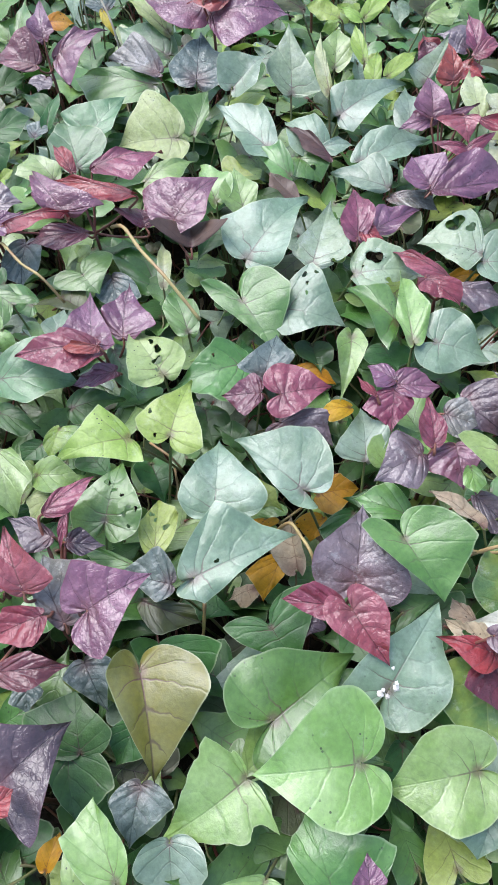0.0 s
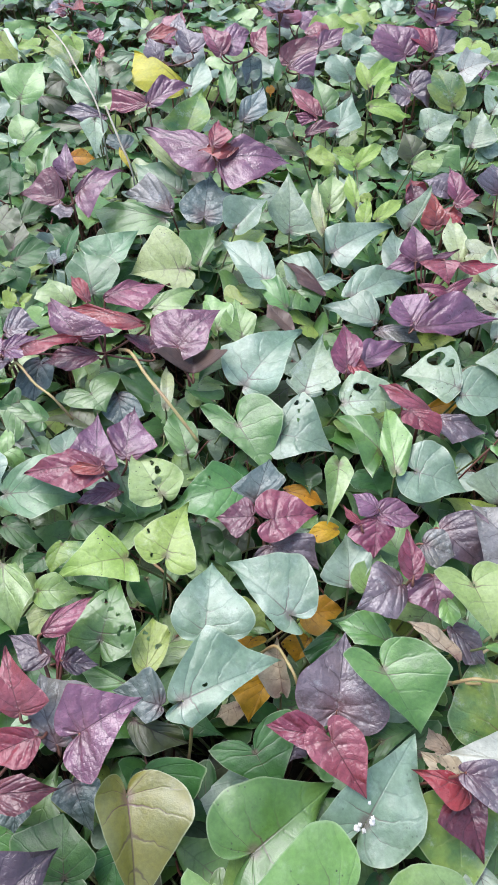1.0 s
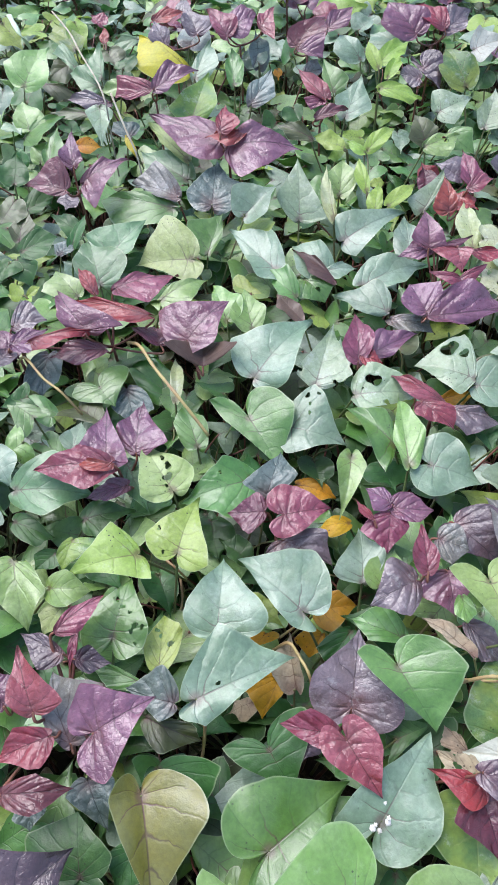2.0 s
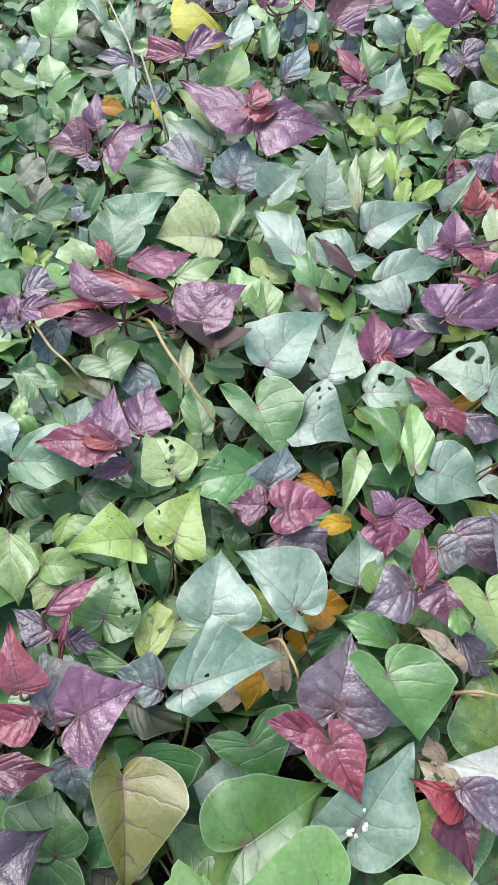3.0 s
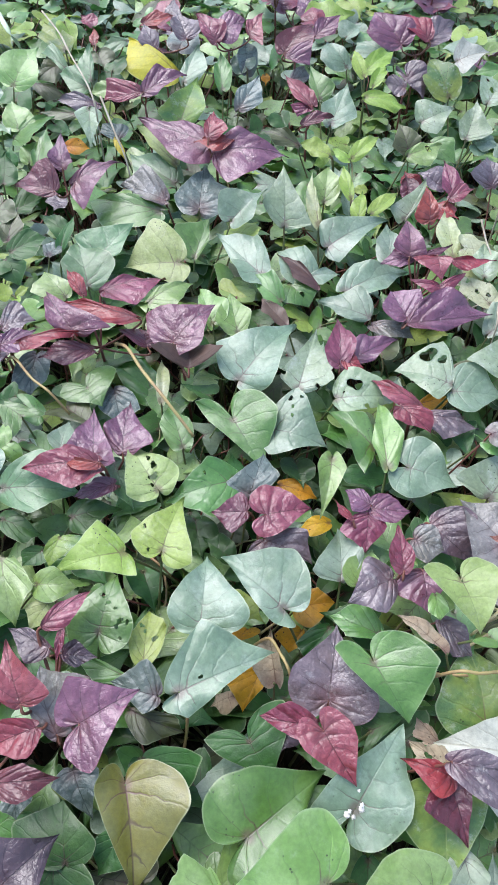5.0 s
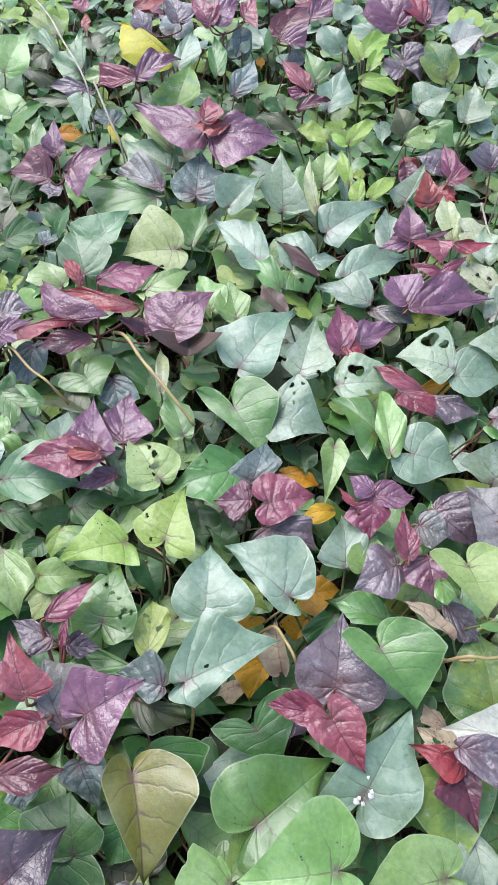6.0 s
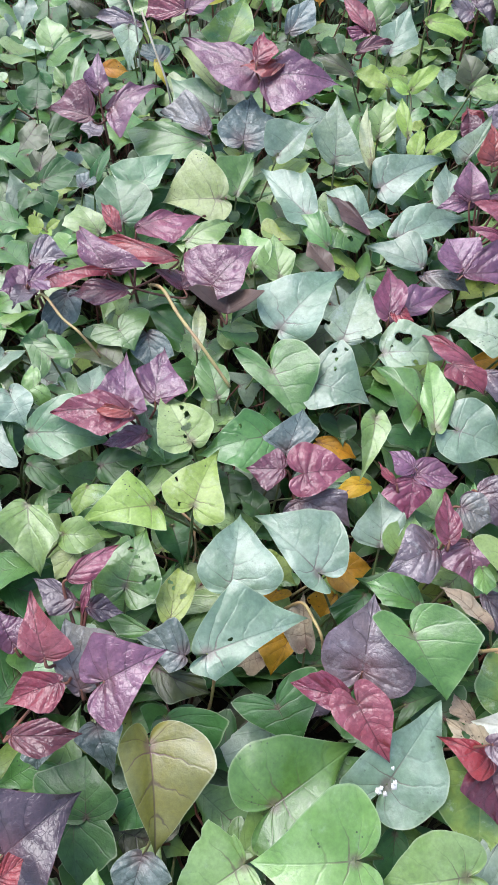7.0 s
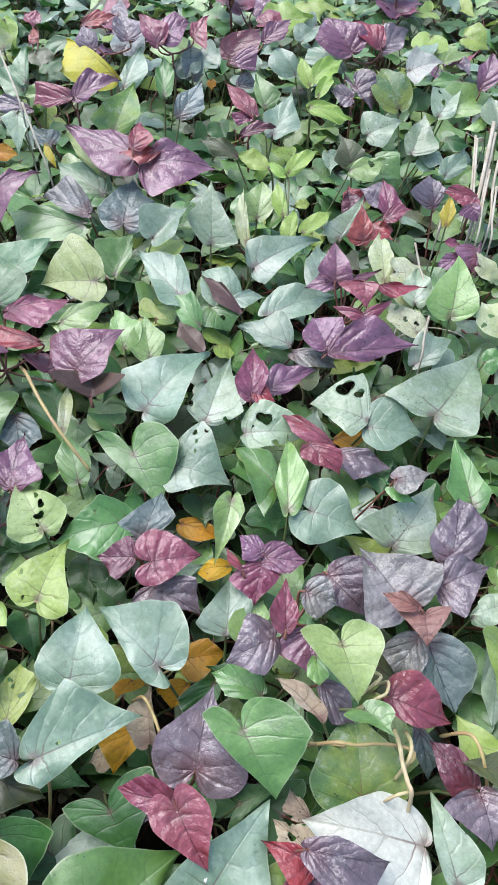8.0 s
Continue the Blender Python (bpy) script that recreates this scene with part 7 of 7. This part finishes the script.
set_leaf("g", 0.1120, 0.0094, 0.2470, 4.3, -10.0, 20.5, 0.0561, (0.364, 0.721), (0.862, 0.347), 5290, 0.2, 14.0, 0.125, -0.283, 0.45, 0.5)
set_leaf("b", 0.2136, 0.0605, 0.2570, -17.0, 1.3, 154.7, 0.0270, (0.510, 0.224), (0.857, 0.560), 5291, 0.2, 17.2, 0.097, -0.034, 0.45, 0.5)
set_leaf("yo", -0.0845, 0.0252, 0.2220, 5.3, 1.2, -16.0, 0.0239, (0.378, 0.365), (0.314, 0.719), 5292, 0.2, 18.1, 0.153, -0.113, 1, 0.85)
set_leaf("gl", 0.0652, 0.0241, 0.2720, -13.2, -8.3, 146.0, 0.0293, (0.674, -0.051), (0.772, 0.707), 5293, 0.2, 14.3, 0.123, -0.015, 0.45, 0.5)
tuft = start_plant("purple_shoot", "p")
set_leaf("dp", -0.1096, 0.0690, 0.2820, -1.7, 11.6, -45.7, 0.0606, (0.664, 0.162), (0.689, -0.009), 5294, 0.1, 17.7, 0.106, -0.130, 0.6, 0.5, plant=tuft)
set_leaf("r", -0.1031, 0.0556, 0.3020, -2.7, 12.4, -45.1, 0.0182, (0.530, 0.709), (0.543, 0.444), 5295, 0.2, 17.6, 0.061, 0.063, 0.45, 0.5, plant=tuft)
finish_plant(tuft)
tuft = start_plant("purple_shoot", "p")
set_leaf("p", 0.1271, 0.0187, 0.2820, 2.3, 3.0, 0.4, 0.0221, (0.495, 0.256), (0.486, 0.331), 5296, 0.2, 13.3, 0.065, -0.086, 0.45, 0.5, plant=tuft)
finish_plant(tuft)
blade("straw", .0021, [(0.470, 1.091, 0.336), (0.463, 1.031, 0.317), (0.457, 0.986, 0.298)])
blade("straw", .0019, [(0.471, 1.082, 0.336), (0.459, 0.991, 0.314), (0.452, 0.931, 0.294)])
blade("straw", .0024, [(0.501, 1.101, 0.337), (0.481, 1.019, 0.316), (0.464, 0.944, 0.295)])
blade("straw", .0022, [(0.510, 1.081, 0.336), (0.487, 0.994, 0.314), (0.477, 0.927, 0.294)])
blade("straw", .0016, [(0.480, 1.010, 0.330), (0.467, 0.954, 0.311), (0.457, 0.902, 0.292)])
blade("straw", .0014, [(0.456, 1.095, 0.337), (0.477, 1.107, 0.323), (0.496, 1.125, 0.309)])
blade("straw", .0022, [(0.405, 0.922, 0.324), (0.402, 0.906, 0.307), (0.400, 0.896, 0.292)])
blade("straw", .0018, [(0.484, 0.972, 0.327), (0.475, 0.919, 0.308), (0.473, 0.891, 0.292)])
blade("straw", .0016, [(0.357, 0.839, 0.321), (0.364, 0.815, 0.305), (0.372, 0.781, 0.287)])
blade("straw", .0016, [(0.363, 0.711, 0.313), (0.359, 0.690, 0.296), (0.357, 0.668, 0.280)])
runner("vine", .0016, [(0.219, 0.242, 0.255), (0.242, 0.241, 0.285), (0.260, 0.240, 0.285), (0.277, 0.242, 0.285), (0.297, 0.241, 0.285), (0.305, 0.237, 0.285), (0.302, 0.230, 0.285), (0.297, 0.228, 0.255)])
runner("pale", .0019, [(0.294, 0.256, 0.272), (0.290, 0.238, 0.302), (0.291, 0.227, 0.302), (0.294, 0.213, 0.302), (0.296, 0.206, 0.302), (0.299, 0.196, 0.272)])
runner("pale", .0017, [(0.304, 0.256, 0.269), (0.300, 0.240, 0.299), (0.296, 0.228, 0.299), (0.292, 0.220, 0.269)])
runner("pale", .0014, [(0.276, 0.201, 0.264), (0.286, 0.205, 0.294), (0.296, 0.208, 0.294), (0.303, 0.214, 0.264)])
runner("pale", .0015, [(0.271, 0.304, 0.272), (0.279, 0.290, 0.302), (0.272, 0.282, 0.302), (0.263, 0.278, 0.272)])
runner("pale", .0014, [(0.259, 0.268, 0.270), (0.274, 0.272, 0.300), (0.283, 0.277, 0.300), (0.285, 0.286, 0.300), (0.280, 0.291, 0.270)])
runner("vine", .0017, [(0.335, 0.256, 0.262), (0.349, 0.252, 0.292), (0.357, 0.234, 0.292), (0.367, 0.208, 0.262)])
runner("vine", .0021, [(-0.111, 0.629, 0.265), (-0.089, 0.595, 0.293), (-0.067, 0.562, 0.291), (-0.038, 0.524, 0.290), (-0.004, 0.495, 0.260)])
runner("vine", .0017, [(-0.240, 0.597, 0.257), (-0.218, 0.578, 0.286), (-0.191, 0.549, 0.284), (-0.167, 0.530, 0.284), (-0.149, 0.524, 0.254)])
runner("vine", .0016, [(0.071, 0.277, 0.222), (0.084, 0.274, 0.252), (0.094, 0.261, 0.252), (0.102, 0.246, 0.252), (0.107, 0.238, 0.222)])
runner("vine", 0.0014, [(0.077, 0.298, 0.198), (0.091, 0.309, 0.198), (0.104, 0.312, 0.215)])
runner("vine", 0.0014, [(0.223, 0.241, 0.276), (0.241, 0.243, 0.268), (0.252, 0.240, 0.278)])
runner("vine", 0.0016, [(0.015, 0.209, 0.235), (0.013, 0.195, 0.205), (0.009, 0.184, 0.178)])
runner("vine", 0.0014, [(-0.049, 0.375, 0.215), (-0.029, 0.358, 0.220), (-0.018, 0.354, 0.203)])
runner("vine", 0.0013, [(-0.026, 0.360, 0.192), (-0.021, 0.333, 0.195), (-0.026, 0.316, 0.184)])
blade("grass", 0.005, [(-0.438, 1.385, 0.345), (-0.406, 1.327, 0.337), (-0.398, 1.344, 0.300)])
blade("straw", 0.0018, [(-0.338, 1.326, 0.372), (-0.292, 1.247, 0.370), (-0.258, 1.171, 0.369), (-0.204, 1.060, 0.357)])
blade("straw", 0.0016, [(-0.175, 0.994, 0.388), (-0.154, 0.956, 0.361), (-0.135, 0.928, 0.327)])
blade("straw", 0.0032, [(0.501, 1.123, 0.342), (0.476, 1.022, 0.322), (0.458, 0.943, 0.281)])
blade("straw", 0.0016, [(0.315, 0.676, 0.268), (0.353, 0.770, 0.257), (0.384, 0.755, 0.245)])
blade("straw", 0.0014, [(0.335, 0.726, 0.258), (0.385, 0.765, 0.245), (0.430, 0.734, 0.255)])
blade("straw", 0.0014, [(0.330, 0.774, 0.262), (0.380, 0.786, 0.245), (0.416, 0.763, 0.239)])
dropping("chalk", 0.002, [(0.153, 0.135, 0.288), (0.153, 0.137, 0.293), (0.144, 0.133, 0.290), (0.142, 0.131, 0.288), (0.150, 0.145, 0.301), (0.147, 0.130, 0.286)])


# ---- the rest of the bed: lower leaves in the gaps, and the same crop around ----
def in_middle(x, y):
    """The stretch of the bed whose upper leaves are set one by one."""
    return -0.14 < y < 1.32 and -0.17 - 0.27 * y < x < 0.30 + 0.30 * y


def join_stuff(name, label, category, group, pieces, slots):
    """ONE mesh of many small pieces: (mesh, pose, slot)."""
    verts, faces, uv1, uv2, which = [], [], [], [], []
    for me, m, slot in pieces:
        base = len(verts)
        verts.extend(tuple(m @ v.co) for v in me.vertices)
        a = me.uv_layers.get("UVMap")
        b = me.uv_layers.get("rays")
        for poly in me.polygons:
            faces.append([base + v for v in poly.vertices])
            which.append(slot)
            for i in poly.loop_indices:
                uv1.extend(a.data[i].uv if a else (0.3, 0.3))
                uv2.extend(b.data[i].uv if b else (0.3, 0.3))
    me = bpy.data.meshes.new(name)
    me.from_pydata(verts, [], faces)
    for key, data in (("UVMap", uv1), ("rays", uv2)):
        me.uv_layers.new(name=key).data.foreach_set("uv", data)
    for m in slots:
        me.materials.append(m)
    me.polygons.foreach_set("material_index", which)
    me.polygons.foreach_set("use_smooth", [True] * len(faces))
    me.update()
    return tagged(new(name, me), label, category, group, "stuff")


BARE = ((0.101, 0.19, 0.028), (0.044, 0.22, 0.024), (0.088, 0.278, 0.026), (0.121, 0.341, 0.02))  # spots where the soil shows


def fill_bed():
    rnd = random.Random(11)
    kinds = ("d", "g", "b", "l", "o", "gl")
    stock = {}
    for kind in kinds:
        stock[kind] = []
        for i in range(5):
            length = (0.058, 0.050, 0.064, 0.045, 0.054)[i]
            w = length * rnd.uniform(0.46, 0.56)
            stock[kind].append(blade_mesh("blade", length, w, w * rnd.uniform(0.9, 1.1), 900 + i * 17 + ord(kind[0]), ("heart", "heart", "arrow", "heart", "arrow")[i], (None, None), rnd.uniform(5, 18), rnd.uniform(0.1, 0.25), 0.04, crumple=0.012, res=(14, 4)))
    stalks = [tube_mesh("petiole", [(0, 0, -0.0006), (0.002, -0.010, -0.014), (rnd.uniform(-.02, .02), -0.03, -0.06), (rnd.uniform(-.03, .03), -0.05, -0.16)], 0.0011, STALK["green"], 1.4, 5, 3) for _ in range(5)]
    under, around = [], []
    for layer in range(2):
        step = 0.033 if layer else 0.044
        y = -0.35
        while y < 2.5:
            x = -1.1 + rnd.uniform(0, step)
            while x < 1.35:
                px, py = x + rnd.uniform(-.02, .02), y + rnd.uniform(-.02, .02)
                x += step
                inner = in_middle(px, py)
                low = inner or layer == 0
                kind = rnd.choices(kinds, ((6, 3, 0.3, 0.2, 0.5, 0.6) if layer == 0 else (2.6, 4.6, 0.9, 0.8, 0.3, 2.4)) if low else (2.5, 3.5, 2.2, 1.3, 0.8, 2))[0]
                z = (rnd.uniform(0.10, 0.165) if layer == 0 else rnd.uniform(0.165, 0.218)) if low else rnd.uniform(0.22, 0.30)
                if inner and rnd.random() < (0.15 if layer == 0 else 0.12):
                    continue
                if any((px - a) ** 2 + (py - b) ** 2 < c * c for a, b, c in BARE):
                    continue
                if inner and layer:
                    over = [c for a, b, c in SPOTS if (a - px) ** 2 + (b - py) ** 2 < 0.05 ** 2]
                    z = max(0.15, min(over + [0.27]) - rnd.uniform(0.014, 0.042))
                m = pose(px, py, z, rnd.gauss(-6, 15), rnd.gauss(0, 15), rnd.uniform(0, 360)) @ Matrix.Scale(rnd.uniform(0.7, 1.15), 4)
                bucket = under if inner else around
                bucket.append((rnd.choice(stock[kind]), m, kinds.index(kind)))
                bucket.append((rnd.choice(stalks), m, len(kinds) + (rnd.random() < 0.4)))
            y += step
    # the crop goes on outward with a ragged margin
    coarse = {k: [blade_mesh("blade", 0.075, 0.036, 0.036, 950 + i, "heart", (None, None), 12, 0.2, 0.05, res=(8, 2)) for i in range(2)] for k in kinds}
    y = -1.3
    while y < 4.2:
        x = -2.4
        while x < 2.7:
            px, py = x + rnd.uniform(-.03, .03), y + rnd.uniform(-.03, .03)
            x += 0.06
            if -1.1 < px < 1.35 and -0.35 < py < 2.5:
                continue
            rim = min(px + 2.4, 2.7 - px, py + 1.3, 4.2 - py)
            if rim < 0.45 + 0.5 * noise.noise(Vector((px * 2, py * 2, 1))) + 0.25 * noise.noise(Vector((px * 7, py * 7, 2))):
                continue
            kind = rnd.choices(kinds, (2.5, 3.5, 2.2, 1.3, 0.8, 2))[0]
            m = pose(px, py, rnd.uniform(0.14, 0.28), rnd.gauss(-6, 15), rnd.gauss(0, 15), rnd.uniform(0, 360)) @ Matrix.Scale(rnd.uniform(0.8, 1.25), 4)
            around.append((rnd.choice(coarse[kind]), m, kinds.index(kind)))
            around.append((stalks[0], m, len(kinds)))
        y += 0.06
    slots = [LEAF[k] for k in kinds] + [STALK["green"], STALK["red"]]
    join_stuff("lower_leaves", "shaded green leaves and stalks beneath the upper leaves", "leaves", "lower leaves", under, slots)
    join_stuff("surrounding_leaves", "green heart-shaped leaves of the crop all around", "leaves", "outer leaves", around, slots)


fill_bed()


def fill_shoots():
    """Purple shoots in the crop around the middle."""
    rnd = random.Random(5)
    sid = 2000
    for _ in range(60):
        x, y = rnd.uniform(-1.0, 1.25), rnd.uniform(-0.3, 2.4)
        if in_middle(x, y):
            continue
        tuft = start_plant("purple_shoot", "p")
        for i in range(5):
            sid += 1
            turn = i * 72 + rnd.uniform(-20, 20)
            a = radians(turn)
            size = rnd.uniform(0.035, 0.06)
            leaf(rnd.choice(("p", "p", "m", "gp", "r")), x - 0.012 * math.sin(a), y + 0.012 * math.cos(a), rnd.uniform(0.29, 0.35), rnd.uniform(-5, 30), rnd.gauss(0, 12), turn, size, size * 0.48, size * 0.48, 0.05, 0.05, sid, plant=tuft)
        finish_plant(tuft)


fill_shoots()


def litter():
    """Dead leaves and bits of stem on the soil."""
    rnd = random.Random(21)
    meshes = [blade_mesh("dry_leaf", 0.045, 0.02, 0.018, 3000 + i, "heart", (None, None), rnd.uniform(10, 35), 0.3, 0.09, mat=LEAF["dry"]) for i in range(5)]
    for _ in range(110):
        x, y = rnd.uniform(-0.5, 0.8), rnd.uniform(-0.1, 1.6)
        ob = new("dry_leaf", rnd.choice(meshes))
        ob.matrix_basis = pose(x, y, ground_height(x, y) + 0.012, rnd.gauss(0, 18), rnd.gauss(0, 18), rnd.uniform(0, 360)) @ Matrix.Scale(rnd.uniform(0.6, 1.2), 4)
        tagged(ob, "brown dry curled leaf lying on the soil", "dead leaf", "leaf litter")
    for i in range(70):
        x, y, a = rnd.uniform(-0.5, 0.8), rnd.uniform(-0.1, 1.6), rnd.uniform(0, 6.28)
        pts = []
        for k in range(4):
            a += rnd.uniform(-0.5, 0.5)
            px, py = x + 0.045 * k * math.cos(a), y + 0.045 * k * math.sin(a)
            pts.append((px - x, py - y, ground_height(px, py) + 0.02 + 0.045 * rnd.random()))
        ob = new("vine_stem", tube_mesh("vine_stem", pts, rnd.uniform(0.0013, 0.0024), STALK[rnd.choice(("dark", "red", "green"))], 0.8, 6, 4))
        ob.location = (x, y, 0)
        tagged(ob, "dark creeping vine stem near the soil", "vine stem", "vine stems")


litter()
